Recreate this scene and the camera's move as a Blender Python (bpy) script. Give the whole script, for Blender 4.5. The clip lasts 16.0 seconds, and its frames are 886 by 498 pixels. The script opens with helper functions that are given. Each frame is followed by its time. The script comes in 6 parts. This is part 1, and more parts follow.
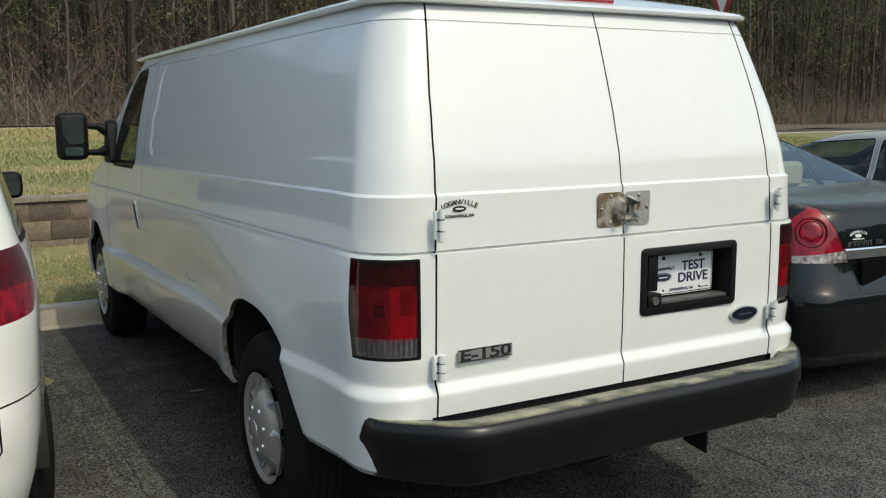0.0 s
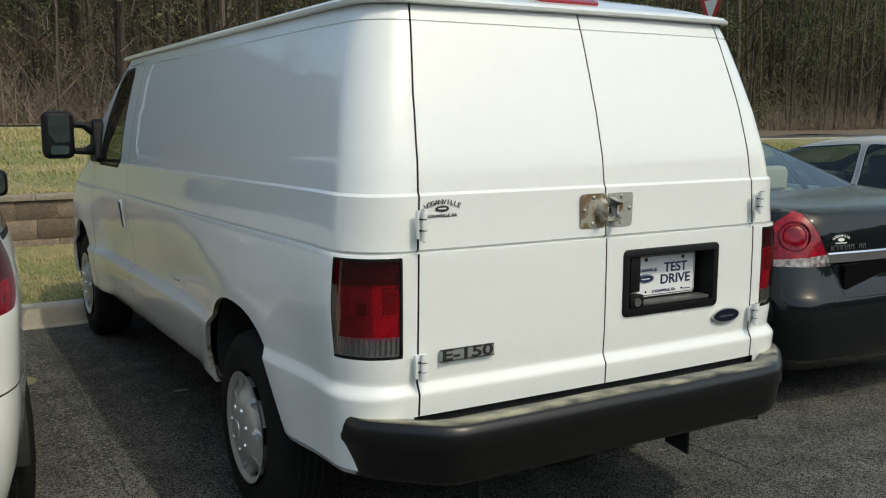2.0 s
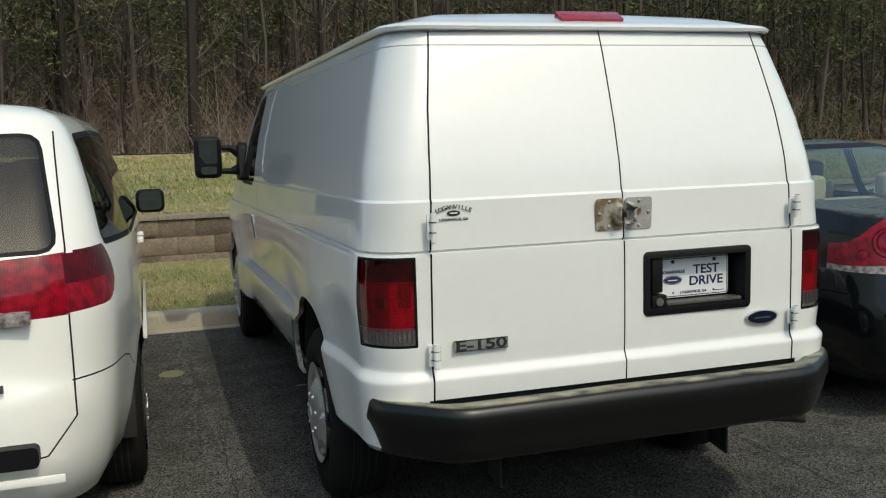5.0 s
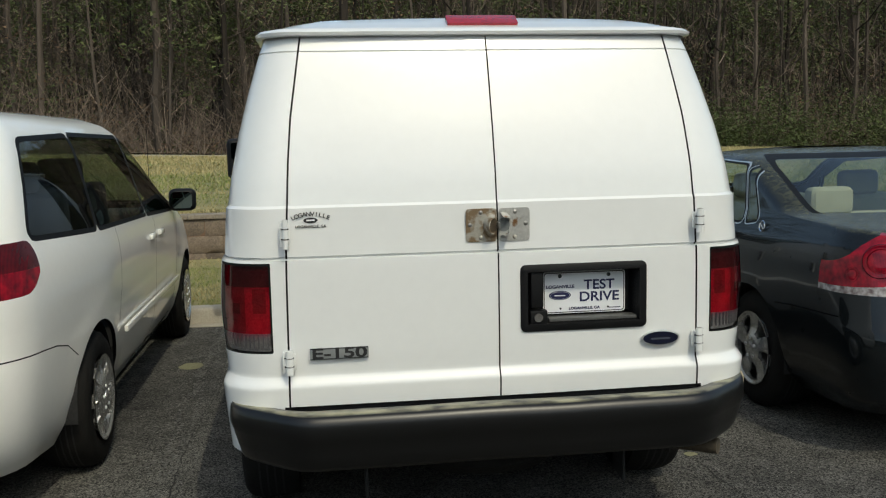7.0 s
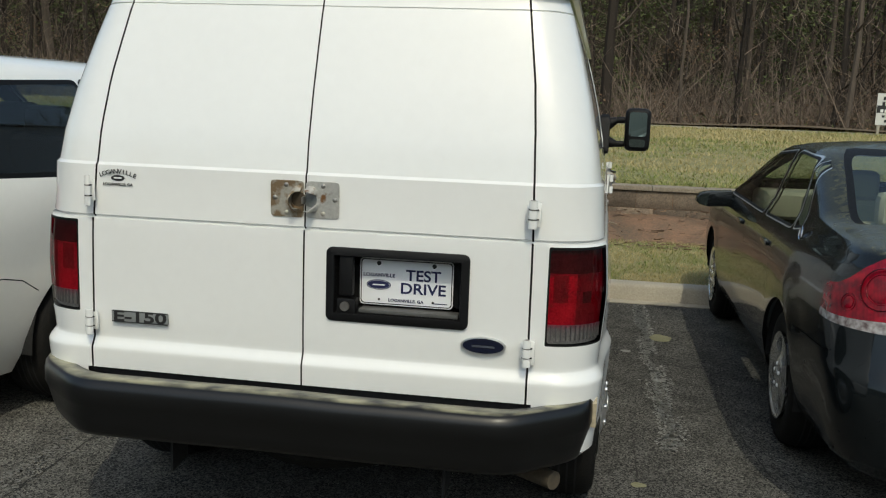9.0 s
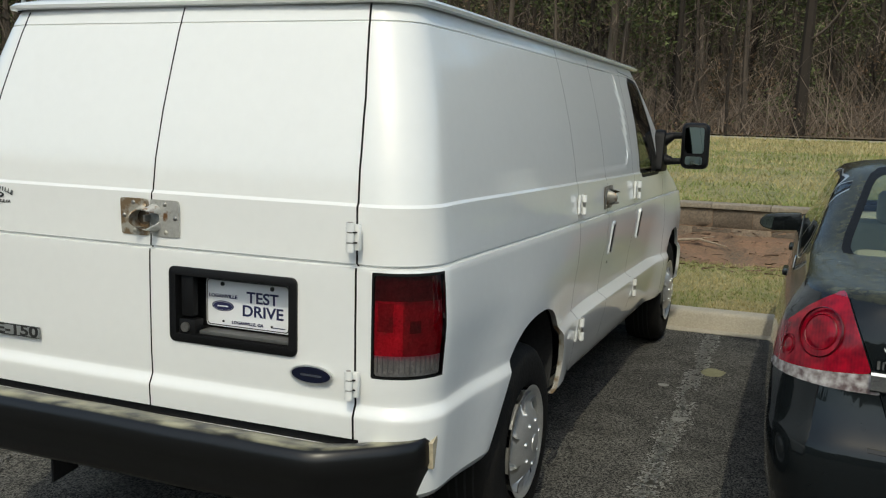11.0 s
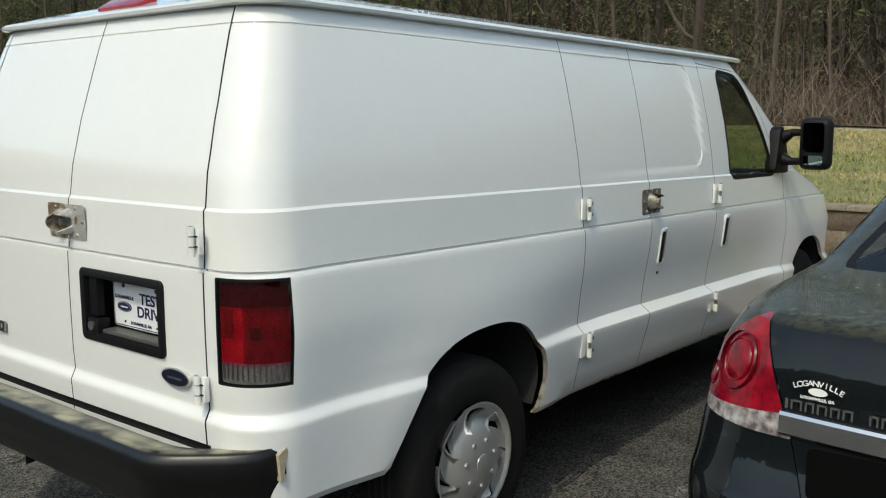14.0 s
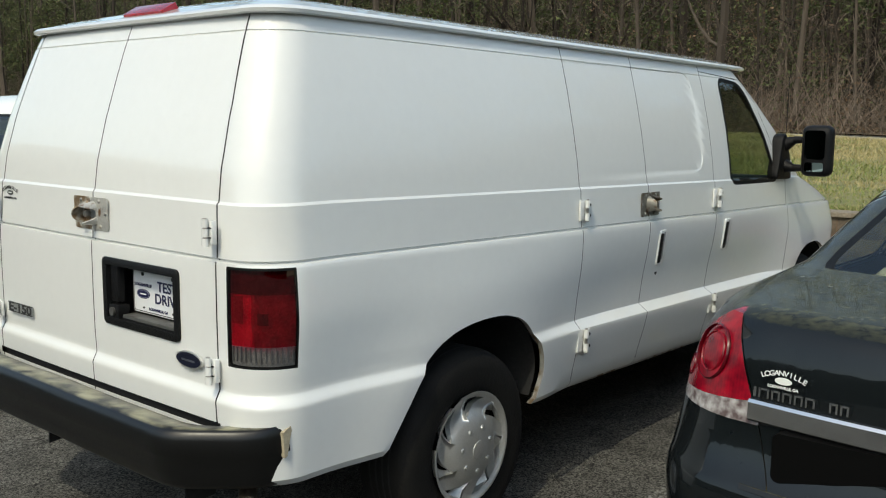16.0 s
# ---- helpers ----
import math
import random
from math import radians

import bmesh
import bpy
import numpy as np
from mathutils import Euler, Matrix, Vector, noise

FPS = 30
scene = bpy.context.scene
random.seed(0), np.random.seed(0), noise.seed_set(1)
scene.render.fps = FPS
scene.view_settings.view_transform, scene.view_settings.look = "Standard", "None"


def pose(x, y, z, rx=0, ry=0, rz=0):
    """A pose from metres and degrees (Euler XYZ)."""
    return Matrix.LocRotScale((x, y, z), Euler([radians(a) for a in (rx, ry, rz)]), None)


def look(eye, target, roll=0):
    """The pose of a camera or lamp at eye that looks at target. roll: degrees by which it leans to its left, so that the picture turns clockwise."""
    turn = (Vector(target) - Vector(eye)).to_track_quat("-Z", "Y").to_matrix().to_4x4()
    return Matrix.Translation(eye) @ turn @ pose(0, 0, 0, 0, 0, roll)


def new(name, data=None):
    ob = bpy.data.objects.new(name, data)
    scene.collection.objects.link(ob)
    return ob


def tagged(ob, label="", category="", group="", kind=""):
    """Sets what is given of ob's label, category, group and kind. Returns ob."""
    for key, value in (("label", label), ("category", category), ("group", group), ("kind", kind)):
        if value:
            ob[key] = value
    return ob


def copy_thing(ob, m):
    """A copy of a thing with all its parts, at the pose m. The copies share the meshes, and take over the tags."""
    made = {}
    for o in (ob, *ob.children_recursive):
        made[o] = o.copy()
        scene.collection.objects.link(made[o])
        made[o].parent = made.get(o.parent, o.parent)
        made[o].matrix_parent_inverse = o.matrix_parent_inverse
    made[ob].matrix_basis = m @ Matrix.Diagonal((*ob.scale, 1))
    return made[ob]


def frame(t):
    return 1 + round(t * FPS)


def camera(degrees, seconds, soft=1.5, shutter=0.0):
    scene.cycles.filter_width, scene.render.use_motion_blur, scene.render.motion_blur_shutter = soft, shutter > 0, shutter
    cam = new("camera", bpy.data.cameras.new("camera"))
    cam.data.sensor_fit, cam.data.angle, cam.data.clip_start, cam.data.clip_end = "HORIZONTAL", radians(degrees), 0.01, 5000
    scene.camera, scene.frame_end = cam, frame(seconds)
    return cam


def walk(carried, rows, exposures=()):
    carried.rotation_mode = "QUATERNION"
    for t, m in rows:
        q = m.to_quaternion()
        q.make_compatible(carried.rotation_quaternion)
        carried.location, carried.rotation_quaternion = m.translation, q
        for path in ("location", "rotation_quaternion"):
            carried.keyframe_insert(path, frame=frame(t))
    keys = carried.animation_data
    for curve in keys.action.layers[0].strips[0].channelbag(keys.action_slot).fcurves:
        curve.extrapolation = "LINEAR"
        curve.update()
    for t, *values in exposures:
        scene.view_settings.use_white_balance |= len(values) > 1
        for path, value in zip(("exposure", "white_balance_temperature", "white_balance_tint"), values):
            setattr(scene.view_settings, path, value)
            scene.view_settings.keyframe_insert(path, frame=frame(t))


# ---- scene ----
cam = camera(51.2, 16.0, 1.15)
PATH = [
    (0, (-2.066, -2.393, 1.608), (-1.089, -0.674, 1.306), -0.3),
    (0.5, (-2.078, -2.412, 1.608), (-1.081, -0.702, 1.327), 0.2),
    (1, (-2.084, -2.418, 1.606), (-1.083, -0.708, 1.336), 0.5),
    (1.5, (-2.067, -2.41, 1.603), (-1.066, -0.702, 1.317), 0.5),
    (2, (-2.052, -2.411, 1.598), (-1.055, -0.703, 1.303), 0.2),
    (2.5, (-2.032, -2.469, 1.6), (-1.076, -0.74, 1.285), -0.0),
    (3, (-2.073, -2.508, 1.6), (-1.077, -0.807, 1.264), 0.5),
    (3.5, (-2.107, -2.566, 1.597), (-1.114, -0.869, 1.23), 0.2),
    (4, (-1.971, -2.671, 1.596), (-1.089, -0.906, 1.271), -0.8),
    (6.5, (-0.965, -3.191, 1.553), (-0.621, -1.235, 1.318), -1.1),
    (7, (-0.614, -3.124, 1.577), (-0.347, -1.156, 1.334), -1.2),
    (7.5, (-0.223, -3.144, 1.593), (-0.122, -1.163, 1.336), -1.4),
    (8, (0.153, -2.982, 1.57), (0.18, -1.004, 1.276), 0.5),
    (10.5, (1.781, -2.542, 1.62), (1.005, -0.723, 1.321), 1.3),
    (11, (1.927, -2.31, 1.617), (1.188, -0.475, 1.324), 1.5),
    (11.5, (2.138, -2.165, 1.613), (1.286, -0.379, 1.327), 0.2),
    (12, (2.42, -2.018, 1.626), (1.405, -0.318, 1.341), -1.4),
    (12.5, (2.509, -1.805, 1.601), (1.447, -0.138, 1.296), -0.7),
    (13, (2.634, -1.619, 1.608), (1.518, 0.01, 1.294), 0.4),
    (13.5, (2.813, -1.52, 1.611), (1.596, 0.036, 1.304), -0.1),
    (14, (2.886, -1.57, 1.609), (1.639, -0.033, 1.323), -0.2),
    (14.5, (2.915, -1.687, 1.609), (1.691, -0.131, 1.323), 1.3),
    (15, (2.969, -1.73, 1.607), (1.71, -0.201, 1.334), 2.0),
    (15.5, (3.017, -1.688, 1.606), (1.741, -0.172, 1.331), 1.6),
    (16, (3.062, -1.663, 1.607), (1.778, -0.155, 1.329), 0.5),
]
walk(cam, [(t, look(eye, target, roll)) for t, eye, target, roll in PATH], [(0, 0.0, 7200, 0), (2.5, -0.06, 7200, 0), (4, -0.10, 7200, 0), (7.5, -0.19, 7200, 0), (11, -0.07, 7150, 0), (14, 0.06, 7250, 0), (16, 0.08, 7300, 0)])

# ---- light ----
SUN_WAY = Vector((0.22, -0.78, 1.0)).normalized()
world = bpy.data.worlds.new("sky")
scene.world = world
world.use_nodes = True
wn = world.node_tree
sky = wn.nodes.new("ShaderNodeTexSky")
sky.sky_type, sky.sun_disc = "NISHITA", False
sky.air_density, sky.dust_density, sky.ozone_density = 1.0, 2.0, 0.8
sky.sun_elevation, sky.sun_rotation = math.asin(SUN_WAY.z), math.atan2(SUN_WAY.x, SUN_WAY.y)
wn.links.new(sky.outputs[0], wn.nodes["Background"].inputs["Color"])
wn.nodes["Background"].inputs["Strength"].default_value = 0.228
sun = new("sun", bpy.data.lights.new("sun", "SUN"))
sun.data.energy, sun.data.angle, sun.data.color = 1.57, radians(0.55), (1.0, 0.955, 0.88)
sun.matrix_basis = look(SUN_WAY * 60, (0, 0, 0))
scene.view_settings.exposure = 0.0


# ---- materials ----
def mat(name, color, rough=0.5, metal=0.0, coat=0.0, vary=0.0, scale=6.0, fine=60.0, bump=0.0, spec=0.5, color2=None, extra=None):
    """A principled surface with a coarse and a fine variation of its colour and roughness, and a fine relief."""
    m = bpy.data.materials.new(name)
    m.use_nodes = True
    nt = m.node_tree
    b = nt.nodes["Principled BSDF"]
    b.inputs["Base Color"].default_value = (*color, 1)
    b.inputs["Roughness"].default_value, b.inputs["Metallic"].default_value = rough, metal
    b.inputs["Coat Weight"].default_value, b.inputs["Coat Roughness"].default_value = coat, 0.04
    b.inputs["Specular IOR Level"].default_value = spec
    if vary or bump or color2:
        co = nt.nodes.new("ShaderNodeTexCoord")
        big, small = nt.nodes.new("ShaderNodeTexNoise"), nt.nodes.new("ShaderNodeTexNoise")
        for n, s in ((big, scale), (small, fine)):
            n.inputs["Scale"].default_value, n.inputs["Detail"].default_value = s, 6
            nt.links.new(co.outputs["Object"], n.inputs["Vector"])
        add = nt.nodes.new("ShaderNodeMath")
        add.operation = "ADD"
        nt.links.new(big.outputs["Fac"], add.inputs[0])
        nt.links.new(small.outputs["Fac"], add.inputs[1])
        ramp = nt.nodes.new("ShaderNodeMapRange")
        ramp.inputs["From Min"].default_value, ramp.inputs["From Max"].default_value = 0.65, 1.35
        nt.links.new(add.outputs[0], ramp.inputs["Value"])
        mix = nt.nodes.new("ShaderNodeMix")
        mix.data_type = "RGBA"
        second = color2 or tuple(c * (1 - vary) for c in color)
        mix.inputs["A"].default_value, mix.inputs["B"].default_value = (*color, 1), (*second, 1)
        nt.links.new(ramp.outputs[0], mix.inputs["Factor"])
        nt.links.new(mix.outputs["Result"], b.inputs["Base Color"])
        rr = nt.nodes.new("ShaderNodeMapRange")
        rr.inputs["To Min"].default_value, rr.inputs["To Max"].default_value = rough * 0.85, min(1, rough * 1.2)
        nt.links.new(small.outputs["Fac"], rr.inputs["Value"])
        nt.links.new(rr.outputs[0], b.inputs["Roughness"])
        if bump:
            bp = nt.nodes.new("ShaderNodeBump")
            bp.inputs["Strength"].default_value, bp.inputs["Distance"].default_value = bump, 0.01
            nt.links.new(small.outputs["Fac"], bp.inputs["Height"])
            nt.links.new(bp.outputs[0], b.inputs["Normal"])
    return m


def glass(name, color, gloss=0.9):
    """A thin tinted pane: a clear tint seen through, with a glossy face."""
    m = bpy.data.materials.new(name)
    m.use_nodes = True
    nt = m.node_tree
    nt.nodes.remove(nt.nodes["Principled BSDF"])
    out = nt.nodes["Material Output"]
    tr, gl, mx, fr, pw, ma = (nt.nodes.new("ShaderNode" + k) for k in ("BsdfTransparent", "BsdfGlossy", "MixShader", "LayerWeight", "Math", "Math"))
    tr.inputs["Color"].default_value = (*color, 1)
    gl.inputs["Roughness"].default_value, fr.inputs["Blend"].default_value = 0.01, 0.5
    pw.operation, ma.operation = "POWER", "MULTIPLY_ADD"
    pw.inputs[1].default_value, ma.inputs[1].default_value, ma.inputs[2].default_value = 4.5, gloss, 0.06
    nt.links.new(fr.outputs["Facing"], pw.inputs[0])
    nt.links.new(pw.outputs[0], ma.inputs[0])
    nt.links.new(ma.outputs[0], mx.inputs["Fac"])
    nt.links.new(tr.outputs[0], mx.inputs[1])
    nt.links.new(gl.outputs[0], mx.inputs[2])
    nt.links.new(mx.outputs[0], out.inputs["Surface"])
    return m


VAN_WHITE = mat("van_white_paint", (0.775, 0.78, 0.755), 0.30, coat=1.0, vary=0.035, scale=1.3, fine=25)
PEARL = mat("pearl_white_paint", (0.89, 0.875, 0.81), 0.35, coat=1.0, vary=0.03, scale=1.5, fine=30)
UNDER = mat("black_underbody", (0.012, 0.012, 0.012), 0.8, vary=0.4, scale=5)
RUBBER = mat("tyre_rubber", (0.008, 0.008, 0.008), 0.75, spec=0.15, vary=0.45, scale=9, fine=90, bump=0.3, color2=(0.016, 0.015, 0.013))
SEAL = mat("black_rubber_trim", (0.007, 0.007, 0.007), 0.55, spec=0.18, vary=0.3)
PLASTIC = mat("black_textured_plastic", (0.006, 0.006, 0.0065), 0.5, spec=0.22, vary=0.3, scale=12, fine=240, bump=0.25)
HUBCAP = mat("silver_wheel_cover", (0.62, 0.62, 0.60), 0.34, metal=0.7, vary=0.15, scale=14, fine=120)
ALLOY = mat("bright_wheel_cover", (0.72, 0.72, 0.70), 0.25, metal=0.8, vary=0.18, scale=14, fine=120)
NUT = mat("bright_steel_nut", (0.70, 0.70, 0.68), 0.30, metal=0.85)
CHROME = mat("chrome", (0.75, 0.75, 0.75), 0.08, metal=1.0)


def lens_mat(name, bright, dark, ribs=0.0, axis="Y", rough=0.12, grain=16):
    """A moulded plastic lens: a glossy face over soft lighter and darker zones and fine moulded ribs."""
    m = bpy.data.materials.new(name)
    m.use_nodes = True
    nt = m.node_tree
    N = lambda k: nt.nodes.new("ShaderNode" + k)
    b, co, noi, wav, add, ramp, mix, bp = nt.nodes["Principled BSDF"], N("TexCoord"), N("TexNoise"), N("TexWave"), N("Math"), N("MapRange"), N("Mix"), N("Bump")
    noi.inputs["Scale"].default_value, noi.inputs["Detail"].default_value = grain, 2
    wav.bands_direction, wav.inputs["Scale"].default_value = axis, 32
    for n in (noi, wav):
        nt.links.new(co.outputs["Object"], n.inputs["Vector"])
    add.operation = "MULTIPLY_ADD"
    nt.links.new(wav.outputs["Fac"], add.inputs[0])
    add.inputs[1].default_value = ribs
    nt.links.new(noi.outputs["Fac"], add.inputs[2])
    ramp.inputs["From Min"].default_value, ramp.inputs["From Max"].default_value = 0.32, 0.68 + ribs
    nt.links.new(add.outputs[0], ramp.inputs["Value"])
    mix.data_type = "RGBA"
    mix.inputs["A"].default_value, mix.inputs["B"].default_value = (*bright, 1), (*dark, 1)
    nt.links.new(ramp.outputs[0], mix.inputs["Factor"])
    nt.links.new(mix.outputs["Result"], b.inputs["Base Color"])
    b.inputs["Roughness"].default_value, b.inputs["Coat Weight"].default_value, b.inputs["Coat Roughness"].default_value = rough + 0.15, 0.45, 0.03
    b.inputs["Specular IOR Level"].default_value = 0.2
    bp.inputs["Strength"].default_value, bp.inputs["Distance"].default_value = 0.15 if ribs else 0.0, 0.002
    nt.links.new(wav.outputs["Fac"], bp.inputs["Height"])
    nt.links.new(bp.outputs[0], b.inputs["Normal"])
    return m


LAMP_RED = lens_mat("red_lamp_lens", (0.26, 0.0015, 0.010), (0.09, 0.001, 0.005), 0.15, "X")
LAMP_BRIGHT = lens_mat("bright_red_lamp_lens", (0.34, 0.002, 0.016), (0.11, 0.0012, 0.008), 0.06, "X", grain=26)
LAMP_MID = lens_mat("mid_red_lamp_lens", (0.11, 0.001, 0.006), (0.04, 0.0008, 0.003), 0.15, "X")
LAMP_CLEAR = lens_mat("clear_lamp_lens", (0.44, 0.42, 0.41), (0.11, 0.08, 0.08), 0.0, "X", grain=38)
RED_PLASTIC = mat("red_plastic", (0.36, 0.010, 0.022), 0.22, coat=0.6, vary=0.3, scale=16, fine=70)
LAMP_SMOKE = mat("smoky_lamp_rib", (0.30, 0.30, 0.30), 0.3, vary=0.3)
LAMP_SILVER = mat("silvered_lamp_reflector", (0.62, 0.60, 0.58), 0.40, metal=0.25, scale=22, fine=150, color2=(0.26, 0.25, 0.25), bump=0.4)


def rusted(name, base, rust, amount, scale):
    """Galvanised steel with patches of brown rust."""
    m = mat(name, base, 0.42, metal=0.45, vary=0.25, scale=20, fine=130, bump=0.12)
    nt = m.node_tree
    N = lambda k: nt.nodes.new("ShaderNode" + k)
    b = nt.nodes["Principled BSDF"]
    src = b.inputs["Base Color"].links[0].from_socket
    co, noi, mr, mix = N("TexCoord"), N("TexNoise"), N("MapRange"), N("Mix")
    noi.inputs["Scale"].default_value, noi.inputs["Detail"].default_value = scale, 7
    nt.links.new(co.outputs["Object"], noi.inputs["Vector"])
    mr.inputs["From Min"].default_value, mr.inputs["From Max"].default_value = amount, amount + 0.10
    nt.links.new(noi.outputs["Fac"], mr.inputs["Value"])
    mix.data_type = "RGBA"
    mix.inputs["B"].default_value = (*rust, 1)
    nt.links.new(src, mix.inputs["A"])
    nt.links.new(mr.outputs[0], mix.inputs["Factor"])
    nt.links.new(mix.outputs["Result"], b.inputs["Base Color"])
    return m


GALVANISED = rusted("spotted_galvanised_steel", (0.56, 0.55, 0.51), (0.20, 0.10, 0.04), 0.58, 26)
DIRTY_LIP = rusted("grimy_painted_edge", (0.44, 0.425, 0.385), (0.16, 0.11, 0.06), 0.50, 14)
RUST_PLATE = rusted("rusty_galvanised_steel", (0.50, 0.47, 0.40), (0.24, 0.165, 0.095), 0.44, 22)
STEEL = mat("worn_steel", (0.42, 0.40, 0.37), 0.35, metal=0.9, vary=0.4, scale=40, fine=120)
BEIGE = mat("beige_cloth", (0.42, 0.40, 0.33), 0.85, vary=0.15, scale=8, fine=150, bump=0.3)
GREY_CLOTH = mat("grey_cloth", (0.10, 0.10, 0.10), 0.85, vary=0.2, scale=8, fine=150, bump=0.3)
TINT_GREEN = glass("green_tinted_glass", (0.72, 0.80, 0.70))
TINT_DARK = glass("dark_tinted_glass", (0.34, 0.38, 0.34))
LENS_RED = glass("red_clear_lens", (0.80, 0.012, 0.120), 0.3)
LENS_MID = glass("mid_red_clear_lens", (0.50, 0.008, 0.075), 0.3)
LENS_DEEP = glass("deep_red_clear_lens", (0.26, 0.005, 0.040), 0.3)
LENS_CLEAR = glass("ribbed_clear_lens", (0.58, 0.58, 0.58), 0.3)
TINT_VAN = glass("van_window_glass", (0.56, 0.62, 0.55))
MIRROR = mat("mirror_glass", (0.25, 0.31, 0.29), 0.02, metal=1.0)
PLATE_WHITE = mat("plate_white", (0.78, 0.79, 0.80), 0.35, vary=0.03)
NAVY = mat("navy_ink", (0.008, 0.012, 0.065), 0.5)
BLACK_INK = mat("black_ink", (0.015, 0.015, 0.015), 0.5)
WHITE_INK = mat("white_vinyl", (0.75, 0.75, 0.72), 0.45)
BLUE_OVAL = mat("blue_enamel", (0.004, 0.006, 0.020), 0.25, coat=0.2)


# ---- mesh helpers ----
def thing(name, label, category, at=(0, 0, 0), group="", kind=""):
    ob = new(name)
    ob.empty_display_size = 0.1
    ob.matrix_basis = Matrix.Translation(at) if not isinstance(at, Matrix) else at
    return tagged(ob, label, category, group, kind)


def part(name, bm, material, parent=None, label="", angle=35, smooth=True):
    """Links a bmesh as one mesh object under a thing or a part."""
    bm.normal_update()
    for f in bm.faces:
        f.smooth = smooth
    for e in bm.edges:
        if len(e.link_faces) == 2 and e.calc_face_angle(0) > radians(angle):
            e.smooth = False
    me = bpy.data.meshes.new(name)
    bm.to_mesh(me)
    bm.free()
    for m in material if isinstance(material, (list, tuple)) else [material]:
        me.materials.append(m)
    ob = new(name, me)
    if parent:
        ob.parent = parent
    if label:
        ob["label"] = label
    return ob


def box(sx, sy, sz, at=(0, 0, 0), bevel=0.0, seg=2, m=None, bm=None):
    own = bmesh.new()
    r = bmesh.ops.create_cube(own, size=1)
    bmesh.ops.scale(own, vec=(sx, sy, sz), verts=own.verts)
    if bevel:
        bmesh.ops.bevel(own, geom=own.edges[:], offset=bevel, segments=seg, affect="EDGES", profile=0.6)
    bmesh.ops.transform(own, matrix=Matrix.Translation(at) @ (m or Matrix()), verts=own.verts)
    return join(bm, own)


def join(bm, own):
    if bm is None:
        return own
    me = bpy.data.meshes.new("tmp")
    own.to_mesh(me)
    own.free()
    bm.from_mesh(me)
    bpy.data.meshes.remove(me)
    return bm


def rod(a, b, r0, r1=None, seg=12, bm=None, caps=True):
    """A tapered round bar from a to b."""
    a, b = Vector(a), Vector(b)
    own = bmesh.new()
    bmesh.ops.create_cone(own, cap_ends=caps, segments=seg, radius1=r0, radius2=r0 if r1 is None else r1, depth=(b - a).length)
    m = (b - a).to_track_quat("Z", "Y").to_matrix().to_4x4()
    bmesh.ops.transform(own, matrix=Matrix.Translation((a + b) / 2) @ m, verts=own.verts)
    return join(bm, own)


def ball(r, at, scale=(1, 1, 1), bm=None, seg=14):
    own = bmesh.new()
    bmesh.ops.create_uvsphere(own, u_segments=seg, v_segments=max(6, seg // 2), radius=r)
    bmesh.ops.transform(own, matrix=Matrix.Translation(at) @ Matrix.Diagonal((*scale, 1)), verts=own.verts)
    return join(bm, own)


def lathe(profile, seg=40, bm=None, m=None, close=False):
    """Turns (radius, along) pairs round the x axis; along runs along x."""
    own = bmesh.new()
    rings = []
    for r, x in profile:
        rings.append([own.verts.new((x, r * math.cos(2 * math.pi * k / seg), r * math.sin(2 * math.pi * k / seg))) for k in range(seg)] if r > 1e-5 else [own.verts.new((x, 0, 0))])
    for a, b in list(zip(rings, rings[1:])) + ([(rings[-1], rings[0])] if close else []):
        for k in range(seg):
            n = (k + 1) % seg
            if len(a) == 1:
                own.faces.new((a[0], b[n], b[k]))
            elif len(b) == 1:
                own.faces.new((a[k], a[n], b[0]))
            else:
                own.faces.new((a[k], a[n], b[n], b[k]))
    bmesh.ops.recalc_face_normals(own, faces=own.faces)
    if m:
        bmesh.ops.transform(own, matrix=m, verts=own.verts)
    return join(bm, own)


def slab(points, axis, lo, hi, bevel=0.0, bm=None):
    """A flat outline of 2D points, drawn out along one axis from lo to hi."""
    own = bmesh.new()
    def put(p, v):
        q = list(p)
        q.insert(axis, v)
        return own.verts.new(q)
    a, b = [put(p, lo) for p in points], [put(p, hi) for p in points]
    own.faces.new(a)
    own.faces.new(b[::-1])
    for k in range(len(a)):
        n = (k + 1) % len(a)
        own.faces.new((a[k], b[k], b[n], a[n]))
    bmesh.ops.recalc_face_normals(own, faces=own.faces)
    if bevel:
        bmesh.ops.bevel(own, geom=own.edges[:], offset=bevel, segments=2, affect="EDGES", profile=0.6)
    return join(bm, own)


def oval(cx, cz, rx, rz, n=36, power=2.0):
    out = []
    for k in range(n):
        c, s = math.cos(2 * math.pi * k / n), math.sin(2 * math.pi * k / n)
        out.append((cx + rx * math.copysign(abs(c) ** (2 / power), c), cz + rz * math.copysign(abs(s) ** (2 / power), s)))
    return out


def rounded(x0, z0, x1, z1, r, n=4):
    out = []
    for cx, cz, a in ((x1 - r, z1 - r, 0), (x0 + r, z1 - r, 90), (x0 + r, z0 + r, 180), (x1 - r, z0 + r, 270)):
        out += [(cx + r * math.cos(radians(a + 90 * k / n)), cz + r * math.sin(radians(a + 90 * k / n))) for k in range(n + 1)]
    return out


def softened(points, r, n=3):
    """A convex outline with its corners rounded off."""
    out = []
    for k, p in enumerate(points):
        a, b = Vector(points[k - 1]), Vector(points[(k + 1) % len(points)])
        p = Vector(p)
        u, v = (a - p), (b - p)
        cut = min(r, u.length * 0.45, v.length * 0.45)
        s, e = p + u.normalized() * cut, p + v.normalized() * cut
        out += [tuple((1 - t) ** 2 * s + 2 * t * (1 - t) * p + t * t * e) for t in [j / n for j in range(n + 1)]]
    return out


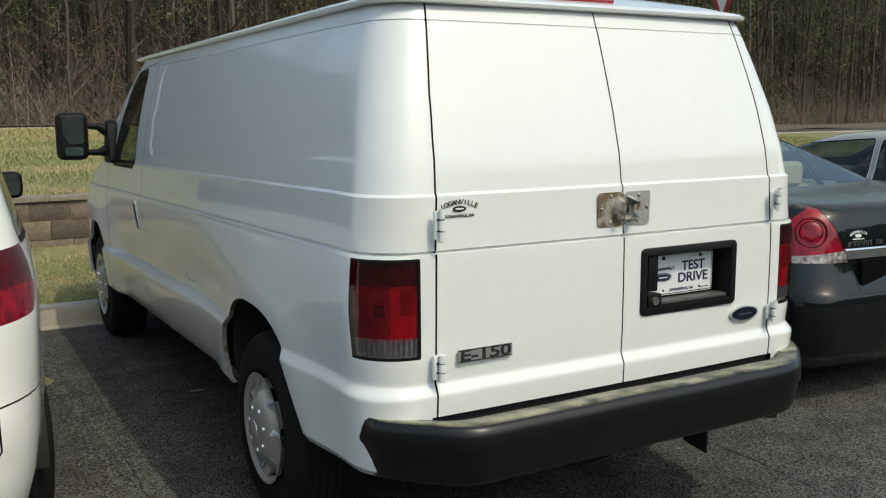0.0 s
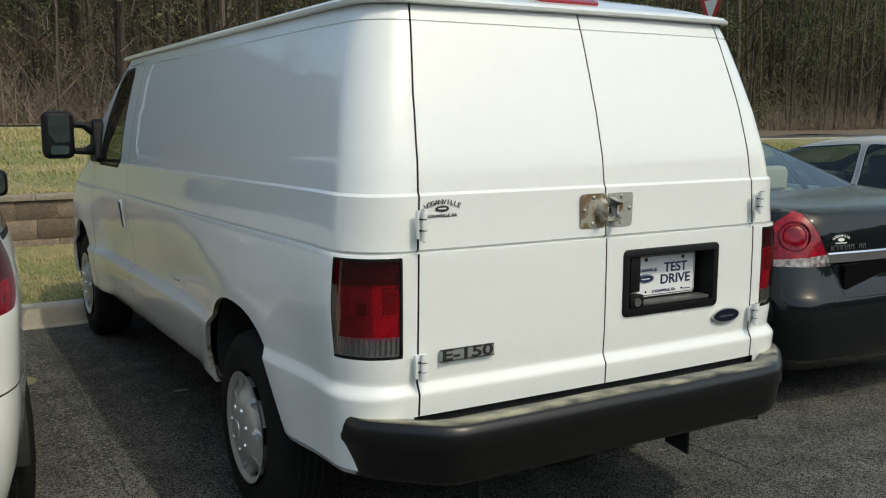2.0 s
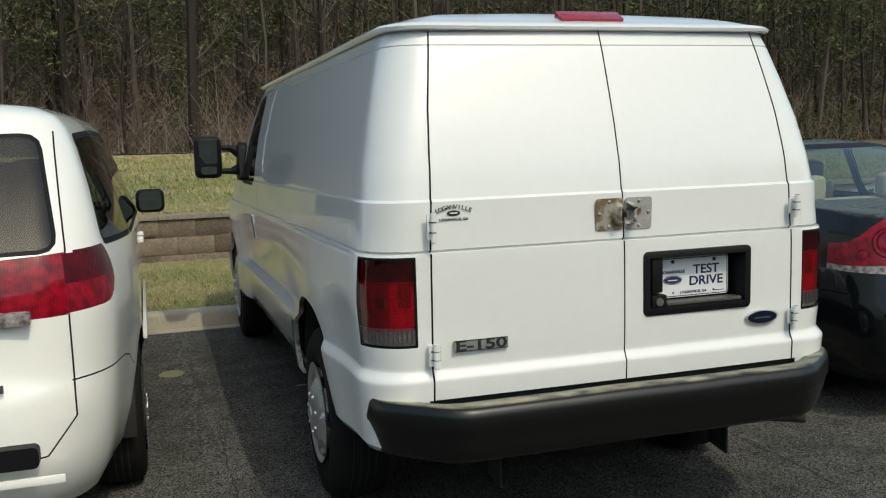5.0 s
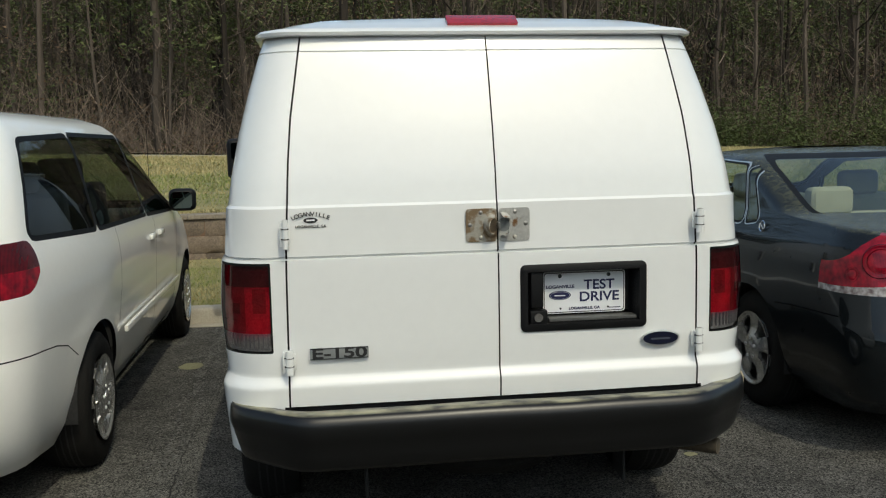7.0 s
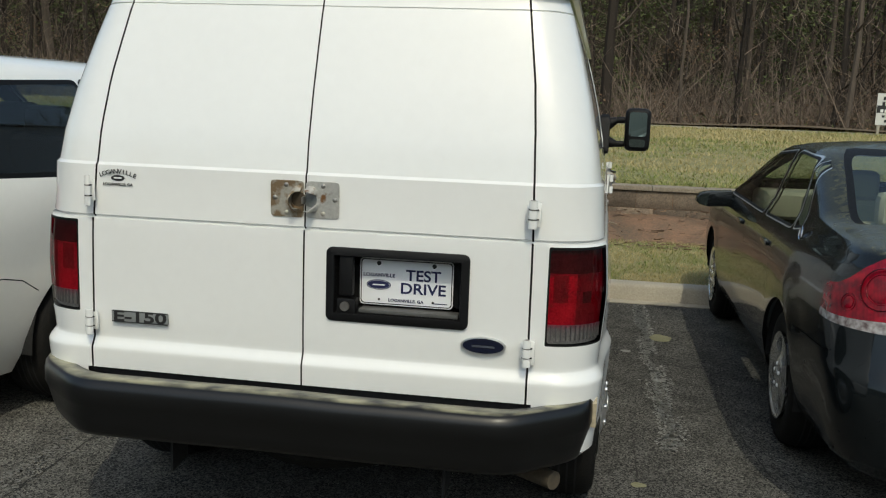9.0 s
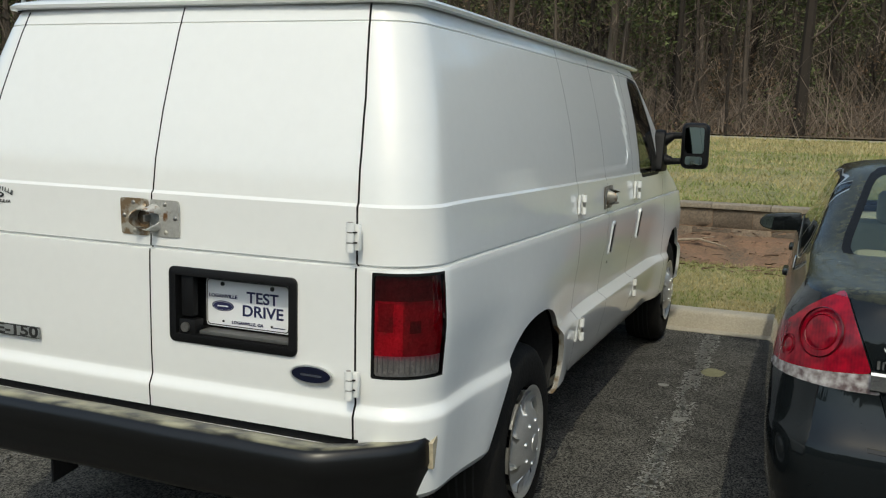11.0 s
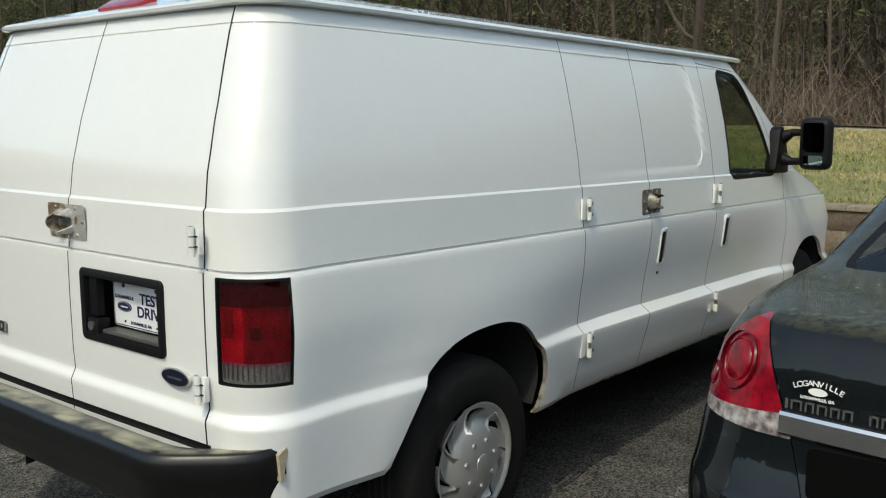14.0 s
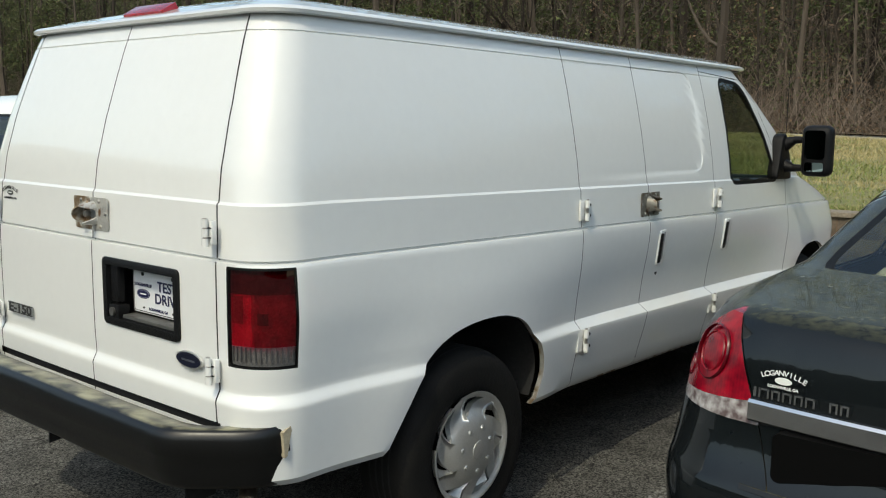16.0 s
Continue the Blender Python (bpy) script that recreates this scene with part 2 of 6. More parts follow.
def grown(points, d):
    """A convex outline moved outwards by d."""
    c = sum((Vector(p) for p in points), Vector((0, 0))) / len(points)
    area = sum(points[k - 1][0] * points[k][1] - points[k][0] * points[k - 1][1] for k in range(len(points)))
    s = 1 if area > 0 else -1
    out = []
    for k, p in enumerate(points):
        u, v = Vector(p) - Vector(points[k - 1]), Vector(points[(k + 1) % len(points)]) - Vector(p)
        n1, n2 = Vector((u.y, -u.x)).normalized() * s, Vector((v.y, -v.x)).normalized() * s
        n = (n1 + n2)
        n = n / max(0.5, n.length_squared / 2)
        out.append(tuple(Vector(p) + n * d))
    return out


def inside(bm, points, axes, ok):
    """Cuts the faces that pass ok along a convex outline seen along one axis; the faces within it."""
    area = sum(points[k - 1][0] * points[k][1] - points[k][0] * points[k - 1][1] for k in range(len(points)))
    if area < 0:
        points = points[::-1]
    i, j = axes
    lo = [min(p[k] for p in points) for k in (0, 1)]
    hi = [max(p[k] for p in points) for k in (0, 1)]
    some = []
    for f in bm.faces:
        us, vs = [v.co[i] for v in f.verts], [v.co[j] for v in f.verts]
        if max(us) > lo[0] and min(us) < hi[0] and max(vs) > lo[1] and min(vs) < hi[1] and ok(f):
            some.append(f)
    for k in range(len(points)):
        (u0, v0), (u1, v1) = points[k - 1], points[k]
        d = math.hypot(u1 - u0, v1 - v0)
        if d < 1e-6 or not some:
            continue
        co, no = [0, 0, 0], [0, 0, 0]
        co[i], co[j], no[i], no[j] = u0, v0, (v1 - v0) / d, -(u1 - u0) / d
        geom = list({e for f in some for e in f.edges}) + list({v for f in some for v in f.verts}) + some
        r = bmesh.ops.bisect_plane(bm, geom=geom, dist=1e-5, plane_co=co, plane_no=no)
        some = [g for g in r["geom"] if isinstance(g, bmesh.types.BMFace) and (g.calc_center_median() - Vector(co)).dot(Vector(no)) < 0]
    return some


def taken(bm, faces):
    """Moves faces into a bmesh of their own."""
    own, seen = bmesh.new(), {}
    for f in faces:
        for v in f.verts:
            if v not in seen:
                seen[v] = own.verts.new(v.co)
        own.faces.new([seen[v] for v in f.verts])
    bmesh.ops.delete(bm, geom=faces, context="FACES")
    own.normal_update()
    return own


def seam(bm, points, axes, ok, width=0.007):
    """Cuts a gap along a line of 2D points."""
    for (u0, v0), (u1, v1) in zip(points, points[1:]):
        d = math.hypot(u1 - u0, v1 - v0)
        du, dv = (u1 - u0) / d, (v1 - v0) / d
        w = width / 2
        quad = [(u0 - du * w * 0.5 - dv * w, v0 - dv * w * 0.5 + du * w), (u1 + du * w * 0.5 - dv * w, v1 + dv * w * 0.5 + du * w),
                (u1 + du * w * 0.5 + dv * w, v1 + dv * w * 0.5 - du * w), (u0 - du * w * 0.5 + dv * w, v0 - dv * w * 0.5 - du * w)]
        gone = inside(bm, quad, axes, ok)
        if gone:
            bmesh.ops.delete(bm, geom=gone, context="FACES")


def islands(bm):
    """The connected pieces of a bmesh, each as a bmesh of its own."""
    left, out = set(bm.faces), []
    while left:
        stack, some = [next(iter(left))], []
        left.discard(stack[0])
        while stack:
            f = stack.pop()
            some.append(f)
            for e in f.edges:
                for g in e.link_faces:
                    if g in left:
                        left.discard(g)
                        stack.append(g)
        own, seen = bmesh.new(), {}
        for f in some:
            vs = []
            for v in f.verts:
                if v not in seen:
                    seen[v] = own.verts.new(v.co)
                vs.append(seen[v])
            own.faces.new(vs)
        own.normal_update()
        out.append(own)
    return out


def shrunk(bm, d):
    """A copy of a skin, moved inwards."""
    own = bm.copy()
    own.normal_update()
    moves = [(v, v.co - v.normal * d) for v in own.verts]
    for v, co in moves:
        v.co = co
    return own


def right_side(f):
    return f.calc_center_median().x > 0.3 and abs(f.normal.x) > 0.25


def left_side(f):
    return f.calc_center_median().x < -0.3 and abs(f.normal.x) > 0.25


SIDES = ((1, right_side), (-1, left_side))


def hull(keys, levels, crown=(0.0, 0.1), bow=0.015, arches=(), flare=0.012, lean=None, ns=46, nr=8, nc=8, nf=8, roof=True, taper=0.0, mould=None, wide=0.09):
    """A vehicle's skin, built of level outlines: keys are rows of height, half width, rear end, front end, rear and front corner radius."""
    table = np.array(keys)
    bm, rings = bmesh.new(), []
    for z in levels:
        w, yr, yf, rr, rf = (float(np.interp(z, table[:, 0], table[:, k])) for k in range(1, 6))
        half = []
        for k in range(nr):
            x = (w - rr) * k / nr
            half.append((x, yr + crown[0] * (k / nr) ** 2))
        for k in range(nc + 1):
            a = math.pi / 2 * k / nc
            half.append((w - rr + rr * math.sin(a), yr + crown[0] + rr - rr * math.cos(a)))
        ya, yb = yr + crown[0] + rr, yf - crown[1] - rf
        for k in range(1, ns):
            half.append((w, ya + (yb - ya) * k / ns))
        for k in range(nc + 1):
            a = math.pi / 2 * k / nc
            half.append((w - rf + rf * math.cos(a), yb + rf * math.sin(a)))
        for k in range(nf - 1, -1, -1):
            half.append(((w - rf) * k / nf, yf - crown[1] * (k / nf) ** 2))
        mid, span = (table[:, 2].min() + table[:, 3].max()) / 2, (table[:, 3].max() - table[:, 2].min()) / 2
        ring = []
        for s, some in ((1, half), (-1, half[-2:0:-1])):
            for x, y in some:
                x = x * (1 - bow * ((y - mid) / span) ** 4) * (1 - taper * max(0.0, 1 - y / 1.5) ** 2)
                if abs(x) > 0.5 * w:
                    for ay, az, ar in arches:
                        d = math.hypot(y - ay, z - az)
                        x += flare * math.exp(-(max(0.0, d - ar) / wide) ** 2)
                if mould:
                    x += mould(x / w, y, z)
                ring.append(bm.verts.new((s * x, y, z + (lean(y, z) if lean else 0))))
        rings.append(ring)
    n = len(rings[0])
    for a, b in zip(rings, rings[1:]):
        for k in range(n):
            m = (k + 1) % n
            bm.faces.new((a[k], a[m], b[m], b[k]))
    if roof:
        bm.faces.new(rings[-1])
    bmesh.ops.recalc_face_normals(bm, faces=bm.faces)
    return bm


def arch_outline(y, z, r, low=0.0, flat=1.0):
    return [(y + r * math.cos(radians(a)), z + r * flat * math.sin(radians(a))) for a in range(0, 181, 9)] + [(y - r, low), (y + r, low)]


def arch_liner(parent, outline, side, x_out, x_in, lip=None, low=0.3):
    """The black lining of a wheel opening, with a thin folded lip that ends at the sill."""
    def strip(x0, x1, d, floor):
        bm, prev = bmesh.new(), None
        for y, z in grown(outline, d):
            if z < floor - 1e-6:
                continue
            ring = [bm.verts.new((side * x0, y, z)), bm.verts.new((side * x1, y, z))]
            if prev:
                bm.faces.new((prev[0], prev[1], ring[1], ring[0]))
            prev = ring
        return bm
    dense = []
    for (y0, z0), (y1, z1) in zip(outline, outline[1:]):
        n = max(1, int(math.hypot(y1 - y0, z1 - z0) / 0.02)) if min(z0, z1) < low else 1
        dense += [(y0 + (y1 - y0) * k / n, z0 + (z1 - z0) * k / n) for k in range(n)]
    outline = dense + [outline[-1]]
    if lip:
        part("arch_lip", strip(x_out, x_out - 0.010, 0.0, low), lip, parent)
    housing = strip(x_out - 0.014, x_in, 0.004, low)
    housing.faces.new([v for v in housing.verts if abs(abs(v.co.x) - x_in) < 1e-4])
    part("wheel_housing", housing, UNDER, parent)


def panes(bm, outline, axes, ok, parent, name, material, rim=0.018, label="", trim=None):
    """Cuts a window through the skin: a black seal round a pane of glass, with a thin bright trim if it has one."""
    own = taken(bm, inside(bm, grown(outline, rim + (0.007 if trim else 0)), axes, ok))
    own.normal_update()
    if trim:
        edge_bm = own
        own = taken(edge_bm, inside(edge_bm, grown(outline, rim), axes, lambda f: True))
        part("window_trim", edge_bm, trim, parent)
    inner = inside(own, outline, axes, lambda f: True)
    pane = taken(own, inner)
    part("window_seal", own, SEAL, parent)
    pane_ob = part(name, pane, material, parent, label)
    pane_ob.visible_shadow = False
    return pane_ob


def tyre_wheel(parent, side, at, r, rim, width, style, cover, wide=0):
    """A wheel: tyre, slotted cover, hub and nuts. side: the way it faces along x."""
    hub = part("wheel", lathe([(0.0, -width * 0.5), (rim * 0.96, -width * 0.5), (rim * 0.96, -0.055), (0.0, -0.055)], 32), UNDER, parent)
    hub.matrix_basis = pose(*at, 0, 0, 0 if side > 0 else 180)
    w = width
    prof = [(rim * 0.98, -0.012), (rim * 1.04, 0.002), (rim * 1.12, 0.006), (r * 0.80, 0.010), (r * 0.90, 0.004), (r * 0.965, -0.014), (r * 0.99, -0.035),
            (r, -0.06), (r, -w + 0.06), (r * 0.965, -w), (rim * 1.1, -w + 0.01), (rim * 0.98, -w + 0.03)]
    tb = lathe(prof, 56, close=True)
    part("tyre", tb, RUBBER, hub)
    for k in range(4):
        x = -0.065 - (w - 0.13) * k / 3
        part("tread_groove", lathe([(r * 1.002, x - 0.004), (r * 1.002, x + 0.004), (r * 0.99, x + 0.004), (r * 0.99, x - 0.004)], 56, close=True), UNDER, hub)
    slots, r0, r1, narrow, broad, twist, nuts, nut_r, dome, blade = style
    ns, nc = 4, 4
    face = lambda q: dome * max(0.0, 1 - (q / (r0 * 1.25)) ** 2) - 0.014 * math.sin(math.pi * min(1.0, max(0.0, (q - r0 * 0.8) / (rim - r0 * 0.8)))) + (0.006 if q > rim * 0.98 else 0.0)

    def spot(q, k, col, sink=0.0):
        """A place on the cover: the spokes and the openings between them share out each sector."""
        u = min(1.0, max(0.0, (q - r0) / (r1 - r0)))
        w = narrow + (broad - narrow) * u
        frac = (1 - w) * col / ns if col <= ns else (1 - w) + w * (col - ns) / nc
        a = 2 * math.pi * (k + frac + twist * (u - 0.5)) / slots
        return (face(q) + 0.012 - sink, q * math.cos(a), q * math.sin(a))

    radii = [0.018, 0.045, 0.065, r0 * 0.85, r0] + [r0 + (r1 - r0) * q for q in (0.25, 0.5, 0.75)] + [r1, r1 + (rim - r1) * 0.5, rim * 0.985, rim, rim * 1.03]
    bm = bmesh.new()
    grid = [[bm.verts.new(spot(q, c // (ns + nc), c % (ns + nc))) for c in range(slots * (ns + nc))] for q in radii]
    c0, wide_n = bm.verts.new((face(0) + 0.012, 0, 0)), slots * (ns + nc)
    for c in range(wide_n):
        bm.faces.new((c0, grid[0][c], grid[0][(c + 1) % wide_n]))
    for i in range(len(radii) - 1):
        for c in range(wide_n):
            if 4 <= i <= 7 and c % (ns + nc) >= ns:
                continue
            n = (c + 1) % wide_n
            bm.faces.new((grid[i][c], grid[i + 1][c], grid[i + 1][n], grid[i][n]))
    for k in range(slots):
        # the cheeks of each opening, and the slanted blade that half closes it
        loop = [(q, ns) for q in radii[4:9]] + [(radii[8], ns + 1), (radii[8], ns + 2), (radii[8], ns + 3)] + [(q, ns + nc) for q in radii[8:3:-1]] + [(radii[4], ns + 3), (radii[4], ns + 2), (radii[4], ns + 1)]
        top, low = [bm.verts.new(spot(q, k, c)) for q, c in loop], [bm.verts.new(spot(q, k, c, 0.024)) for q, c in loop]
        for a in range(len(loop)):
            b = (a + 1) % len(loop)
            bm.faces.new((top[a], top[b], low[b], low[a]))
        if blade:
            edge_a, edge_b = [bm.verts.new(spot(q, k, ns + nc)) for q in radii[4:9]], [bm.verts.new(spot(q, k, ns + nc * (1 - blade), 0.026)) for q in radii[4:9]]
            for a in range(4):
                bm.faces.new((edge_a[a], edge_a[a + 1], edge_b[a + 1], edge_b[a]))
    bmesh.ops.remove_doubles(bm, verts=bm.verts, dist=0.0002)
    bmesh.ops.recalc_face_normals(bm, faces=bm.faces)
    part("wheel_cover", bm, cover, hub, angle=38)
    for k in range(nuts):
        a = 2 * math.pi * (k + 0.3) / nuts
        q, x = nut_r, 0.008 + face(nut_r)
        part("nut", rod((x - 0.01, q * math.cos(a), q * math.sin(a)), (x + 0.008, q * math.cos(a), q * math.sin(a)), 0.0125, 0.008, 8), NUT, hub)
    x = 0.010 + face(0.03)
    part("centre_cap", lathe([(0.036, x - 0.006), (0.034, x + 0.004), (0.02, x + 0.008), (0.0, x + 0.009)], 24), cover, hub)
    return hub


def lamp_unit(parent, lens_bm, lens_material, name, label=""):
    """A lens let into the body."""
    return part(name, lens_bm, lens_material, parent, label)


def lettering(text, size, parent, m, material, name="lettering", depth=0.0006, label="", spacing=1.0, bold=0.0, width=None):
    """Raised or printed words in the built-in font; m places them, reading along x with y up."""
    cu = bpy.data.curves.new(name, "FONT")
    cu.body, cu.size, cu.align_x, cu.align_y, cu.extrude, cu.space_character, cu.offset = text, size, "CENTER", "CENTER", depth, spacing, bold
    ob = bpy.data.objects.new(name, cu)
    scene.collection.objects.link(ob)
    me = bpy.data.meshes.new_from_object(ob.evaluated_get(bpy.context.evaluated_depsgraph_get()))
    bpy.data.objects.remove(ob)
    me.materials.clear()
    me.materials.append(material)
    xs = [v.co.x for v in me.vertices]
    if width:
        k = width / (max(xs) - min(xs))
        for v in me.vertices:
            v.co.x *= k
    out = new(name, me)
    out.parent, out.matrix_basis = parent, m
    if label:
        out["label"] = label
    return out


def arched_words(text, size, radius, parent, m, material, name="lettering"):
    """Words set along an arc, one mesh."""
    bm, span = bmesh.new(), 0.66 * size
    for k, ch in enumerate(text):
        a = (k - (len(text) - 1) / 2) * span / radius
        ob = lettering(ch, size, None, Matrix(), material, bold=size * 0.012)
        own = bmesh.new()
        own.from_mesh(ob.data)
        bmesh.ops.scale(own, vec=(1.12, 1, 1), verts=own.verts)
        bmesh.ops.transform(own, matrix=Matrix.Translation((radius * math.sin(a), radius * math.cos(a) - radius, 0)) @ Matrix.Rotation(-a, 4, "Z"), verts=own.verts)
        bm = join(bm, own)
        me = ob.data
        bpy.data.objects.remove(ob)
        bpy.data.meshes.remove(me)
    ob = part(name, bm, material, parent, smooth=False)
    ob.matrix_basis = m
    return ob


# ---- setting ----
def ground_material():
    m = bpy.data.materials.new("aged_asphalt")
    m.use_nodes = True
    nt = m.node_tree
    N = lambda k: nt.nodes.new("ShaderNode" + k)
    b, co = nt.nodes["Principled BSDF"], N("TexCoord")
    vor, big, mid, fine = N("TexVoronoi"), N("TexNoise"), N("TexNoise"), N("TexNoise")
    vor.inputs["Scale"].default_value = 150
    for n, s, d in ((big, 0.55, 4), (mid, 5, 6), (fine, 160, 3)):
        n.inputs["Scale"].default_value, n.inputs["Detail"].default_value = s, d
    for n in (vor, big, mid, fine):
        nt.links.new(co.outputs["Object"], n.inputs["Vector"])
    r1, r2, r3 = N("ValToRGB"), N("ValToRGB"), N("ValToRGB")
    r1.color_ramp.elements[0].color, r1.color_ramp.elements[1].color = (0.026, 0.026, 0.026, 1), (0.205, 0.201, 0.186, 1)
    r1.color_ramp.elements[0].position, r1.color_ramp.elements[1].position = 0.25, 0.95
    nt.links.new(vor.outputs["Color"], r1.inputs["Fac"])
    r2.color_ramp.elements[0].color, r2.color_ramp.elements[1].color = (0.62, 0.62, 0.62, 1), (1.2, 1.18, 1.12, 1)
    r2.color_ramp.elements[0].position, r2.color_ramp.elements[1].position = 0.3, 0.7
    nt.links.new(big.outputs["Fac"], r2.inputs["Fac"])
    r3.color_ramp.elements[0].color, r3.color_ramp.elements[1].color = (0.75, 0.75, 0.75, 1), (1.15, 1.15, 1.15, 1)
    r3.color_ramp.elements[0].position, r3.color_ramp.elements[1].position = 0.35, 0.68
    nt.links.new(mid.outputs["Fac"], r3.inputs["Fac"])
    m1, m2 = N("Mix"), N("Mix")
    for k in (m1, m2):
        k.data_type, k.blend_type = "RGBA", "MULTIPLY"
        k.inputs["Factor"].default_value = 1
    nt.links.new(r1.outputs[0], m1.inputs["A"])
    nt.links.new(r2.outputs[0], m1.inputs["B"])
    nt.links.new(m1.outputs["Result"], m2.inputs["A"])
    nt.links.new(r3.outputs[0], m2.inputs["B"])
    nt.links.new(m2.outputs["Result"], b.inputs["Base Color"])
    b.inputs["Roughness"].default_value, b.inputs["Specular IOR Level"].default_value = 0.92, 0.10
    bp = N("Bump")
    bp.inputs["Strength"].default_value, bp.inputs["Distance"].default_value = 0.5, 0.005
    add = N("Math")
    nt.links.new(vor.outputs["Distance"], add.inputs[0])
    nt.links.new(fine.outputs["Fac"], add.inputs[1])
    nt.links.new(add.outputs[0], bp.inputs["Height"])
    nt.links.new(bp.outputs[0], b.inputs["Normal"])
    return m


ASPHALT = ground_material()
CONCRETE = mat("weathered_concrete", (0.46, 0.42, 0.34), 0.85, vary=0.3, scale=2.5, fine=70, bump=0.35)
TURF = mat("dormant_turf", (0.28, 0.23, 0.11), 0.95, scale=1.1, fine=9, color2=(0.13, 0.145, 0.05), bump=0.5)
LITTER = mat("leaf_litter", (0.17, 0.12, 0.075), 0.95, scale=0.8, fine=8, color2=(0.075, 0.062, 0.04), bump=0.5)
CLAY = mat("red_clay_mulch", (0.24, 0.13, 0.075), 0.95, scale=3, fine=40, color2=(0.10, 0.075, 0.05), bump=0.6)
PAINT_WORN = mat("worn_road_paint", (0.29, 0.29, 0.27), 0.8, vary=0.4, scale=20, fine=120)

KERB_Y, WALL_Y, ROAD_Y = 4.93, 7.80, 36.0


def smooth01(t):
    t = min(1.0, max(0.0, t))
    return t * t * (3 - 2 * t)


def land(x, y):
    """Height of the earth: the car park, the strip behind the kerb, and the rise above the wall."""
    if y < KERB_Y + 0.2:
        return 0.0
    if y < WALL_Y + 0.15:
        return 0.10 + 0.11 * (y - KERB_Y) / (WALL_Y - KERB_Y)
    rise = 0.74 + 0.16 * smooth01((y - WALL_Y) / (ROAD_Y - WALL_Y)) + 0.25 * smooth01((-x - 2) / 12) * smooth01((y - 14) / 20)
    return rise - 0.9 * smooth01((x - 12) / 26) * smooth01((y - 8) / 20)


def sheet(xs, ys, fn):
    bm = bmesh.new()
    rows = [[bm.verts.new((x, y, fn(x, y))) for x in xs] for y in ys]
    for a, b in zip(rows, rows[1:]):
        for k in range(len(xs) - 1):
            bm.faces.new((a[k], a[k + 1], b[k + 1], b[k]))
    bm.normal_update()
    return bm


xs_far = [-900, -400, -200, -120] + [-90 + 5 * k for k in range(37)] + [120, 200, 400, 900]
ground = part("ground", sheet(xs_far, [-900, -300, -100, -40, -20, -10, -5, 0, 2, 4, KERB_Y + 0.1], lambda x, y: 0.0), ASPHALT)
tagged(ground, "aged dark grey asphalt of a car park", "ground", kind="structure")
lawn_strip = part("lawn", sheet(xs_far, [KERB_Y + 0.1, 5.2, 5.6, 6.2, 6.8, 7.3, WALL_Y + 0.1], lambda x, y: max(0.09, land(x, y)) + 0.012 * noise.noise((x * 0.9, y * 2, 0))), TURF)
tagged(lawn_strip, "patchy dormant grass strip behind the kerb", "lawn", kind="structure")
ys = [WALL_Y + 0.12, 8.6, 9.5, 11, 13, 15, 18, 21, 24, 27, 30, 33, ROAD_Y]
slope = part("lawn", sheet(xs_far, ys, lambda x, y: land(x, y) - 0.02 + 0.03 * noise.noise((x * 0.3, y * 0.3, 1))), TURF)
tagged(slope, "wide slope of half green and straw coloured grass", "lawn", kind="structure")
road = part("road", sheet(xs_far, [ROAD_Y, ROAD_Y + 3.5, ROAD_Y + 7.0], lambda x, y: land(x, ROAD_Y) - 0.05), ASPHALT)
tagged(road, "asphalt road in front of the wood", "road", kind="structure")
woods_floor = part("woodland_floor", sheet(xs_far, [ROAD_Y + 7.0, 46, 52, 60, 75, 100, 200, 900], lambda x, y: land(x, ROAD_Y) + 0.1 * smooth01((y - 43) / 6) + 0.3 * noise.noise((x * 0.1, y * 0.1, 3)) * (1 if y < 120 else 0)), LITTER)
tagged(woods_floor, "brown leaf litter under the trees", "ground", kind="structure")

# far road kerb
bm = bmesh.new()
for k in range(40):
    x = -100 + 5 * k
    own = bmesh.new()
    a = [own.verts.new((x, ROAD_Y - 0.1, land(x, ROAD_Y) - 0.2)), own.verts.new((x, ROAD_Y - 0.1, land(x, ROAD_Y) + 0.05)), own.verts.new((x, ROAD_Y + 0.15, land(x, ROAD_Y) + 0.05)), own.verts.new((x, ROAD_Y + 0.15, land(x, ROAD_Y) - 0.2))]
    b = [own.verts.new((x + 4.97, v.co.y, v.co.z - land(x, ROAD_Y) + land(x + 5, ROAD_Y))) for v in a]
    for i in range(4):
        own.faces.new((a[i], a[(i + 1) % 4], b[(i + 1) % 4], b[i]))
    own.faces.new(a[::-1])
    own.faces.new(b)
    bm = join(bm, own)
tagged(part("road_kerb", bm, CONCRETE, smooth=False), "pale concrete kerb along the far road", "kerb", kind="structure")

# the kerb in front of the parking spaces: cast lengths with rounded noses
kerb = thing("kerb", "weathered tan concrete kerb at the head of the parking spaces", "kerb", kind="structure")
kb = slab([(KERB_Y, -0.05), (KERB_Y + 0.025, 0.115), (KERB_Y + 0.035, 0.132), (KERB_Y + 0.055, 0.14), (KERB_Y + 0.17, 0.145), (KERB_Y + 0.18, 0.14), (KERB_Y + 0.18, -0.05)], 0, 0, 2.985)
kerb_first = part("kerb_length", kb, CONCRETE, kerb, angle=60)
for k in range(14):
    ob = kerb_first if k == 0 else new("kerb_length", kerb_first.data)
    ob.parent = kerb
    ob.matrix_basis = Matrix.Translation((-21 + 3 * k, 0, 0))
gutter = part("gutter", slab([(KERB_Y - 0.10, -0.02), (KERB_Y - 0.10, 0.006), (KERB_Y + 0.01, 0.009), (KERB_Y + 0.01, -0.02)], 0, -40, 40), CONCRETE, kerb)


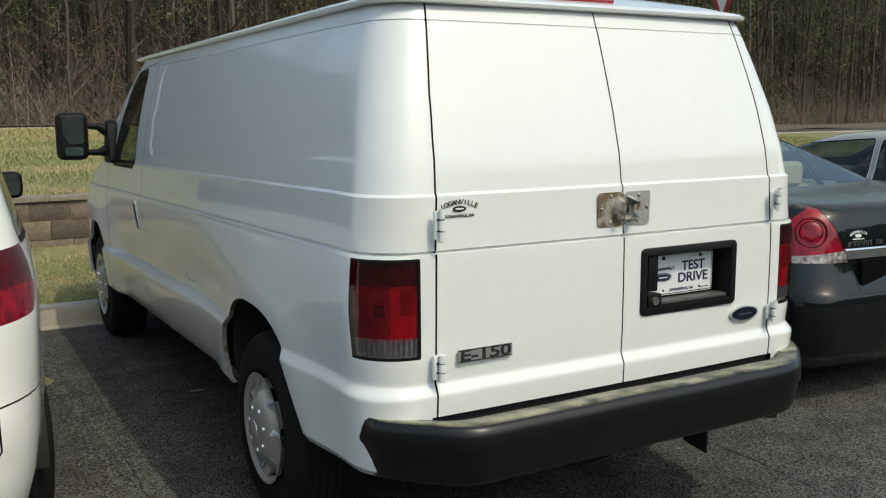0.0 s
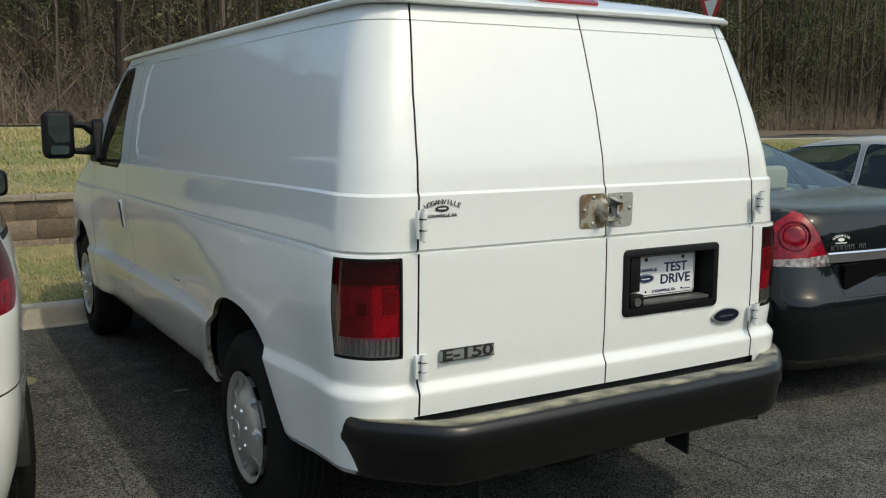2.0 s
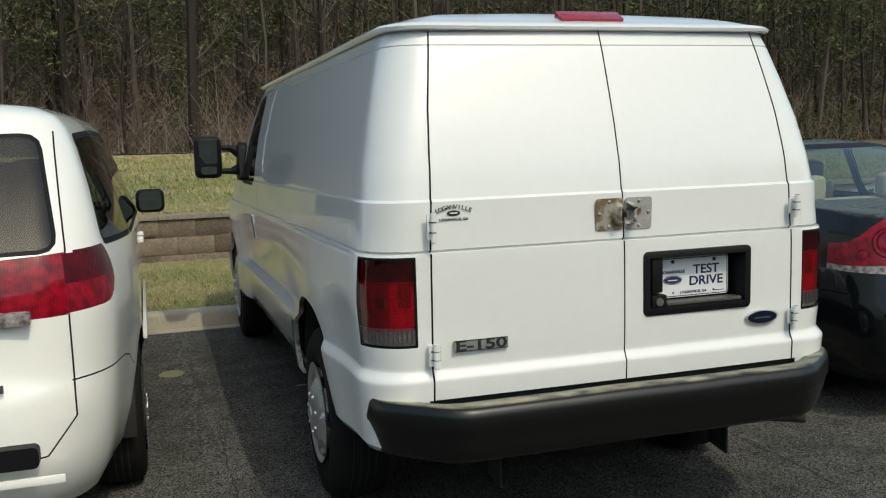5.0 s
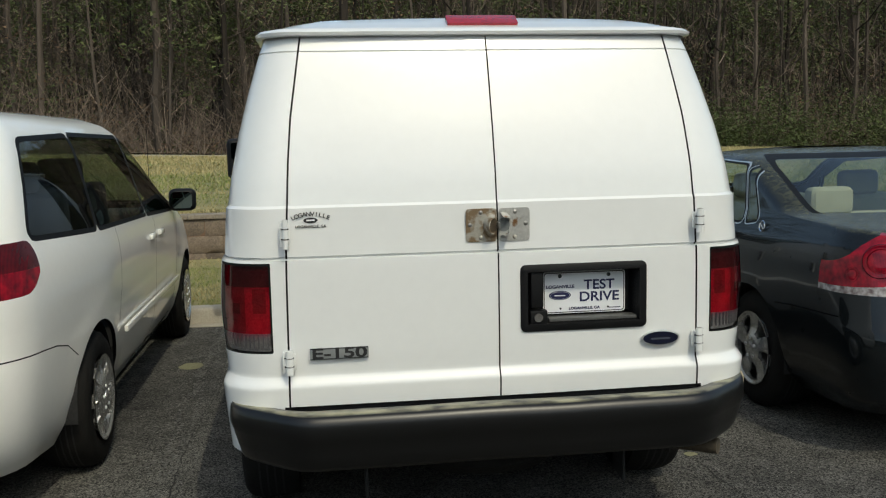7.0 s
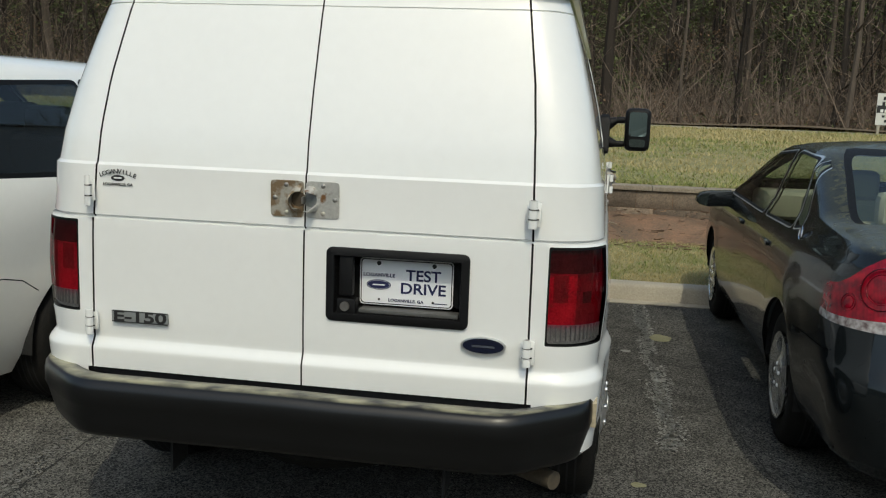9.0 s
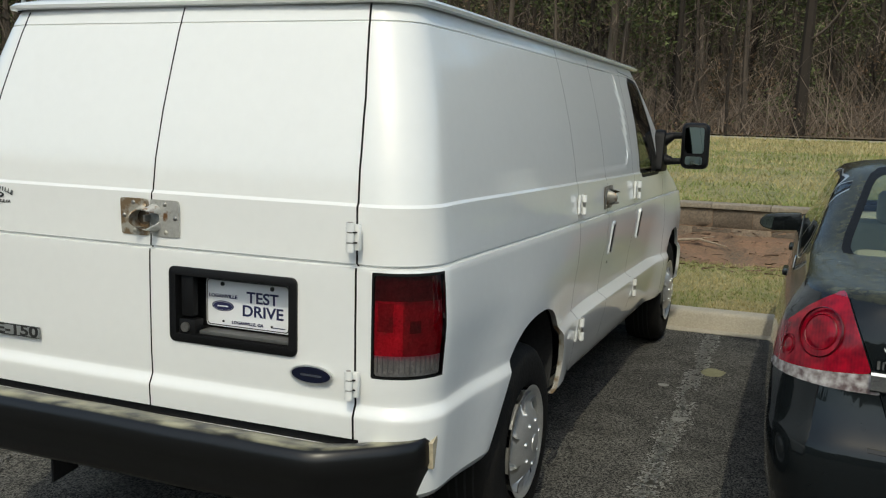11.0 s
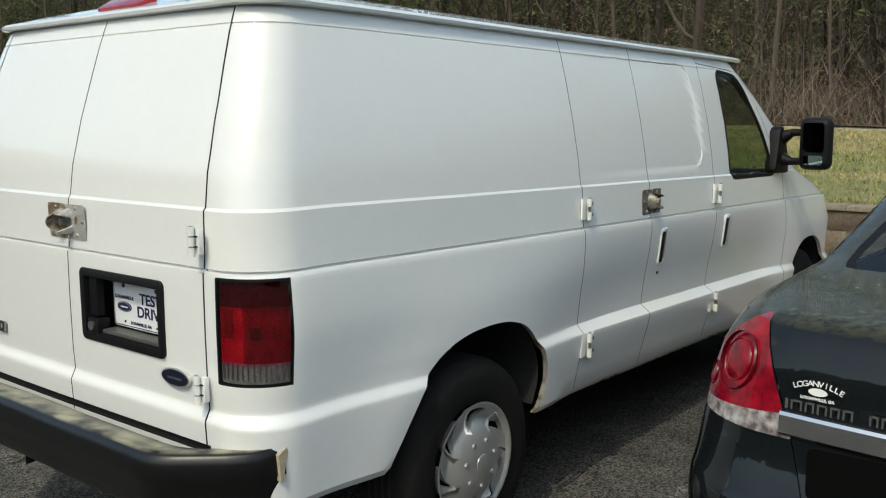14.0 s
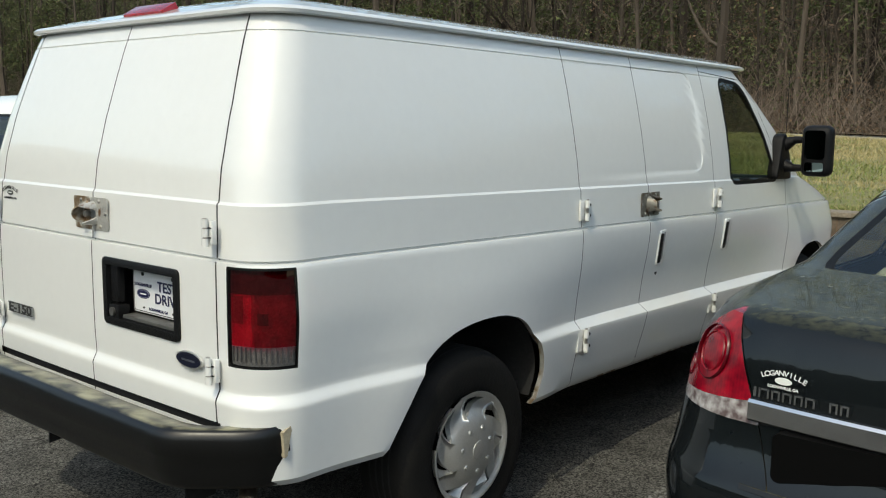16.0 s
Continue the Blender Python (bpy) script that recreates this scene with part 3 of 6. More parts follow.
# retaining wall of split-face blocks
def split_block(w, h, d, seed):
    bm = bmesh.new()
    nx, nz = 6, 4
    rows = []
    for j in range(nz + 1):
        row = []
        for i in range(nx + 1):
            edge = i in (0, nx) or j in (0, nz)
            y = 0.012 if edge else -0.016 * (0.5 + noise.noise((i * 1.7 + seed * 9, j * 1.9, seed)))
            row.append(bm.verts.new((-w / 2 + w * i / nx, y, h * j / nz)))
        rows.append(row)
    for a, b in zip(rows, rows[1:]):
        for i in range(nx):
            bm.faces.new((a[i], a[i + 1], b[i + 1], b[i]))
    rim = [v for v in rows[0]] + [r[-1] for r in rows[1:]] + rows[-1][-2::-1] + [r[0] for r in rows[-2:0:-1]]
    back = [bm.verts.new((v.co.x, d, v.co.z)) for v in rim]
    for k in range(len(rim)):
        n = (k + 1) % len(rim)
        bm.faces.new((rim[n], rim[k], back[k], back[n]))
    bm.normal_update()
    return bm


def block_material():
    m = mat("split_face_block", (0.22, 0.165, 0.115), 0.95, scale=7, fine=45, color2=(0.085, 0.065, 0.048), bump=0.8)
    nt = m.node_tree
    info, hsv = nt.nodes.new("ShaderNodeObjectInfo"), nt.nodes.new("ShaderNodeHueSaturation")
    b = nt.nodes["Principled BSDF"]
    src = b.inputs["Base Color"].links[0].from_socket
    rng = nt.nodes.new("ShaderNodeMapRange")
    rng.inputs["To Min"].default_value, rng.inputs["To Max"].default_value = 0.65, 1.35
    nt.links.new(info.outputs["Random"], rng.inputs["Value"])
    nt.links.new(rng.outputs[0], hsv.inputs["Value"])
    nt.links.new(src, hsv.inputs["Color"])
    nt.links.new(hsv.outputs[0], b.inputs["Base Color"])
    return m


BLOCK = block_material()
CAP = mat("worn_tan_cap_stone", (0.30, 0.255, 0.19), 0.95, scale=5, fine=40, color2=(0.16, 0.13, 0.095), bump=0.7)
retaining_wall = thing("retaining_wall", "low retaining wall of tan and brown split-face blocks with a pale cap", "wall", kind="structure")
part("wall_core", slab([(WALL_Y + 0.05, -0.1), (WALL_Y + 0.3, -0.1), (WALL_Y + 0.3, 0.66), (WALL_Y + 0.05, 0.66)], 0, -60, 60), CLAY, retaining_wall)
variants = []
for k in range(5):
    ob = part("block", split_block(0.40, 0.192, 0.1, k + 1), BLOCK, retaining_wall, angle=60)
    variants.append(ob)
rng = random.Random(4)
for row in range(3):
    for k in range(50):
        src = variants[rng.randrange(5)]
        ob = new("block", src.data)
        ob.parent = retaining_wall
        ob.matrix_basis = Matrix.Translation((-9.0 + 0.405 * k + (0.2 if row % 2 else 0), WALL_Y + 0.018 * row + rng.uniform(-0.004, 0.004), 0.085 + 0.197 * row))
for k, ob in enumerate(variants):
    ob.matrix_basis = Matrix.Translation((11.4 + 0.405 * k, WALL_Y, 0.085))
far_rows = bmesh.new()
for s in (-1, 1):
    for row in range(3):
        for k in range(60):
            x = s * (13.6 if s > 0 else 9.4) + s * 0.405 * k
            if -60 < x < 60:
                far_rows = box(0.398, 0.12, 0.192, (x, WALL_Y + 0.06 + 0.018 * row, 0.18 + 0.197 * row), bm=far_rows)
tagged(part("far_blocks", far_rows, BLOCK, retaining_wall, smooth=False), kind="stuff")
cap_first = part("cap_stone", box(0.595, 0.30, 0.05, (0, 0, 0), 0.008), CAP, retaining_wall)
for k in range(60):
    ob = cap_first if k == 0 else new("cap_stone", cap_first.data)
    ob.parent = retaining_wall
    ob.matrix_basis = Matrix.Translation((-17.4 + 0.6 * k, WALL_Y + 0.16, 0.703))

# worn lines and marks on the asphalt: many chips of paint
def chips(x0, y0, x1, y1, width, n, seed, keep=0.5):
    bm, r = bmesh.new(), random.Random(seed)
    for k in range(n):
        t, s = r.random(), r.gauss(0, 0.34) * width
        if noise.noise((t * 9, s * 20, seed)) < keep - 0.75 + 0.3 * abs(s) / width:
            continue
        dx, dy = x1 - x0, y1 - y0
        d = math.hypot(dx, dy)
        cx, cy = x0 + dx * t - dy / d * s, y0 + dy * t + dx / d * s
        q, a0 = r.uniform(0.003, 0.011), r.uniform(0, 6.28)
        bm.faces.new([bm.verts.new((cx + q * r.uniform(0.6, 1.2) * math.cos(a0 + 6.283 * i / 5), cy + q * r.uniform(0.6, 1.2) * math.sin(a0 + 6.283 * i / 5), 0.0035)) for i in range(5)])
    return bm


for x, seed in ((1.34, 3), (4.07, 4), (-4.1, 6)):
    tagged(part("parking_line", chips(x, 1.5, x - 0.06, KERB_Y - 0.12, 0.10, 3600, seed), PAINT_WORN, smooth=False), "badly worn white parking line on the asphalt", "road marking", kind="stuff")
tagged(part("parking_line", chips(-1.37, -1.5, -1.43, KERB_Y - 0.12, 0.13, 2600, 5, 0.62), mat("faded_road_paint", (0.19, 0.185, 0.17), 0.85, vary=0.4, scale=20, fine=120), smooth=False), "almost vanished old parking line on the asphalt", "road marking", kind="stuff")


def stain(name, x, y, rx, ry, material, label, seed):
    bm, n = bmesh.new(), 40
    c = bm.verts.new((x, y, 0.004))
    ring = []
    for k in range(n):
        a = 2 * math.pi * k / n
        q = 1 + 0.18 * noise.noise((math.cos(a) * 1.5, math.sin(a) * 1.5, seed))
        ring.append(bm.verts.new((x + rx * q * math.cos(a), y + ry * q * math.sin(a), 0.004)))
    for k in range(n):
        bm.faces.new((c, ring[k], ring[(k + 1) % n]))
    return tagged(part(name, bm, material), label, "paint mark", kind="structure")


SPOT = mat("yellowed_paint_spot", (0.24, 0.23, 0.13), 0.85, vary=0.4, scale=14, fine=90)
PALE = mat("pale_spot", (0.26, 0.26, 0.24), 0.85, vary=0.4, scale=14, fine=90)
stain("paint_spot", -1.53, 3.43, 0.085, 0.10, SPOT, "faded yellowish round paint spot on the asphalt", 1)
stain("paint_spot", 1.40, 3.70, 0.075, 0.10, SPOT, "faded yellowish round paint spot on the asphalt", 2)
stain("paint_spot", 1.15, 3.28, 0.035, 0.03, PALE, "small pale paint spot on the asphalt", 3)
stain("paint_spot", -0.76, 2.79, 0.04, 0.025, PALE, "small pale paint spot in the van's shade", 4)
stain("paint_spot", 1.33, 2.65, 0.04, 0.03, PALE, "small pale paint spot on the asphalt", 6)

# cracks in the asphalt
def crack(points, width, seed):
    bm, prev, r = bmesh.new(), None, random.Random(seed)
    line = []
    for (x0, y0), (x1, y1) in zip(points, points[1:]):
        n = max(2, int(math.hypot(x1 - x0, y1 - y0) / 0.03))
        line += [(x0 + (x1 - x0) * k / n, y0 + (y1 - y0) * k / n) for k in range(n)]
    for k, (x, y) in enumerate(line):
        x, y = x + 0.012 * noise.noise((k * 0.35, seed, 0)) + r.gauss(0, 0.002), y + 0.012 * noise.noise((k * 0.35, seed, 5)) + r.gauss(0, 0.002)
        w = width * r.uniform(0.25, 1.0)
        ring = [bm.verts.new((x - w, y - w, 0.0025)), bm.verts.new((x + w, y + w, 0.0025))]
        if prev:
            bm.faces.new((prev[0], ring[0], ring[1], prev[1]))
        prev = ring
    return tagged(part("asphalt_crack", bm, CRACK, smooth=False), "thin dark crack in the asphalt", "crack", kind="structure")


CRACK = mat("crack_dirt", (0.016, 0.015, 0.013), 0.95, vary=0.4, scale=40)
crack([(1.15, 1.6), (1.16, 0.71), (1.175, 0.41), (1.16, 0.23), (1.14, -0.03), (1.16, -0.8)], 0.004, 1)
crack([(-1.26, 4.3), (-1.27, 2.7), (-1.32, 2.1), (-1.33, 1.5), (-1.30, 0.4), (-1.34, -0.8)], 0.004, 2)
crack([(1.75, 1.2), (1.62, 2.3), (1.72, 3.4), (1.65, 4.7)], 0.003, 3)
stain("paint_spot", 1.155, 1.05, 0.032, 0.028, SPOT, "small yellow paint fleck on the asphalt", 9)
grit = bmesh.new()
rg = random.Random(31)
for k in range(2600):
    x, y, q = rg.uniform(-3.2, 3.4), rg.uniform(-1.6, 4.7), rg.uniform(0.0015, 0.0045)
    a = rg.uniform(0, 6.28)
    base = [grit.verts.new((x + q * math.cos(a + 2.094 * i), y + q * math.sin(a + 2.094 * i), 0.001)) for i in range(3)]
    top = grit.verts.new((x, y, 0.001 + q))
    for i in range(3):
        grit.faces.new((base[i], base[(i + 1) % 3], top))
tagged(part("grit", grit, mat("pale_grit", (0.34, 0.33, 0.29), 0.9, vary=0.5, scale=30), smooth=False), "pale loose grit scattered on the asphalt", "grit", kind="stuff")

# a bank of washed-down clay and bark against the wall
bank = part("soil_bank", sheet([-0.2 + 0.12 * k for k in range(60)], [6.9, 7.05, 7.2, 7.35, 7.5, 7.62, 7.74, 7.83], lambda x, y: land(x, y) - 0.03 + (0.24 * smooth01((y - 6.95) / 0.85) + 0.05 * noise.noise((x * 2, y * 3, 0))) * smooth01((x + 0.1) / 0.9)), CLAY)
tagged(bank, "reddish clay and bark washed up against the wall", "soil", kind="structure")
r = random.Random(8)
bm = bmesh.new()
for k in range(900):
    x, y = r.uniform(0.2, 6.5), r.uniform(6.75, 7.8)
    z = land(x, y) + 0.24 * smooth01((y - 6.95) / 0.85) * smooth01((x + 0.1) / 0.9) + 0.012
    a, q = r.uniform(0, 6.28), r.uniform(0.015, 0.07)
    w = 0.006
    dx, dy = math.cos(a), math.sin(a)
    vs = [bm.verts.new((x + dx * q * i - dy * w * j, y + dy * q * i + dx * w * j, z + r.uniform(-0.004, 0.02))) for i, j in ((-1, -1), (1, -0.6), (1, 0.6), (-1, 1))]
    bm.faces.new(vs)
tagged(part("bark_chips", bm, mat("bark_chips", (0.20, 0.12, 0.07), 0.95, scale=3, fine=30, color2=(0.09, 0.06, 0.04)), smooth=False), "loose bark chips and pine straw on the clay", "mulch", kind="stuff")
branch = thing("fallen_branch", "pale fallen branch lying on the clay bank", "branch", (0.78, 7.45, land(0.78, 7.45) + 0.16))
part("limb", rod((-0.28, 0.02, -0.01), (0.05, 0, 0.035), 0.016, 0.013, 8, bm=rod((0.05, 0, 0.035), (0.34, -0.04, -0.02), 0.013, 0.006, 8)), mat("pale_dead_wood", (0.34, 0.27, 0.19), 0.9, vary=0.4, scale=12), branch)
part("twig", rod((0.02, 0, 0.03), (0.20, 0.09, 0.06), 0.006, 0.003, 6), mat("pale_twig", (0.30, 0.24, 0.17), 0.9, vary=0.3), branch)


# ---- the van ----
van = thing("cargo_van", "white cargo van with windowless sides, dusty black bumper and tow mirrors", "van")


def van_lean(y, z):
    return -0.021 * max(0.0, y - 0.3) * (1.0 if z < 1.36 else max(0.0, 1 - (z - 1.36) / 0.5))


def van_mould(across, y, z):
    """The doors' lower halves curve in under the belt; the wings over the wheels stay full."""
    if across < 0.9 or not 0.47 < z < 1.17:
        return 0.0
    doors = smooth01((y - 1.35) / 0.75) * (1 - smooth01((y - 3.7) / 0.5))
    hollow = 0.031 * smooth01((1.15 - z) / 0.33) if z > 0.771 else 0.031 * max(0.0, (z - 0.737) / 0.034) + 0.022 * smooth01((0.74 - z) / 0.26)
    full = 0.008 * math.exp(-((z - 1.0) / 0.12) ** 2) * (1 - doors)
    return full - hollow * doors


VAN_KEYS = [
    (0.475, 0.935, 0.03, 5.22, 0.152, 0.25), (0.50, 0.952, 0.00, 5.26, 0.162, 0.25), (0.69, 0.970, -0.009, 5.34, 0.167, 0.25), (0.730, 0.972, -0.011, 5.34, 0.167, 0.25),
    (0.737, 0.9705, -0.0095, 5.34, 0.167, 0.25), (0.765, 0.9535, 0.005, 5.34, 0.167, 0.25), (0.771, 0.952, 0.0065, 5.34, 0.167, 0.25), (0.80, 0.9535, 0.005, 5.34, 0.167, 0.25), (0.84, 0.957, 0.003, 5.34, 0.167, 0.25), (1.00, 0.962, 0.002, 5.33, 0.172, 0.25), (1.12, 0.961, 0.003, 5.31, 0.172, 0.3),
    (1.160, 0.959, 0.004, 5.29, 0.172, 0.3), (1.170, 0.956, 0.005, 5.28, 0.172, 0.3), (1.1735, 0.941, 0.019, 5.27, 0.172, 0.3), (1.1775, 0.941, 0.019, 5.265, 0.172, 0.3), (1.181, 0.949, 0.010, 5.26, 0.172, 0.3), (1.25, 0.944, 0.014, 5.06, 0.172, 0.28),
    (1.344, 0.937, 0.018, 4.66, 0.160, 0.2), (1.353, 0.929, 0.026, 4.65, 0.160, 0.2), (1.45, 0.915, 0.040, 4.52, 0.160, 0.18), (1.60, 0.884, 0.080, 4.30, 0.155, 0.16),
    (1.75, 0.845, 0.130, 4.08, 0.150, 0.15), (1.85, 0.815, 0.165, 3.93, 0.145, 0.15), (1.874, 0.807, 0.175, 3.89, 0.140, 0.15), (1.877, 0.802, 0.180, 3.89, 0.140, 0.15), (1.880, 0.805, 0.177, 3.88, 0.140, 0.15), (1.935, 0.785, 0.200, 3.80, 0.140, 0.15)]
van_levels = [0.475, 0.5, 0.56, 0.62, 0.68, 0.708, 0.722, 0.730, 0.737, 0.746, 0.756, 0.765, 0.771, 0.782, 0.800, 0.815, 0.84, 0.88, 0.92, 0.96, 1.0, 1.04, 1.08, 1.12, 1.145, 1.160, 1.170, 1.1735, 1.1775, 1.181, 1.19, 1.22, 1.25, 1.30,
              1.335, 1.344, 1.3485, 1.353, 1.37, 1.41, 1.45, 1.50, 1.55, 1.60, 1.65, 1.70, 1.75, 1.80, 1.85, 1.865, 1.874, 1.877, 1.880, 1.91, 1.935]
HUB_R, HUB_F = (0.975, 0.375), (4.48, 0.375)
skin = hull(VAN_KEYS, van_levels, crown=(0.007, 0.12), bow=0.01, arches=((*HUB_R, 0.46), (*HUB_F, 0.46)), flare=0.026, lean=van_lean, ns=60, roof=False, mould=van_mould, wide=0.17)
for v in skin.verts:
    if v.co.z > 1.5:
        v.co.z -= 0.009 * max(0.0, v.co.y - 0.6) * min(1.0, (v.co.z - 1.5) / 0.35)


def rear_face(f):
    return f.normal.y < -0.3 and f.calc_center_median().y < 0.6


def front_face(f):
    return f.normal.y > 0.25 and f.calc_center_median().y > 3.0


# windows and wheel openings
door_glass = softened([(3.33, 1.275), (3.98, 1.265), (3.86, 1.50), (3.68, 1.755), (3.60, 1.815), (3.35, 1.835)], 0.05)
for s, ok in SIDES:
    panes(skin, door_glass, (1, 2), ok, van, "door_window", TINT_VAN, 0.02)
    rear_arch = [(1.345, 0.40), (1.39, 0.50), (1.425, 0.58), (1.415, 0.66), (1.385, 0.725), (1.33, 0.79), (1.265, 0.833), (1.16, 0.862), (1.04, 0.868), (0.93, 0.860), (0.84, 0.840), (0.77, 0.808), (0.71, 0.765), (0.655, 0.705), (0.585, 0.598), (0.50, 0.47), (0.45, 0.30)]
    front_arch = [(4.17, 0.30), (4.22, 0.60), (4.27, 0.70), (4.34, 0.775), (4.44, 0.818), (4.56, 0.828), (4.68, 0.818), (4.79, 0.775), (4.87, 0.70), (4.92, 0.60), (4.95, 0.30)]
    for outline, dirt in ((rear_arch, DIRTY_LIP), (front_arch, VAN_WHITE)):
        outline[:] = softened(outline, 0.09, 4)
        gone = inside(skin, outline, (1, 2), ok)
        rim = {e for f in gone for e in f.edges if any(g not in gone for g in e.link_faces)}
        lip = bmesh.new()
        for e in rim:
            p, q = e.verts[0].co, e.verts[1].co
            lip.faces.new([lip.verts.new(c) for c in (p, q, q - Vector((s * 0.022, 0, 0)), p - Vector((s * 0.022, 0, 0)))])
        bmesh.ops.remove_doubles(lip, verts=lip.verts, dist=0.0004)
        bmesh.ops.recalc_face_normals(lip, faces=lip.faces)
        part("arch_lip", lip, dirt, van)
        bmesh.ops.delete(skin, geom=gone, context="FACES")
panes(skin, softened([(-0.80, 1.24), (0.80, 1.24), (0.70, 1.84), (-0.70, 1.84)], 0.06), (0, 2), front_face, van, "windscreen", TINT_VAN, 0.02)

# openings for the lamps and the number plate recess
lamp_box = {}
for s in (1, -1):
    lamp = inside(skin, softened([(s * 0.778, 0.852), (s * 0.99, 0.852), (s * 0.99, 1.162), (s * 0.778, 1.162)][::s], 0.006), (0, 2), lambda f: f.calc_center_median().y < 0.45 and f.calc_center_median().x * s > 0.5)
    lamp = set(lamp)
    lamp_box[s] = taken(skin, inside(skin, [(-0.5, 0.80), (0.142, 0.80), (0.142, 1.20), (-0.5, 1.20)], (1, 2), lambda f: f in lamp))
recess = rounded(0.086, 0.892, 0.532, 1.118, 0.014)
bmesh.ops.delete(skin, geom=inside(skin, recess, (0, 2), rear_face), context="FACES")
part("inner_shell", shrunk(skin, 0.02), UNDER, van)

# pressed panels on the sides
def emboss(bm, outline, ok, d=0.004, rim=0.008):
    some = inside(bm, outline, (1, 2), ok)
    own = set(inside(bm, grown(outline, -rim), (1, 2), lambda f: f in some_set(some)))
    for v in {v for f in own for v in f.verts}:
        v.co.x -= math.copysign(d * smooth01((v.co.y - 1.5) / 1.2), v.co.x)


def some_set(faces):
    return {f for f in faces if f.is_valid}


emboss(skin, rounded(0.9, 1.345, 2.99, 1.868, 0.09, 6), right_side)
emboss(skin, rounded(0.9, 1.345, 2.96, 1.868, 0.09, 6), left_side)

# gaps between the panels
edge = {-1: lambda z: float(np.interp(z, [0.6, 1.17, 1.6, 1.94], [0.730, 0.724, 0.700, 0.650])), 1: lambda z: float(np.interp(z, [0.6, 1.17, 1.35, 1.6, 1.94], [0.730, 0.727, 0.721, 0.710, 0.664]))}
zs = [0.63, 0.75, 0.9, 1.1, 1.2, 1.35, 1.5, 1.65, 1.8, 1.94]
for s in (1, -1):
    seam(skin, [(s * edge[s](z), z) for z in zs], (0, 2), rear_face, 0.0065)
seam(skin, [(0.004, 0.63), (0.004, 1.94)], (0, 2), rear_face, 0.0055)
seam(skin, [(-0.74, 0.652), (0.74, 0.652)], (0, 2), rear_face, 0.026)
for y0, lo in ((1.72, 0.36), (2.325, 0.36)):
    seam(skin, [(y0 - 0.05, lo), (y0, 0.72), (y0 + 0.02, 1.2), (y0 + 0.03, 1.6), (y0 + 0.05, 1.94)], (1, 2), right_side, 0.0045)
for s, ok in SIDES:
    seam(skin, [(2.99, 0.36), (3.05, 0.66), (3.09, 1.15), (3.10, 1.5), (3.12, 1.915)], (1, 2), ok, 0.0045)
    seam(skin, [(3.12, 1.875), (3.62, 1.850), (3.80, 1.72), (4.12, 1.24)], (1, 2), ok, 0.004)
    seam(skin, [(4.12, 1.245), (4.14, 0.95), (4.10, 0.75), (4.06, 0.60), (4.03, 0.34)], (1, 2), ok, 0.0045)
seam(skin, rounded(2.06, 0.77, 2.24, 0.99, 0.04)[12:] , (1, 2), left_side, 0.004)

for piece in islands(skin):
    c = sum((v.co for v in piece.verts), Vector()) / max(1, len(piece.verts))
    big = len(piece.faces)
    if big < 4:
        piece.free()
        continue
    if c.y < 0.3 and abs(c.x) < 0.6:
        nm = "rear_door"
    elif c.x > 0.6 and 1.7 < c.y < 3.05:
        nm = "side_door"
    elif abs(c.x) > 0.6 and 3.05 < c.y < 4.1:
        nm = "front_door"
    else:
        nm = "body_panel"
    part(nm, piece, VAN_WHITE, van, angle=28)

# roof: a shallow dome with a drip rail
rb = bmesh.new()
rings = []
outline_w, outline_r, outline_f = 0.785, 0.20, 3.80
for grow, z in ((0.006, 1.930), (0.024, 1.934), (0.027, 1.944), (0.016, 1.954), (-0.02, 1.962), (-0.08, 1.978), (-0.18, 1.997), (-0.32, 2.012), (-0.5, 2.021), (-0.68, 2.024)):
    w, yr, yf = outline_w + grow, outline_r - grow, outline_f + grow * (1.0 if grow > -0.2 else 0.9)
    r = max(0.05, 0.14 + grow * 0.5)
    ring = []
    pts = [((w - r) * k / 8, yr) for k in range(8)] + [(w - r + r * math.sin(math.pi / 2 * k / 7), yr + r - r * math.cos(math.pi / 2 * k / 7)) for k in range(8)]
    pts += [(w, yr + r + (yf - yr - 2 * r) * k / 20) for k in range(1, 20)]
    pts += [(w - r + r * math.cos(math.pi / 2 * k / 7), yf - r + r * math.sin(math.pi / 2 * k / 7)) for k in range(8)] + [((w - r) * k / 8, yf) for k in range(7, -1, -1)]
    for s, some in ((1, pts), (-1, pts[-2:0:-1])):
        for x, y in some:
            arc = 0.022 * (1 - (x / 0.8) ** 2) * min(1.0, max(0.0, -grow / 0.25))
            ring.append(rb.verts.new((s * x, y, z + arc - 0.009 * max(0.0, y - 0.6))))
    rings.append(ring)
for a, b in zip(rings, rings[1:]):
    for k in range(len(a)):
        rb.faces.new((a[k], a[(k + 1) % len(a)], b[(k + 1) % len(a)], b[k]))
rb.faces.new(rings[-1])
bmesh.ops.recalc_face_normals(rb, faces=rb.faces)
part("roof", rb, VAN_WHITE, van, angle=50)
brake = slab(rounded(-0.125, -0.036, 0.135, 0.034, 0.008), 2, -0.030, 0.0045, 0.002)
ob = part("brake_light", brake, RED_PLASTIC, van, "red high brake light on the roof edge")
ob.matrix_basis = Matrix.Translation((0, 0.268, 1.993)) @ Matrix.Rotation(radians(31), 4, "X")

# wheel housings and wheels
for s in (1, -1):
    arch_liner(van, rear_arch, s, 0.952, 0.50, None, 0.475)
    arch_liner(van, front_arch, s, 0.948, 0.50, None, 0.42)
    for hy, hz in (HUB_R, HUB_F):
        tyre_wheel(van, s, (s * 0.955, hy, hz), 0.375, 0.212, 0.225, (7, 0.134, 0.194, 0.12, 0.62, -0.18, 7, 0.084, 0.036, 0.50), HUBCAP)

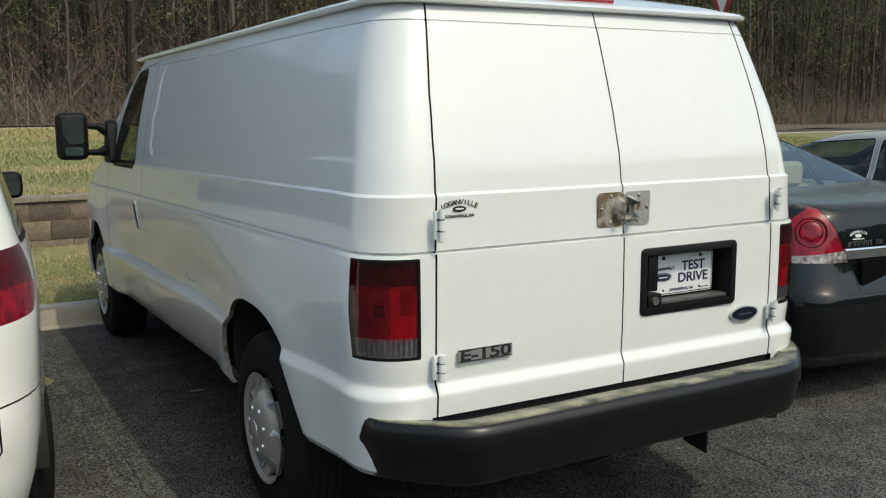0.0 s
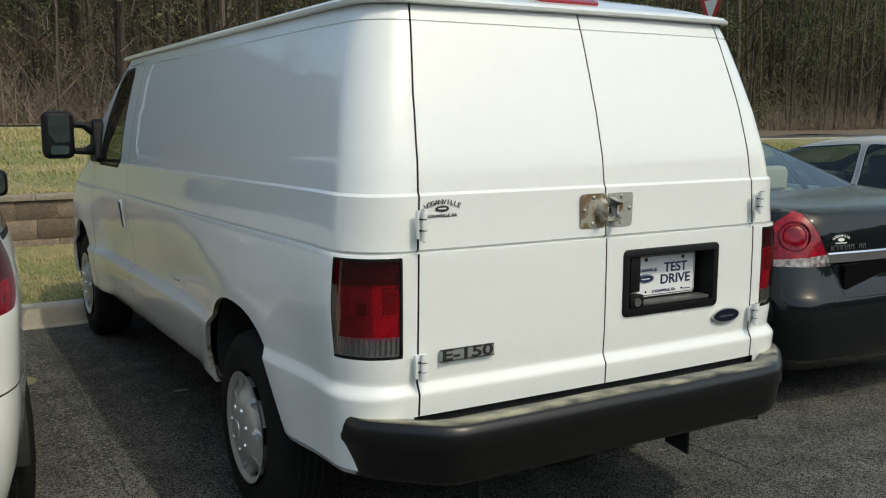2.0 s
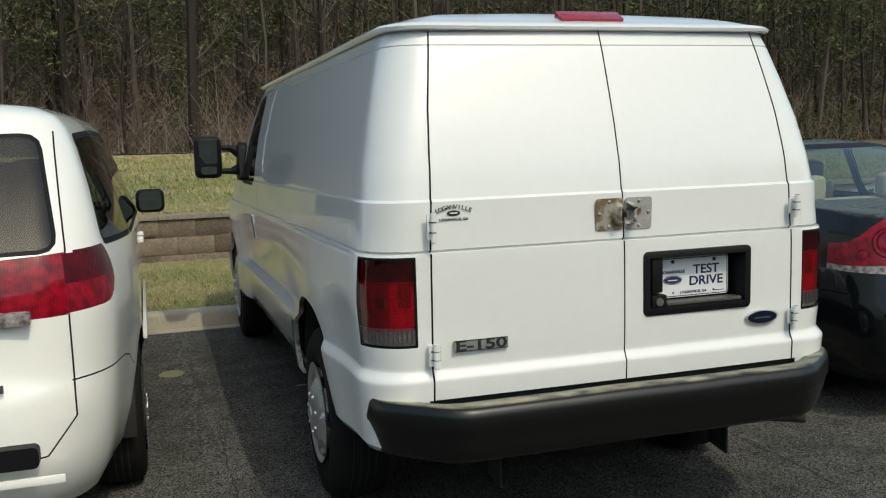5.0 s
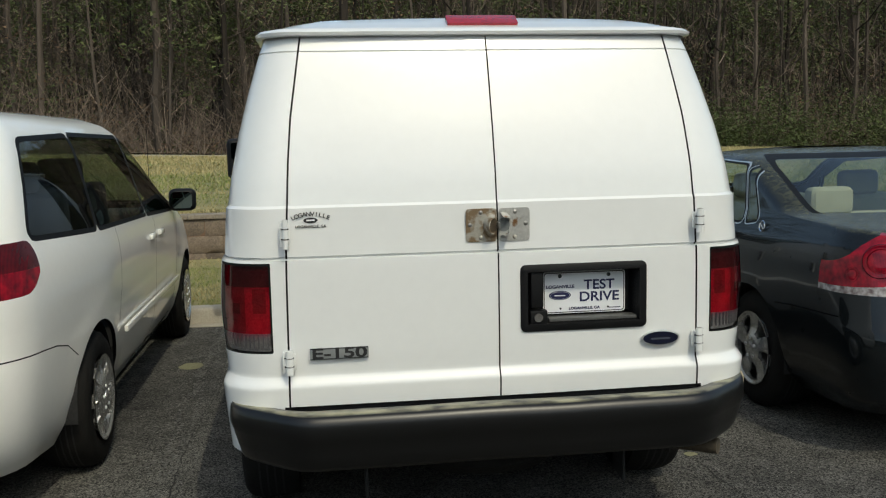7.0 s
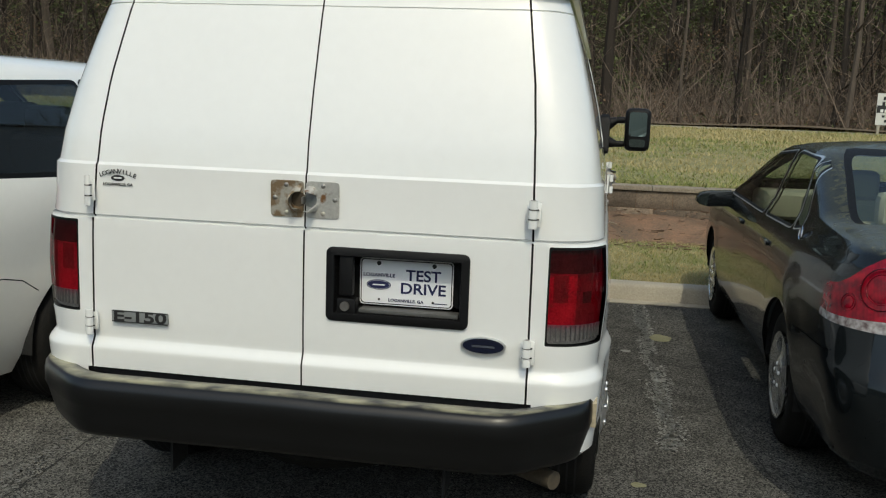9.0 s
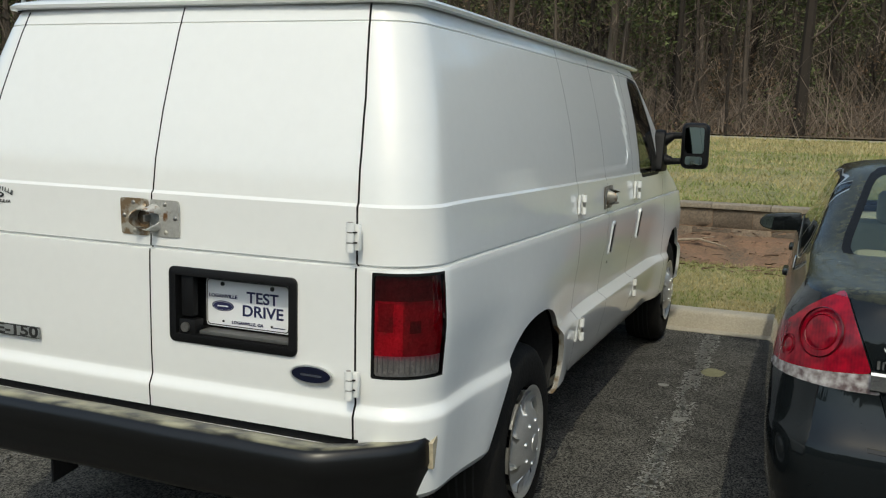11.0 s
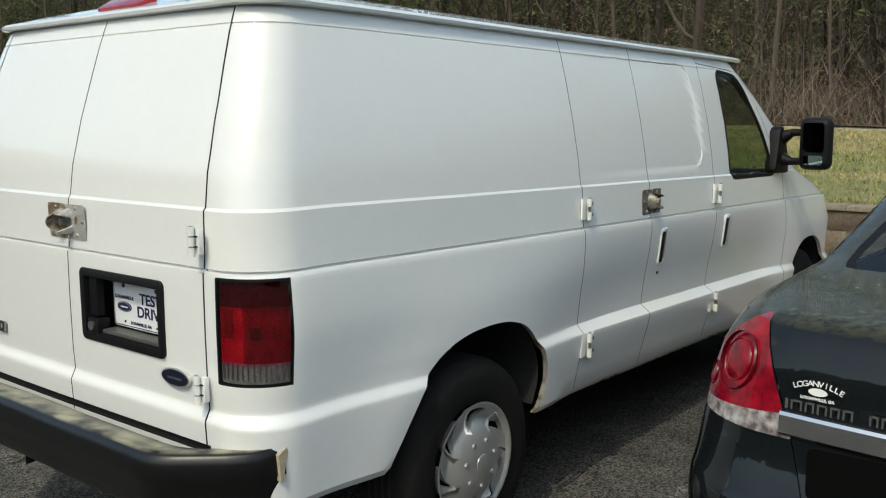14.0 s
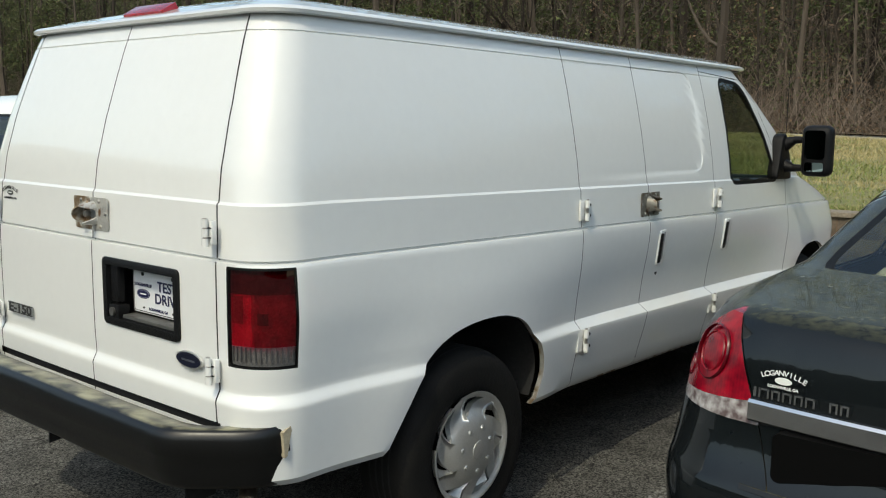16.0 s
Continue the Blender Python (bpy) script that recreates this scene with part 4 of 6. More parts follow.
# a torn cream edge at the end of the bumper
for s in (1,):
    part("torn_edge", slab([(0.084, 0.580), (0.078, 0.660), (0.120, 0.684), (0.106, 0.640), (0.094, 0.583)], 0, s * 0.934, s * 0.950), mat("cream_filler", (0.50, 0.43, 0.30), 0.7, vary=0.4, scale=30), van)

# a rusted pinch weld under the sills
for s in (1, -1):
    part("sill_flange", slab([(1.46, 0.440), (4.14, 0.384), (4.14, 0.412), (1.46, 0.468)], 0, s * 0.898, s * 0.908), DIRTY_LIP, van)

# floor pan, frame, axle, exhaust, flaps
part("floor_pan", box(1.74, 4.7, 0.05, (0, 2.6, 0.50)), UNDER, van)
part("fuel_tank", box(0.6, 1.2, 0.22, (0.0, 2.0, 0.37), 0.04), UNDER, van)
part("rear_axle", ball(0.14, (0, 0.975, 0.36), bm=rod((-0.8, 0.975, 0.375), (0.8, 0.975, 0.375), 0.045)), UNDER, van)
part("frame_rail", box(0.08, 4.6, 0.13, (0.45, 2.5, 0.45)), UNDER, van)
part("frame_rail", box(0.08, 4.6, 0.13, (-0.45, 2.5, 0.45)), UNDER, van)
part("spare_wheel", lathe([(0.0, -0.10), (0.30, -0.10), (0.34, -0.06), (0.34, 0.06), (0.30, 0.10), (0.0, 0.10)], 36, m=Matrix.Translation((0, 0.45, 0.42)) @ Matrix.Rotation(radians(90), 4, "Y")), RUBBER, van)
part("exhaust_pipe", rod((0.50, 0.30, 0.40), (0.83, 0.03, 0.412), 0.030, seg=16, bm=rod((0.50, 1.4, 0.38), (0.50, 0.30, 0.40), 0.030, seg=16)), mat("rusty_pipe", (0.12, 0.095, 0.065), 0.7, metal=0.3, vary=0.5), van)
for s in (1, -1):
    part("bumper_bracket", slab([(0.045, 0.50), (0.165, 0.50), (0.165, 0.312), (0.045, 0.298)], 0, s * 0.468, s * 0.478, 0.002), UNDER, van)

# bumper: a pressed bar with a flat step on top, its ends turned forward
bumper_skin = bmesh.new()
rows = []
section = [(0.10, 0.560), (-0.015, 0.580), (-0.040, 0.640), (-0.075, 0.668), (-0.158, 0.679), (-0.178, 0.668), (-0.186, 0.645), (-0.187, 0.60), (-0.178, 0.585), (-0.172, 0.54), (-0.162, 0.500), (-0.145, 0.482), (-0.06, 0.476)]
BEND = [0, 0.10, 0.22, 0.34, 0.52, 0.70, 0.84, 1.0]
for k in range(-36, 37):
    t = k / 36
    a = max(0.0, (abs(t) - 0.55) / 0.45)
    x = math.copysign(min(abs(t), 0.55) / 0.55 * 0.64 + float(np.interp(a, BEND, [0, 0.033, 0.075, 0.118, 0.185, 0.245, 0.285, 0.304])), t)
    back = float(np.interp(a, BEND, [0, 0.003, 0.017, 0.045, 0.100, 0.152, 0.200, 0.287])) + 0.008 * t * t
    row = []
    for j, (y, z) in enumerate(section):
        pull = 1 - 0.035 * max(0.0, (0.60 - z) / 0.12) * a
        row.append(bumper_skin.verts.new((x * pull, y + back * (1.0 if y < -0.05 else 0.62), z + 0.004 * noise.noise((x * 3, y * 5, 2)))))
    rows.append(row)
for a, b in zip(rows, rows[1:]):
    for j in range(len(section) - 1):
        bumper_skin.faces.new((a[j], b[j], b[j + 1], a[j + 1]))
bumper_skin.faces.new(rows[0])
bumper_skin.faces.new(rows[-1][::-1])
bmesh.ops.recalc_face_normals(bumper_skin, faces=bumper_skin.faces)


def bumper_material():
    """Black satin bumper with yellow dust and scuffs on its step."""
    m = mat("dusty_black_bumper", (0.006, 0.006, 0.006), 0.33, spec=0.42, vary=0.3, scale=6, fine=90)
    nt = m.node_tree
    N = lambda k: nt.nodes.new("ShaderNode" + k)
    b = nt.nodes["Principled BSDF"]
    src = b.inputs["Base Color"].links[0].from_socket
    co, sep, noi, mr, mul, mix = N("TexCoord"), N("SeparateXYZ"), N("TexNoise"), N("MapRange"), N("Math"), N("Mix")
    nt.links.new(co.outputs["Normal"], sep.inputs[0])
    nt.links.new(co.outputs["Object"], noi.inputs["Vector"])
    noi.inputs["Scale"].default_value, noi.inputs["Detail"].default_value = 9, 8
    mr.inputs["From Min"].default_value, mr.inputs["From Max"].default_value = 0.86, 0.99
    nt.links.new(sep.outputs["Z"], mr.inputs["Value"])
    mul.operation = "MULTIPLY"
    nt.links.new(mr.outputs[0], mul.inputs[0])
    patch = N("MapRange")
    patch.inputs["From Min"].default_value, patch.inputs["From Max"].default_value = 0.36, 0.62
    nt.links.new(noi.outputs["Fac"], patch.inputs["Value"])
    nt.links.new(patch.outputs[0], mul.inputs[1])
    mix.data_type = "RGBA"
    mix.inputs["B"].default_value = (0.30, 0.285, 0.19, 1)
    nt.links.new(mul.outputs[0], mix.inputs["Factor"])
    nt.links.new(src, mix.inputs["A"])
    nt.links.new(mix.outputs["Result"], b.inputs["Base Color"])
    return m


part("rear_bumper", bumper_skin, bumper_material(), van, "black steel bumper with a dusty yellowed step", angle=60)
part("bumper_filler", slab([(-0.735, 0.56), (0.735, 0.56), (0.735, 0.665), (-0.735, 0.665)], 1, 0.03, 0.06), UNDER, van)

# rear lamps
for s in (1, -1):
    lens = lamp_box[s]
    lens.normal_update()
    every = lambda f: True
    low_edge = set(inside(lens, softened([(s * 0.784, 0.858), (s * 1.10, 0.858), (s * 1.10, 1.154), (s * 0.784, 1.154)][::s], 0.010), (0, 2), every))
    face = taken(lens, inside(lens, [(-0.5, 0.80), (0.137, 0.80), (0.137, 1.20), (-0.5, 1.20)], (1, 2), lambda f: f in low_edge))
    lamp = part("tail_lamp", lens, SEAL, van, "red tail lamp over a clear reversing lens in a black frame", angle=60)
    back = shrunk(face, 0.012)
    clear = taken(face, inside(face, [(-2, 0.0), (2, 0.0), (2, 0.922), (-2, 0.922)], (0, 2), every))
    mid = taken(face, inside(face, [(-2, 0.922), (2, 0.922), (2, 1.082), (-2, 1.082)], (0, 2), every))
    inner = taken(mid, inside(mid, [(s * 0.70, 0.90), (s * 0.868, 0.90), (s * 0.868, 1.10), (s * 0.70, 1.10)][::s], (0, 2), every))
    block = taken(inner, inside(inner, [(s * 0.797, 0.992), (s * 0.842, 0.992), (s * 0.842, 1.076), (s * 0.797, 1.076)][::s], (0, 2), every))
    small = taken(mid, inside(mid, [(s * 0.886, 0.990), (s * 0.912, 0.990), (s * 0.912, 1.026), (s * 0.886, 1.026)][::s], (0, 2), every))
    part("dark_prism", block, LENS_MID, lamp)
    part("dark_prism", small, LENS_DEEP, lamp)
    part("turn_lens", mid, LENS_MID, lamp)
    part("brake_lens", inner, LENS_RED, lamp)
    part("upper_lens", face, LENS_DEEP, lamp)
    part("reversing_lens", clear, LENS_CLEAR, lamp)
    part("reflector", back, LAMP_SILVER, lamp)
    # fine upright ribs behind the clear lens
    for k in range(13):
        a = radians(4 + 68 * k / 12)
        part("rib", box(0.0025, 0.006, 0.046, (s * (0.783 + 0.163 * math.sin(a)), 0.180 - 0.163 * math.cos(a), 0.894), m=Matrix.Rotation(a * s, 4, "Z")), LAMP_SMOKE, lamp)

# number plate recess
well = bmesh.new()
outer, inner_ring = recess, grown(recess, -0.022)
f_out = [well.verts.new((x, -0.002, z)) for x, z in grown(recess, 0.006)]
f_lip = [well.verts.new((x, -0.005, z)) for x, z in grown(recess, 0.002)]
f_in = [well.verts.new((x, -0.004, z)) for x, z in grown(recess, -0.020)]
b_in = [well.verts.new((x, 0.075, z)) for x, z in grown(recess, -0.034)]
r_out = [well.verts.new((x, 0.02, z)) for x, z in grown(recess, 0.006)]
for a, b in ((r_out, f_out), (f_out, f_lip), (f_lip, f_in), (f_in, b_in)):
    for k in range(len(a)):
        n = (k + 1) % len(a)
        well.faces.new((a[k], a[n], b[n], b[k]))
well.faces.new(b_in)
bmesh.ops.recalc_face_normals(well, faces=well.faces)
plate_well = part("plate_recess", well, PLASTIC, van, "black plastic recess for the number plate and door handle", angle=50)
part("handle", box(0.046, 0.030, 0.130, (0.142, 0.02, 1.032), 0.008), PLASTIC, plate_well)
part("lock_box", box(0.062, 0.045, 0.052, (0.146, 0.02, 0.934), 0.006), PLASTIC, plate_well)
part("lock_barrel", rod((0.143, -0.010, 0.936), (0.143, 0.01, 0.936), 0.015, seg=20), STEEL, plate_well)
part("ledge", box(0.32, 0.055, 0.012, (0.345, 0.035, 0.922), 0.003), mat("scuffed_grey_ledge", (0.10, 0.10, 0.095), 0.4, vary=0.4, scale=20), plate_well)

# the plate itself
upright = Matrix.Rotation(radians(90), 4, "X")
plate = thing("plate", "white dealer plate with navy lettering and an oval blue badge", "number plate", (0.327, 0.060, 1.0105))
bm = slab(rounded(-0.152, -0.076, 0.152, 0.076, 0.012), 1, 0.0, 0.003)
part("plate_panel", bm, PLATE_WHITE, plate)
rim_bm = bmesh.new()
o, i = rounded(-0.149, -0.073, 0.149, 0.073, 0.011), rounded(-0.146, -0.070, 0.146, 0.070, 0.010)
for k in range(len(o)):
    n = (k + 1) % len(o)
    rim_bm.faces.new([rim_bm.verts.new((p[0], -0.0008, p[1])) for p in (o[k], o[n], i[n], i[k])])
part("plate_border", rim_bm, BLACK_INK, plate, smooth=False)
P = lambda x, z, y=-0.0012: Matrix.Translation((x, y, z)) @ upright
lettering("TEST", 0.049, plate, P(0.055, 0.024), NAVY, bold=0.0009, width=0.114)
lettering("DRIVE", 0.049, plate, P(0.055, -0.019), NAVY, bold=0.0009, width=0.146)
lettering("LOGANVILLE", 0.0155, plate, P(-0.089, 0.021), NAVY, width=0.104, bold=0.0004)
lettering("LOGANVILLE, GA", 0.0135, plate, P(0.0, -0.059), NAVY, width=0.115, bold=0.0004)
part("badge", slab(oval(-0.090, -0.010, 0.040, 0.0165), 1, -0.0016, 0.0), NAVY, plate)
ring_bm = bmesh.new()
for k in range(36):
    o, i = oval(-0.090, -0.010, 0.0365, 0.0140), oval(-0.090, -0.010, 0.0355, 0.0132)
    n = (k + 1) % 36
    ring_bm.faces.new([ring_bm.verts.new((p[0], -0.0022, p[1])) for p in (o[k], o[n], i[n], i[k])])
part("badge_ring", ring_bm, PLATE_WHITE, plate, smooth=False)
part("badge_bar", slab(rounded(-0.110, -0.0125, -0.070, -0.0085, 0.0018), 1, -0.0024, -0.0016), PLATE_WHITE, plate)
part("fine_print", slab([(0.088, -0.062), (0.135, -0.062), (0.135, -0.0595), (0.088, -0.0595)], 1, -0.0014, 0.0), NAVY, plate)
for x, z, r in ((-0.09, 0.060, 0.007), (0.09, 0.060, 0.007), (-0.088, -0.058, 0.0035), (0.088, -0.058, 0.0035)):
    part("screw", rod((x, -0.003, z), (x, 0.001, z), r, seg=14), BLACK_INK, plate)


# door hinges and the clamshell locks
SHORT = Matrix.Diagonal((1.3, 1.1, 0.86, 1))
def hinge(m):
    h = thing("hinge", "white painted strap hinge on the van door", "hinge", m, "van door hinges")
    part("leaf", box(0.013, 0.014, 0.100, (-0.008, -0.005, 0), 0.003), VAN_WHITE, h)
    part("leaf", box(0.010, 0.008, 0.080, (0.007, -0.002, 0), 0.003), VAN_WHITE, h)
    for z, n in ((0.040, 1), (0.0, 1), (-0.040, 1)):
        part("knuckle", rod((0.0, -0.020, z - 0.017), (0.0, -0.020, z + 0.017), 0.0075, seg=14), VAN_WHITE, h)
    part("pin", rod((0.0, -0.020, -0.06), (0.0, -0.020, 0.055), 0.0045, seg=10), STEEL, h)
    # black strips put the shade between the knuckles into colour
    for z in (0.020, -0.020):
        part("gap", box(0.019, 0.004, 0.005, (-0.001, -0.0135, z)), UNDER, h)
    return h


hinge_first = hinge(pose(-0.722, -0.001, 1.262) @ SHORT)
for x, z, y in ((-0.724, 0.826, -0.003), (0.725, 1.262, -0.001), (0.726, 0.834, -0.003)):
    copy_thing(hinge_first, pose(x, y, z) @ SHORT if x < 0 else pose(x, y, z, 0, 180, 0) @ SHORT)


def side_hinge(m):
    h = thing("hinge", "white painted two-leaf hinge on the van side door", "hinge", m, "van door hinges")
    part("leaf", box(0.026, 0.008, 0.076, (-0.017, -0.002, 0), 0.002), VAN_WHITE, h)
    part("leaf", box(0.026, 0.014, 0.076, (0.016, -0.008, 0), 0.003), VAN_WHITE, h)
    part("knuckle", rod((0.0, -0.016, 0.010), (0.0, -0.016, 0.038), 0.009, seg=14), VAN_WHITE, h)
    part("knuckle", rod((0.0, -0.016, -0.038), (0.0, -0.016, -0.010), 0.009, seg=14), VAN_WHITE, h)
    part("pin", rod((0.0, -0.016, -0.042), (0.0, -0.016, 0.042), 0.005, seg=10), STEEL, h)
    for z in (0.02, -0.02):
        part("bolt", rod((0.018, -0.014, z), (0.018, -0.0165, z), 0.006, seg=8), UNDER, h)
    return h


BROAD = Matrix.Diagonal((1.2, 1.15, 1.15, 1))
side_first = side_hinge(pose(0.950, 1.752, 1.224, 0, 0, 90) @ BROAD)
for x, y, z in ((0.964, 1.745, 0.655), (0.950, 3.095, 1.200), (0.958, 3.07, 0.628)):
    copy_thing(side_first, pose(x, y, z, 0, 0, 90) @ BROAD)


def clam_lock(m, label, dull=None):
    """Two riveted plates with crescent guards bent up round an open hasp."""
    t = thing("door_lock", label, "lock", m)
    for s in (-1, 1):
        metal = dull or (RUST_PLATE if s < 0 else GALVANISED)
        pl = part("lock_plate", slab(softened([(s * 0.004, -0.058), (s * 0.112, -0.058), (s * 0.112, 0.058), (s * 0.004, 0.058)], 0.012), 1, -0.004, 0.0), metal, t)
        part("hole", rod((s * 0.020, -0.0036, 0), (s * 0.020, -0.0052, 0), 0.024, seg=24), mat("greasy_steel", (0.30, 0.31, 0.30) if s > 0 else (0.13, 0.10, 0.07), 0.45, metal=0.5, vary=0.4, scale=30), pl)
        for x, z in ((0.060, 0.044), (0.098, 0.002), (0.060, -0.044)):
            part("rivet", ball(0.0075, (s * x, -0.004, z), (1, 0.6, 1)), STEEL if z >= 0 else RUST_PLATE, pl)
        guard, prev = bmesh.new(), None
        for k in range(21):
            a = radians(-105 + 210 * k / 20)
            x, z = s * (0.018 + 0.034 * math.cos(a)), 0.044 * math.sin(a)
            # the rusty guard is a hood, highest in its middle; the other keeps two horns with a gap between
            up = 0.056 * (0.20 + 0.80 * max(0.0, math.cos(a * 0.8))) if s < 0 else 0.054 * (0.15 + 0.85 * smooth01((abs(a) - 0.35) / 0.8))
            rim, lean = Vector((x - s * 0.018, z)), 0.66 if s < 0 else 0.74
            ring = [guard.verts.new(p) for p in ((x, -0.003, z), (s * 0.018 + rim.x * lean, -up, rim.y * lean), (s * 0.018 + rim.x * (lean - 0.08), -up, rim.y * (lean - 0.08)), (s * 0.018 + rim.x * 0.90, -0.003, rim.y * 0.90))]
            if prev:
                for i in range(4):
                    guard.faces.new((prev[i], prev[(i + 1) % 4], ring[(i + 1) % 4], ring[i]))
            prev = ring
        bmesh.ops.recalc_face_normals(guard, faces=guard.faces)
        part("guard", guard, metal if s > 0 or dull else RUST_PLATE, pl)
    part("staple", box(0.008, 0.030, 0.022, (0, -0.016, 0), 0.003), STEEL, t)
    return t


clam_lock(pose(0.004, 0.010, 1.268, 2), "rusty steel clamshell lock plates across the rear doors")
clam_lock(pose(0.946, 2.352, 1.212, 0, 0, 90) @ Matrix.Diagonal((0.80, 1, 0.98, 1)), "rusty steel clamshell lock plates on the side doors", rusted("dull_stained_steel", (0.24, 0.23, 0.20), (0.10, 0.06, 0.03), 0.5, 20))

# badges and decal
badge = thing("model_badge", "dark grey model badge with raised grey characters on the rear door", "badge", (-0.556, 0.0, 0.846))
part("badge_plate", slab(rounded(-0.100, -0.020, 0.100, 0.020, 0.004), 1, -0.005, 0.0, 0.001), mat("badge_grey", (0.24, 0.25, 0.245), 0.4, metal=0.2), badge)
lettering("E-150", 0.050, badge, Matrix.Translation((0, -0.0058, 0)) @ upright, BLACK_INK, width=0.186, bold=0.0013)
part("badge_frame", slab(rounded(-0.099, 0.0165, 0.099, 0.0195, 0.001), 1, -0.0065, -0.005), BLACK_INK, badge)
part("badge_frame", slab(rounded(-0.099, -0.0195, 0.099, -0.0165, 0.001), 1, -0.0065, -0.005), BLACK_INK, badge)
oval_badge = thing("oval_badge", "dark blue oval badge with a chrome rim on the rear door", "badge", (0.590, 0.001, 0.8415))
part("rim", slab(oval(0, 0, 0.071, 0.0285), 1, -0.006, 0.002, 0.0015), NUT, oval_badge)
part("enamel", slab(oval(0, 0, 0.0645, 0.0235), 1, -0.0075, 0.0), BLUE_OVAL, oval_badge)
part("script_bar", slab(rounded(-0.036, -0.0045, 0.036, 0.0015, 0.0028), 1, -0.0082, -0.007), mat("dull_silver", (0.12, 0.13, 0.15), 0.4, metal=0.6), oval_badge)
decal = thing("dealer_decal", "small black dealer decal on the rear door", "decal", (-0.637, 0.0185, 1.300))
arched_words("LOGANVILLE", 0.0205, 0.145, decal, P(0, 0.024, -0.001), BLACK_INK)
part("badge", slab(oval(0, 0.003, 0.024, 0.0095), 1, -0.0008, 0.0), BLACK_INK, decal)
part("badge_bar", slab(rounded(-0.014, 0.001, 0.014, 0.006, 0.002), 1, -0.0014, -0.0008), VAN_WHITE, decal)
lettering("LOGANVILLE, GA", 0.0125, decal, P(0, -0.018, -0.001), BLACK_INK, width=0.104, bold=0.0003)

# door handles on the side
for y, s in ((2.475, 1), (3.23, 1), (3.23, -1)):
    h = part("door_handle", slab(rounded(-0.040, -0.088, 0.040, 0.088, 0.020), 0, -s * 0.025, s * 0.005, 0.003), VAN_WHITE, van, "white surround with a black pull")
    h.matrix_basis = Matrix.Translation((s * (0.9535 if y < 3 else 0.9565), y, 0.990)) @ Matrix.Rotation(radians(7.0 * s), 4, "Y")
    part("pull", slab(rounded(-0.034, -0.076, -0.004, 0.074, 0.010), 0, -s * 0.004, s * 0.0078, 0.0015), PLASTIC, h)
    # a raised grey strip paints the shade of the finger hollow on the white surround
    part("finger_shade", slab(rounded(-0.003, -0.060, 0.012, 0.080, 0.006), 0, -s * 0.004, s * 0.0058), mat("recess_shade_grey", (0.30, 0.30, 0.30), 0.5, vary=0.1), h)
    part("keyhole", rod((s * 0.900, y - 0.015, 0.865), (s * 0.9345, y - 0.015, 0.865), 0.011, seg=14), PLASTIC, van)

# tow mirrors
for s in (1, -1):
    head = box(0.18 if s > 0 else 0.195, 0.11, 0.305, (s * (1.157 if s > 0 else 1.172), 4.03, 1.437), 0.054, 5)
    mir = part("wing_mirror", head, PLASTIC, van, "tall black tow mirror on two arms")
    part("mirror_glass", slab(rounded(-0.062, -0.045, 0.062, 0.125, 0.02), 1, 0.0, 0.003), MIRROR, mir).matrix_basis = Matrix.Translation((s * (1.157 if s > 0 else 1.172), 3.970, 1.435)) @ Matrix.Rotation(radians(-6), 4, "Z") @ Matrix.Rotation(radians(1 if s > 0 else 3), 4, "X")
    part("spot_mirror", slab(rounded(-0.055, -0.120, 0.055, -0.065, 0.015), 1, 0.0, 0.003), MIRROR, mir).matrix_basis = Matrix.Translation((s * (1.157 if s > 0 else 1.172), 3.971, 1.435))
    for z, lean in ((1.500, -0.030), (1.330, 0.012)):
        part("arm", rod((s * 0.945, 4.055, z + lean), (s * 1.010, 4.05, z), 0.046, 0.023, 14, bm=rod((s * 1.008, 4.05, z), (s * 1.11, 4.04, z + 0.004), 0.023, 0.019, 14)), PLASTIC, mir)
    part("bracket", slab(softened([(3.92, 1.262), (4.17, 1.255), (4.125, 1.41), (4.045, 1.545), (3.99, 1.52)], 0.035), 0, s * 0.890, s * 0.962, 0.018), PLASTIC, mir)
part("antenna", rod((0.80, 4.45, 1.16), (0.82, 4.42, 1.95), 0.003, 0.0015, 6), PLASTIC, van)

# cab interior
for s in (1, -1):
    seat = part("seat", box(0.50, 0.52, 0.16, (s * 0.45, 3.35, 0.92), 0.05, 3), GREY_CLOTH, van)
    part("backrest", box(0.48, 0.14, 0.62, (s * 0.45, 3.08, 1.28), 0.05, 3), GREY_CLOTH, seat)
    part("headrest", box(0.26, 0.10, 0.17, (s * 0.45, 3.06, 1.66), 0.04, 3), GREY_CLOTH, seat)
part("dashboard", box(1.6, 0.35, 0.28, (0, 4.25, 1.12), 0.06, 3), GREY_CLOTH, van)
wheel_bm = bmesh.new()
prev = None
for k in range(33):
    a = 2 * math.pi * k / 32
    c = Vector((0.20 * math.cos(a), 0, 0.20 * math.sin(a)))
    ring = [wheel_bm.verts.new(c + (c.normalized() * math.cos(b) + Vector((0, 1, 0)) * math.sin(b)) * 0.016) for b in (0, 1.05, 2.1, 3.14, 4.19, 5.24)]
    if prev:
        for i in range(6):
            wheel_bm.faces.new((prev[i], prev[(i + 1) % 6], ring[(i + 1) % 6], ring[i]))
    prev = ring
wheel_bm = box(0.36, 0.03, 0.05, (0, 0.01, 0), 0.01, bm=wheel_bm)
part("steering_wheel", wheel_bm, PLASTIC, van).matrix_basis = Matrix.Translation((-0.45, 3.90, 1.24)) @ Matrix.Rotation(radians(-30), 4, "X")
part("bulkhead", box(1.5, 0.02, 1.2, (0, 2.9, 1.1)), UNDER, van)


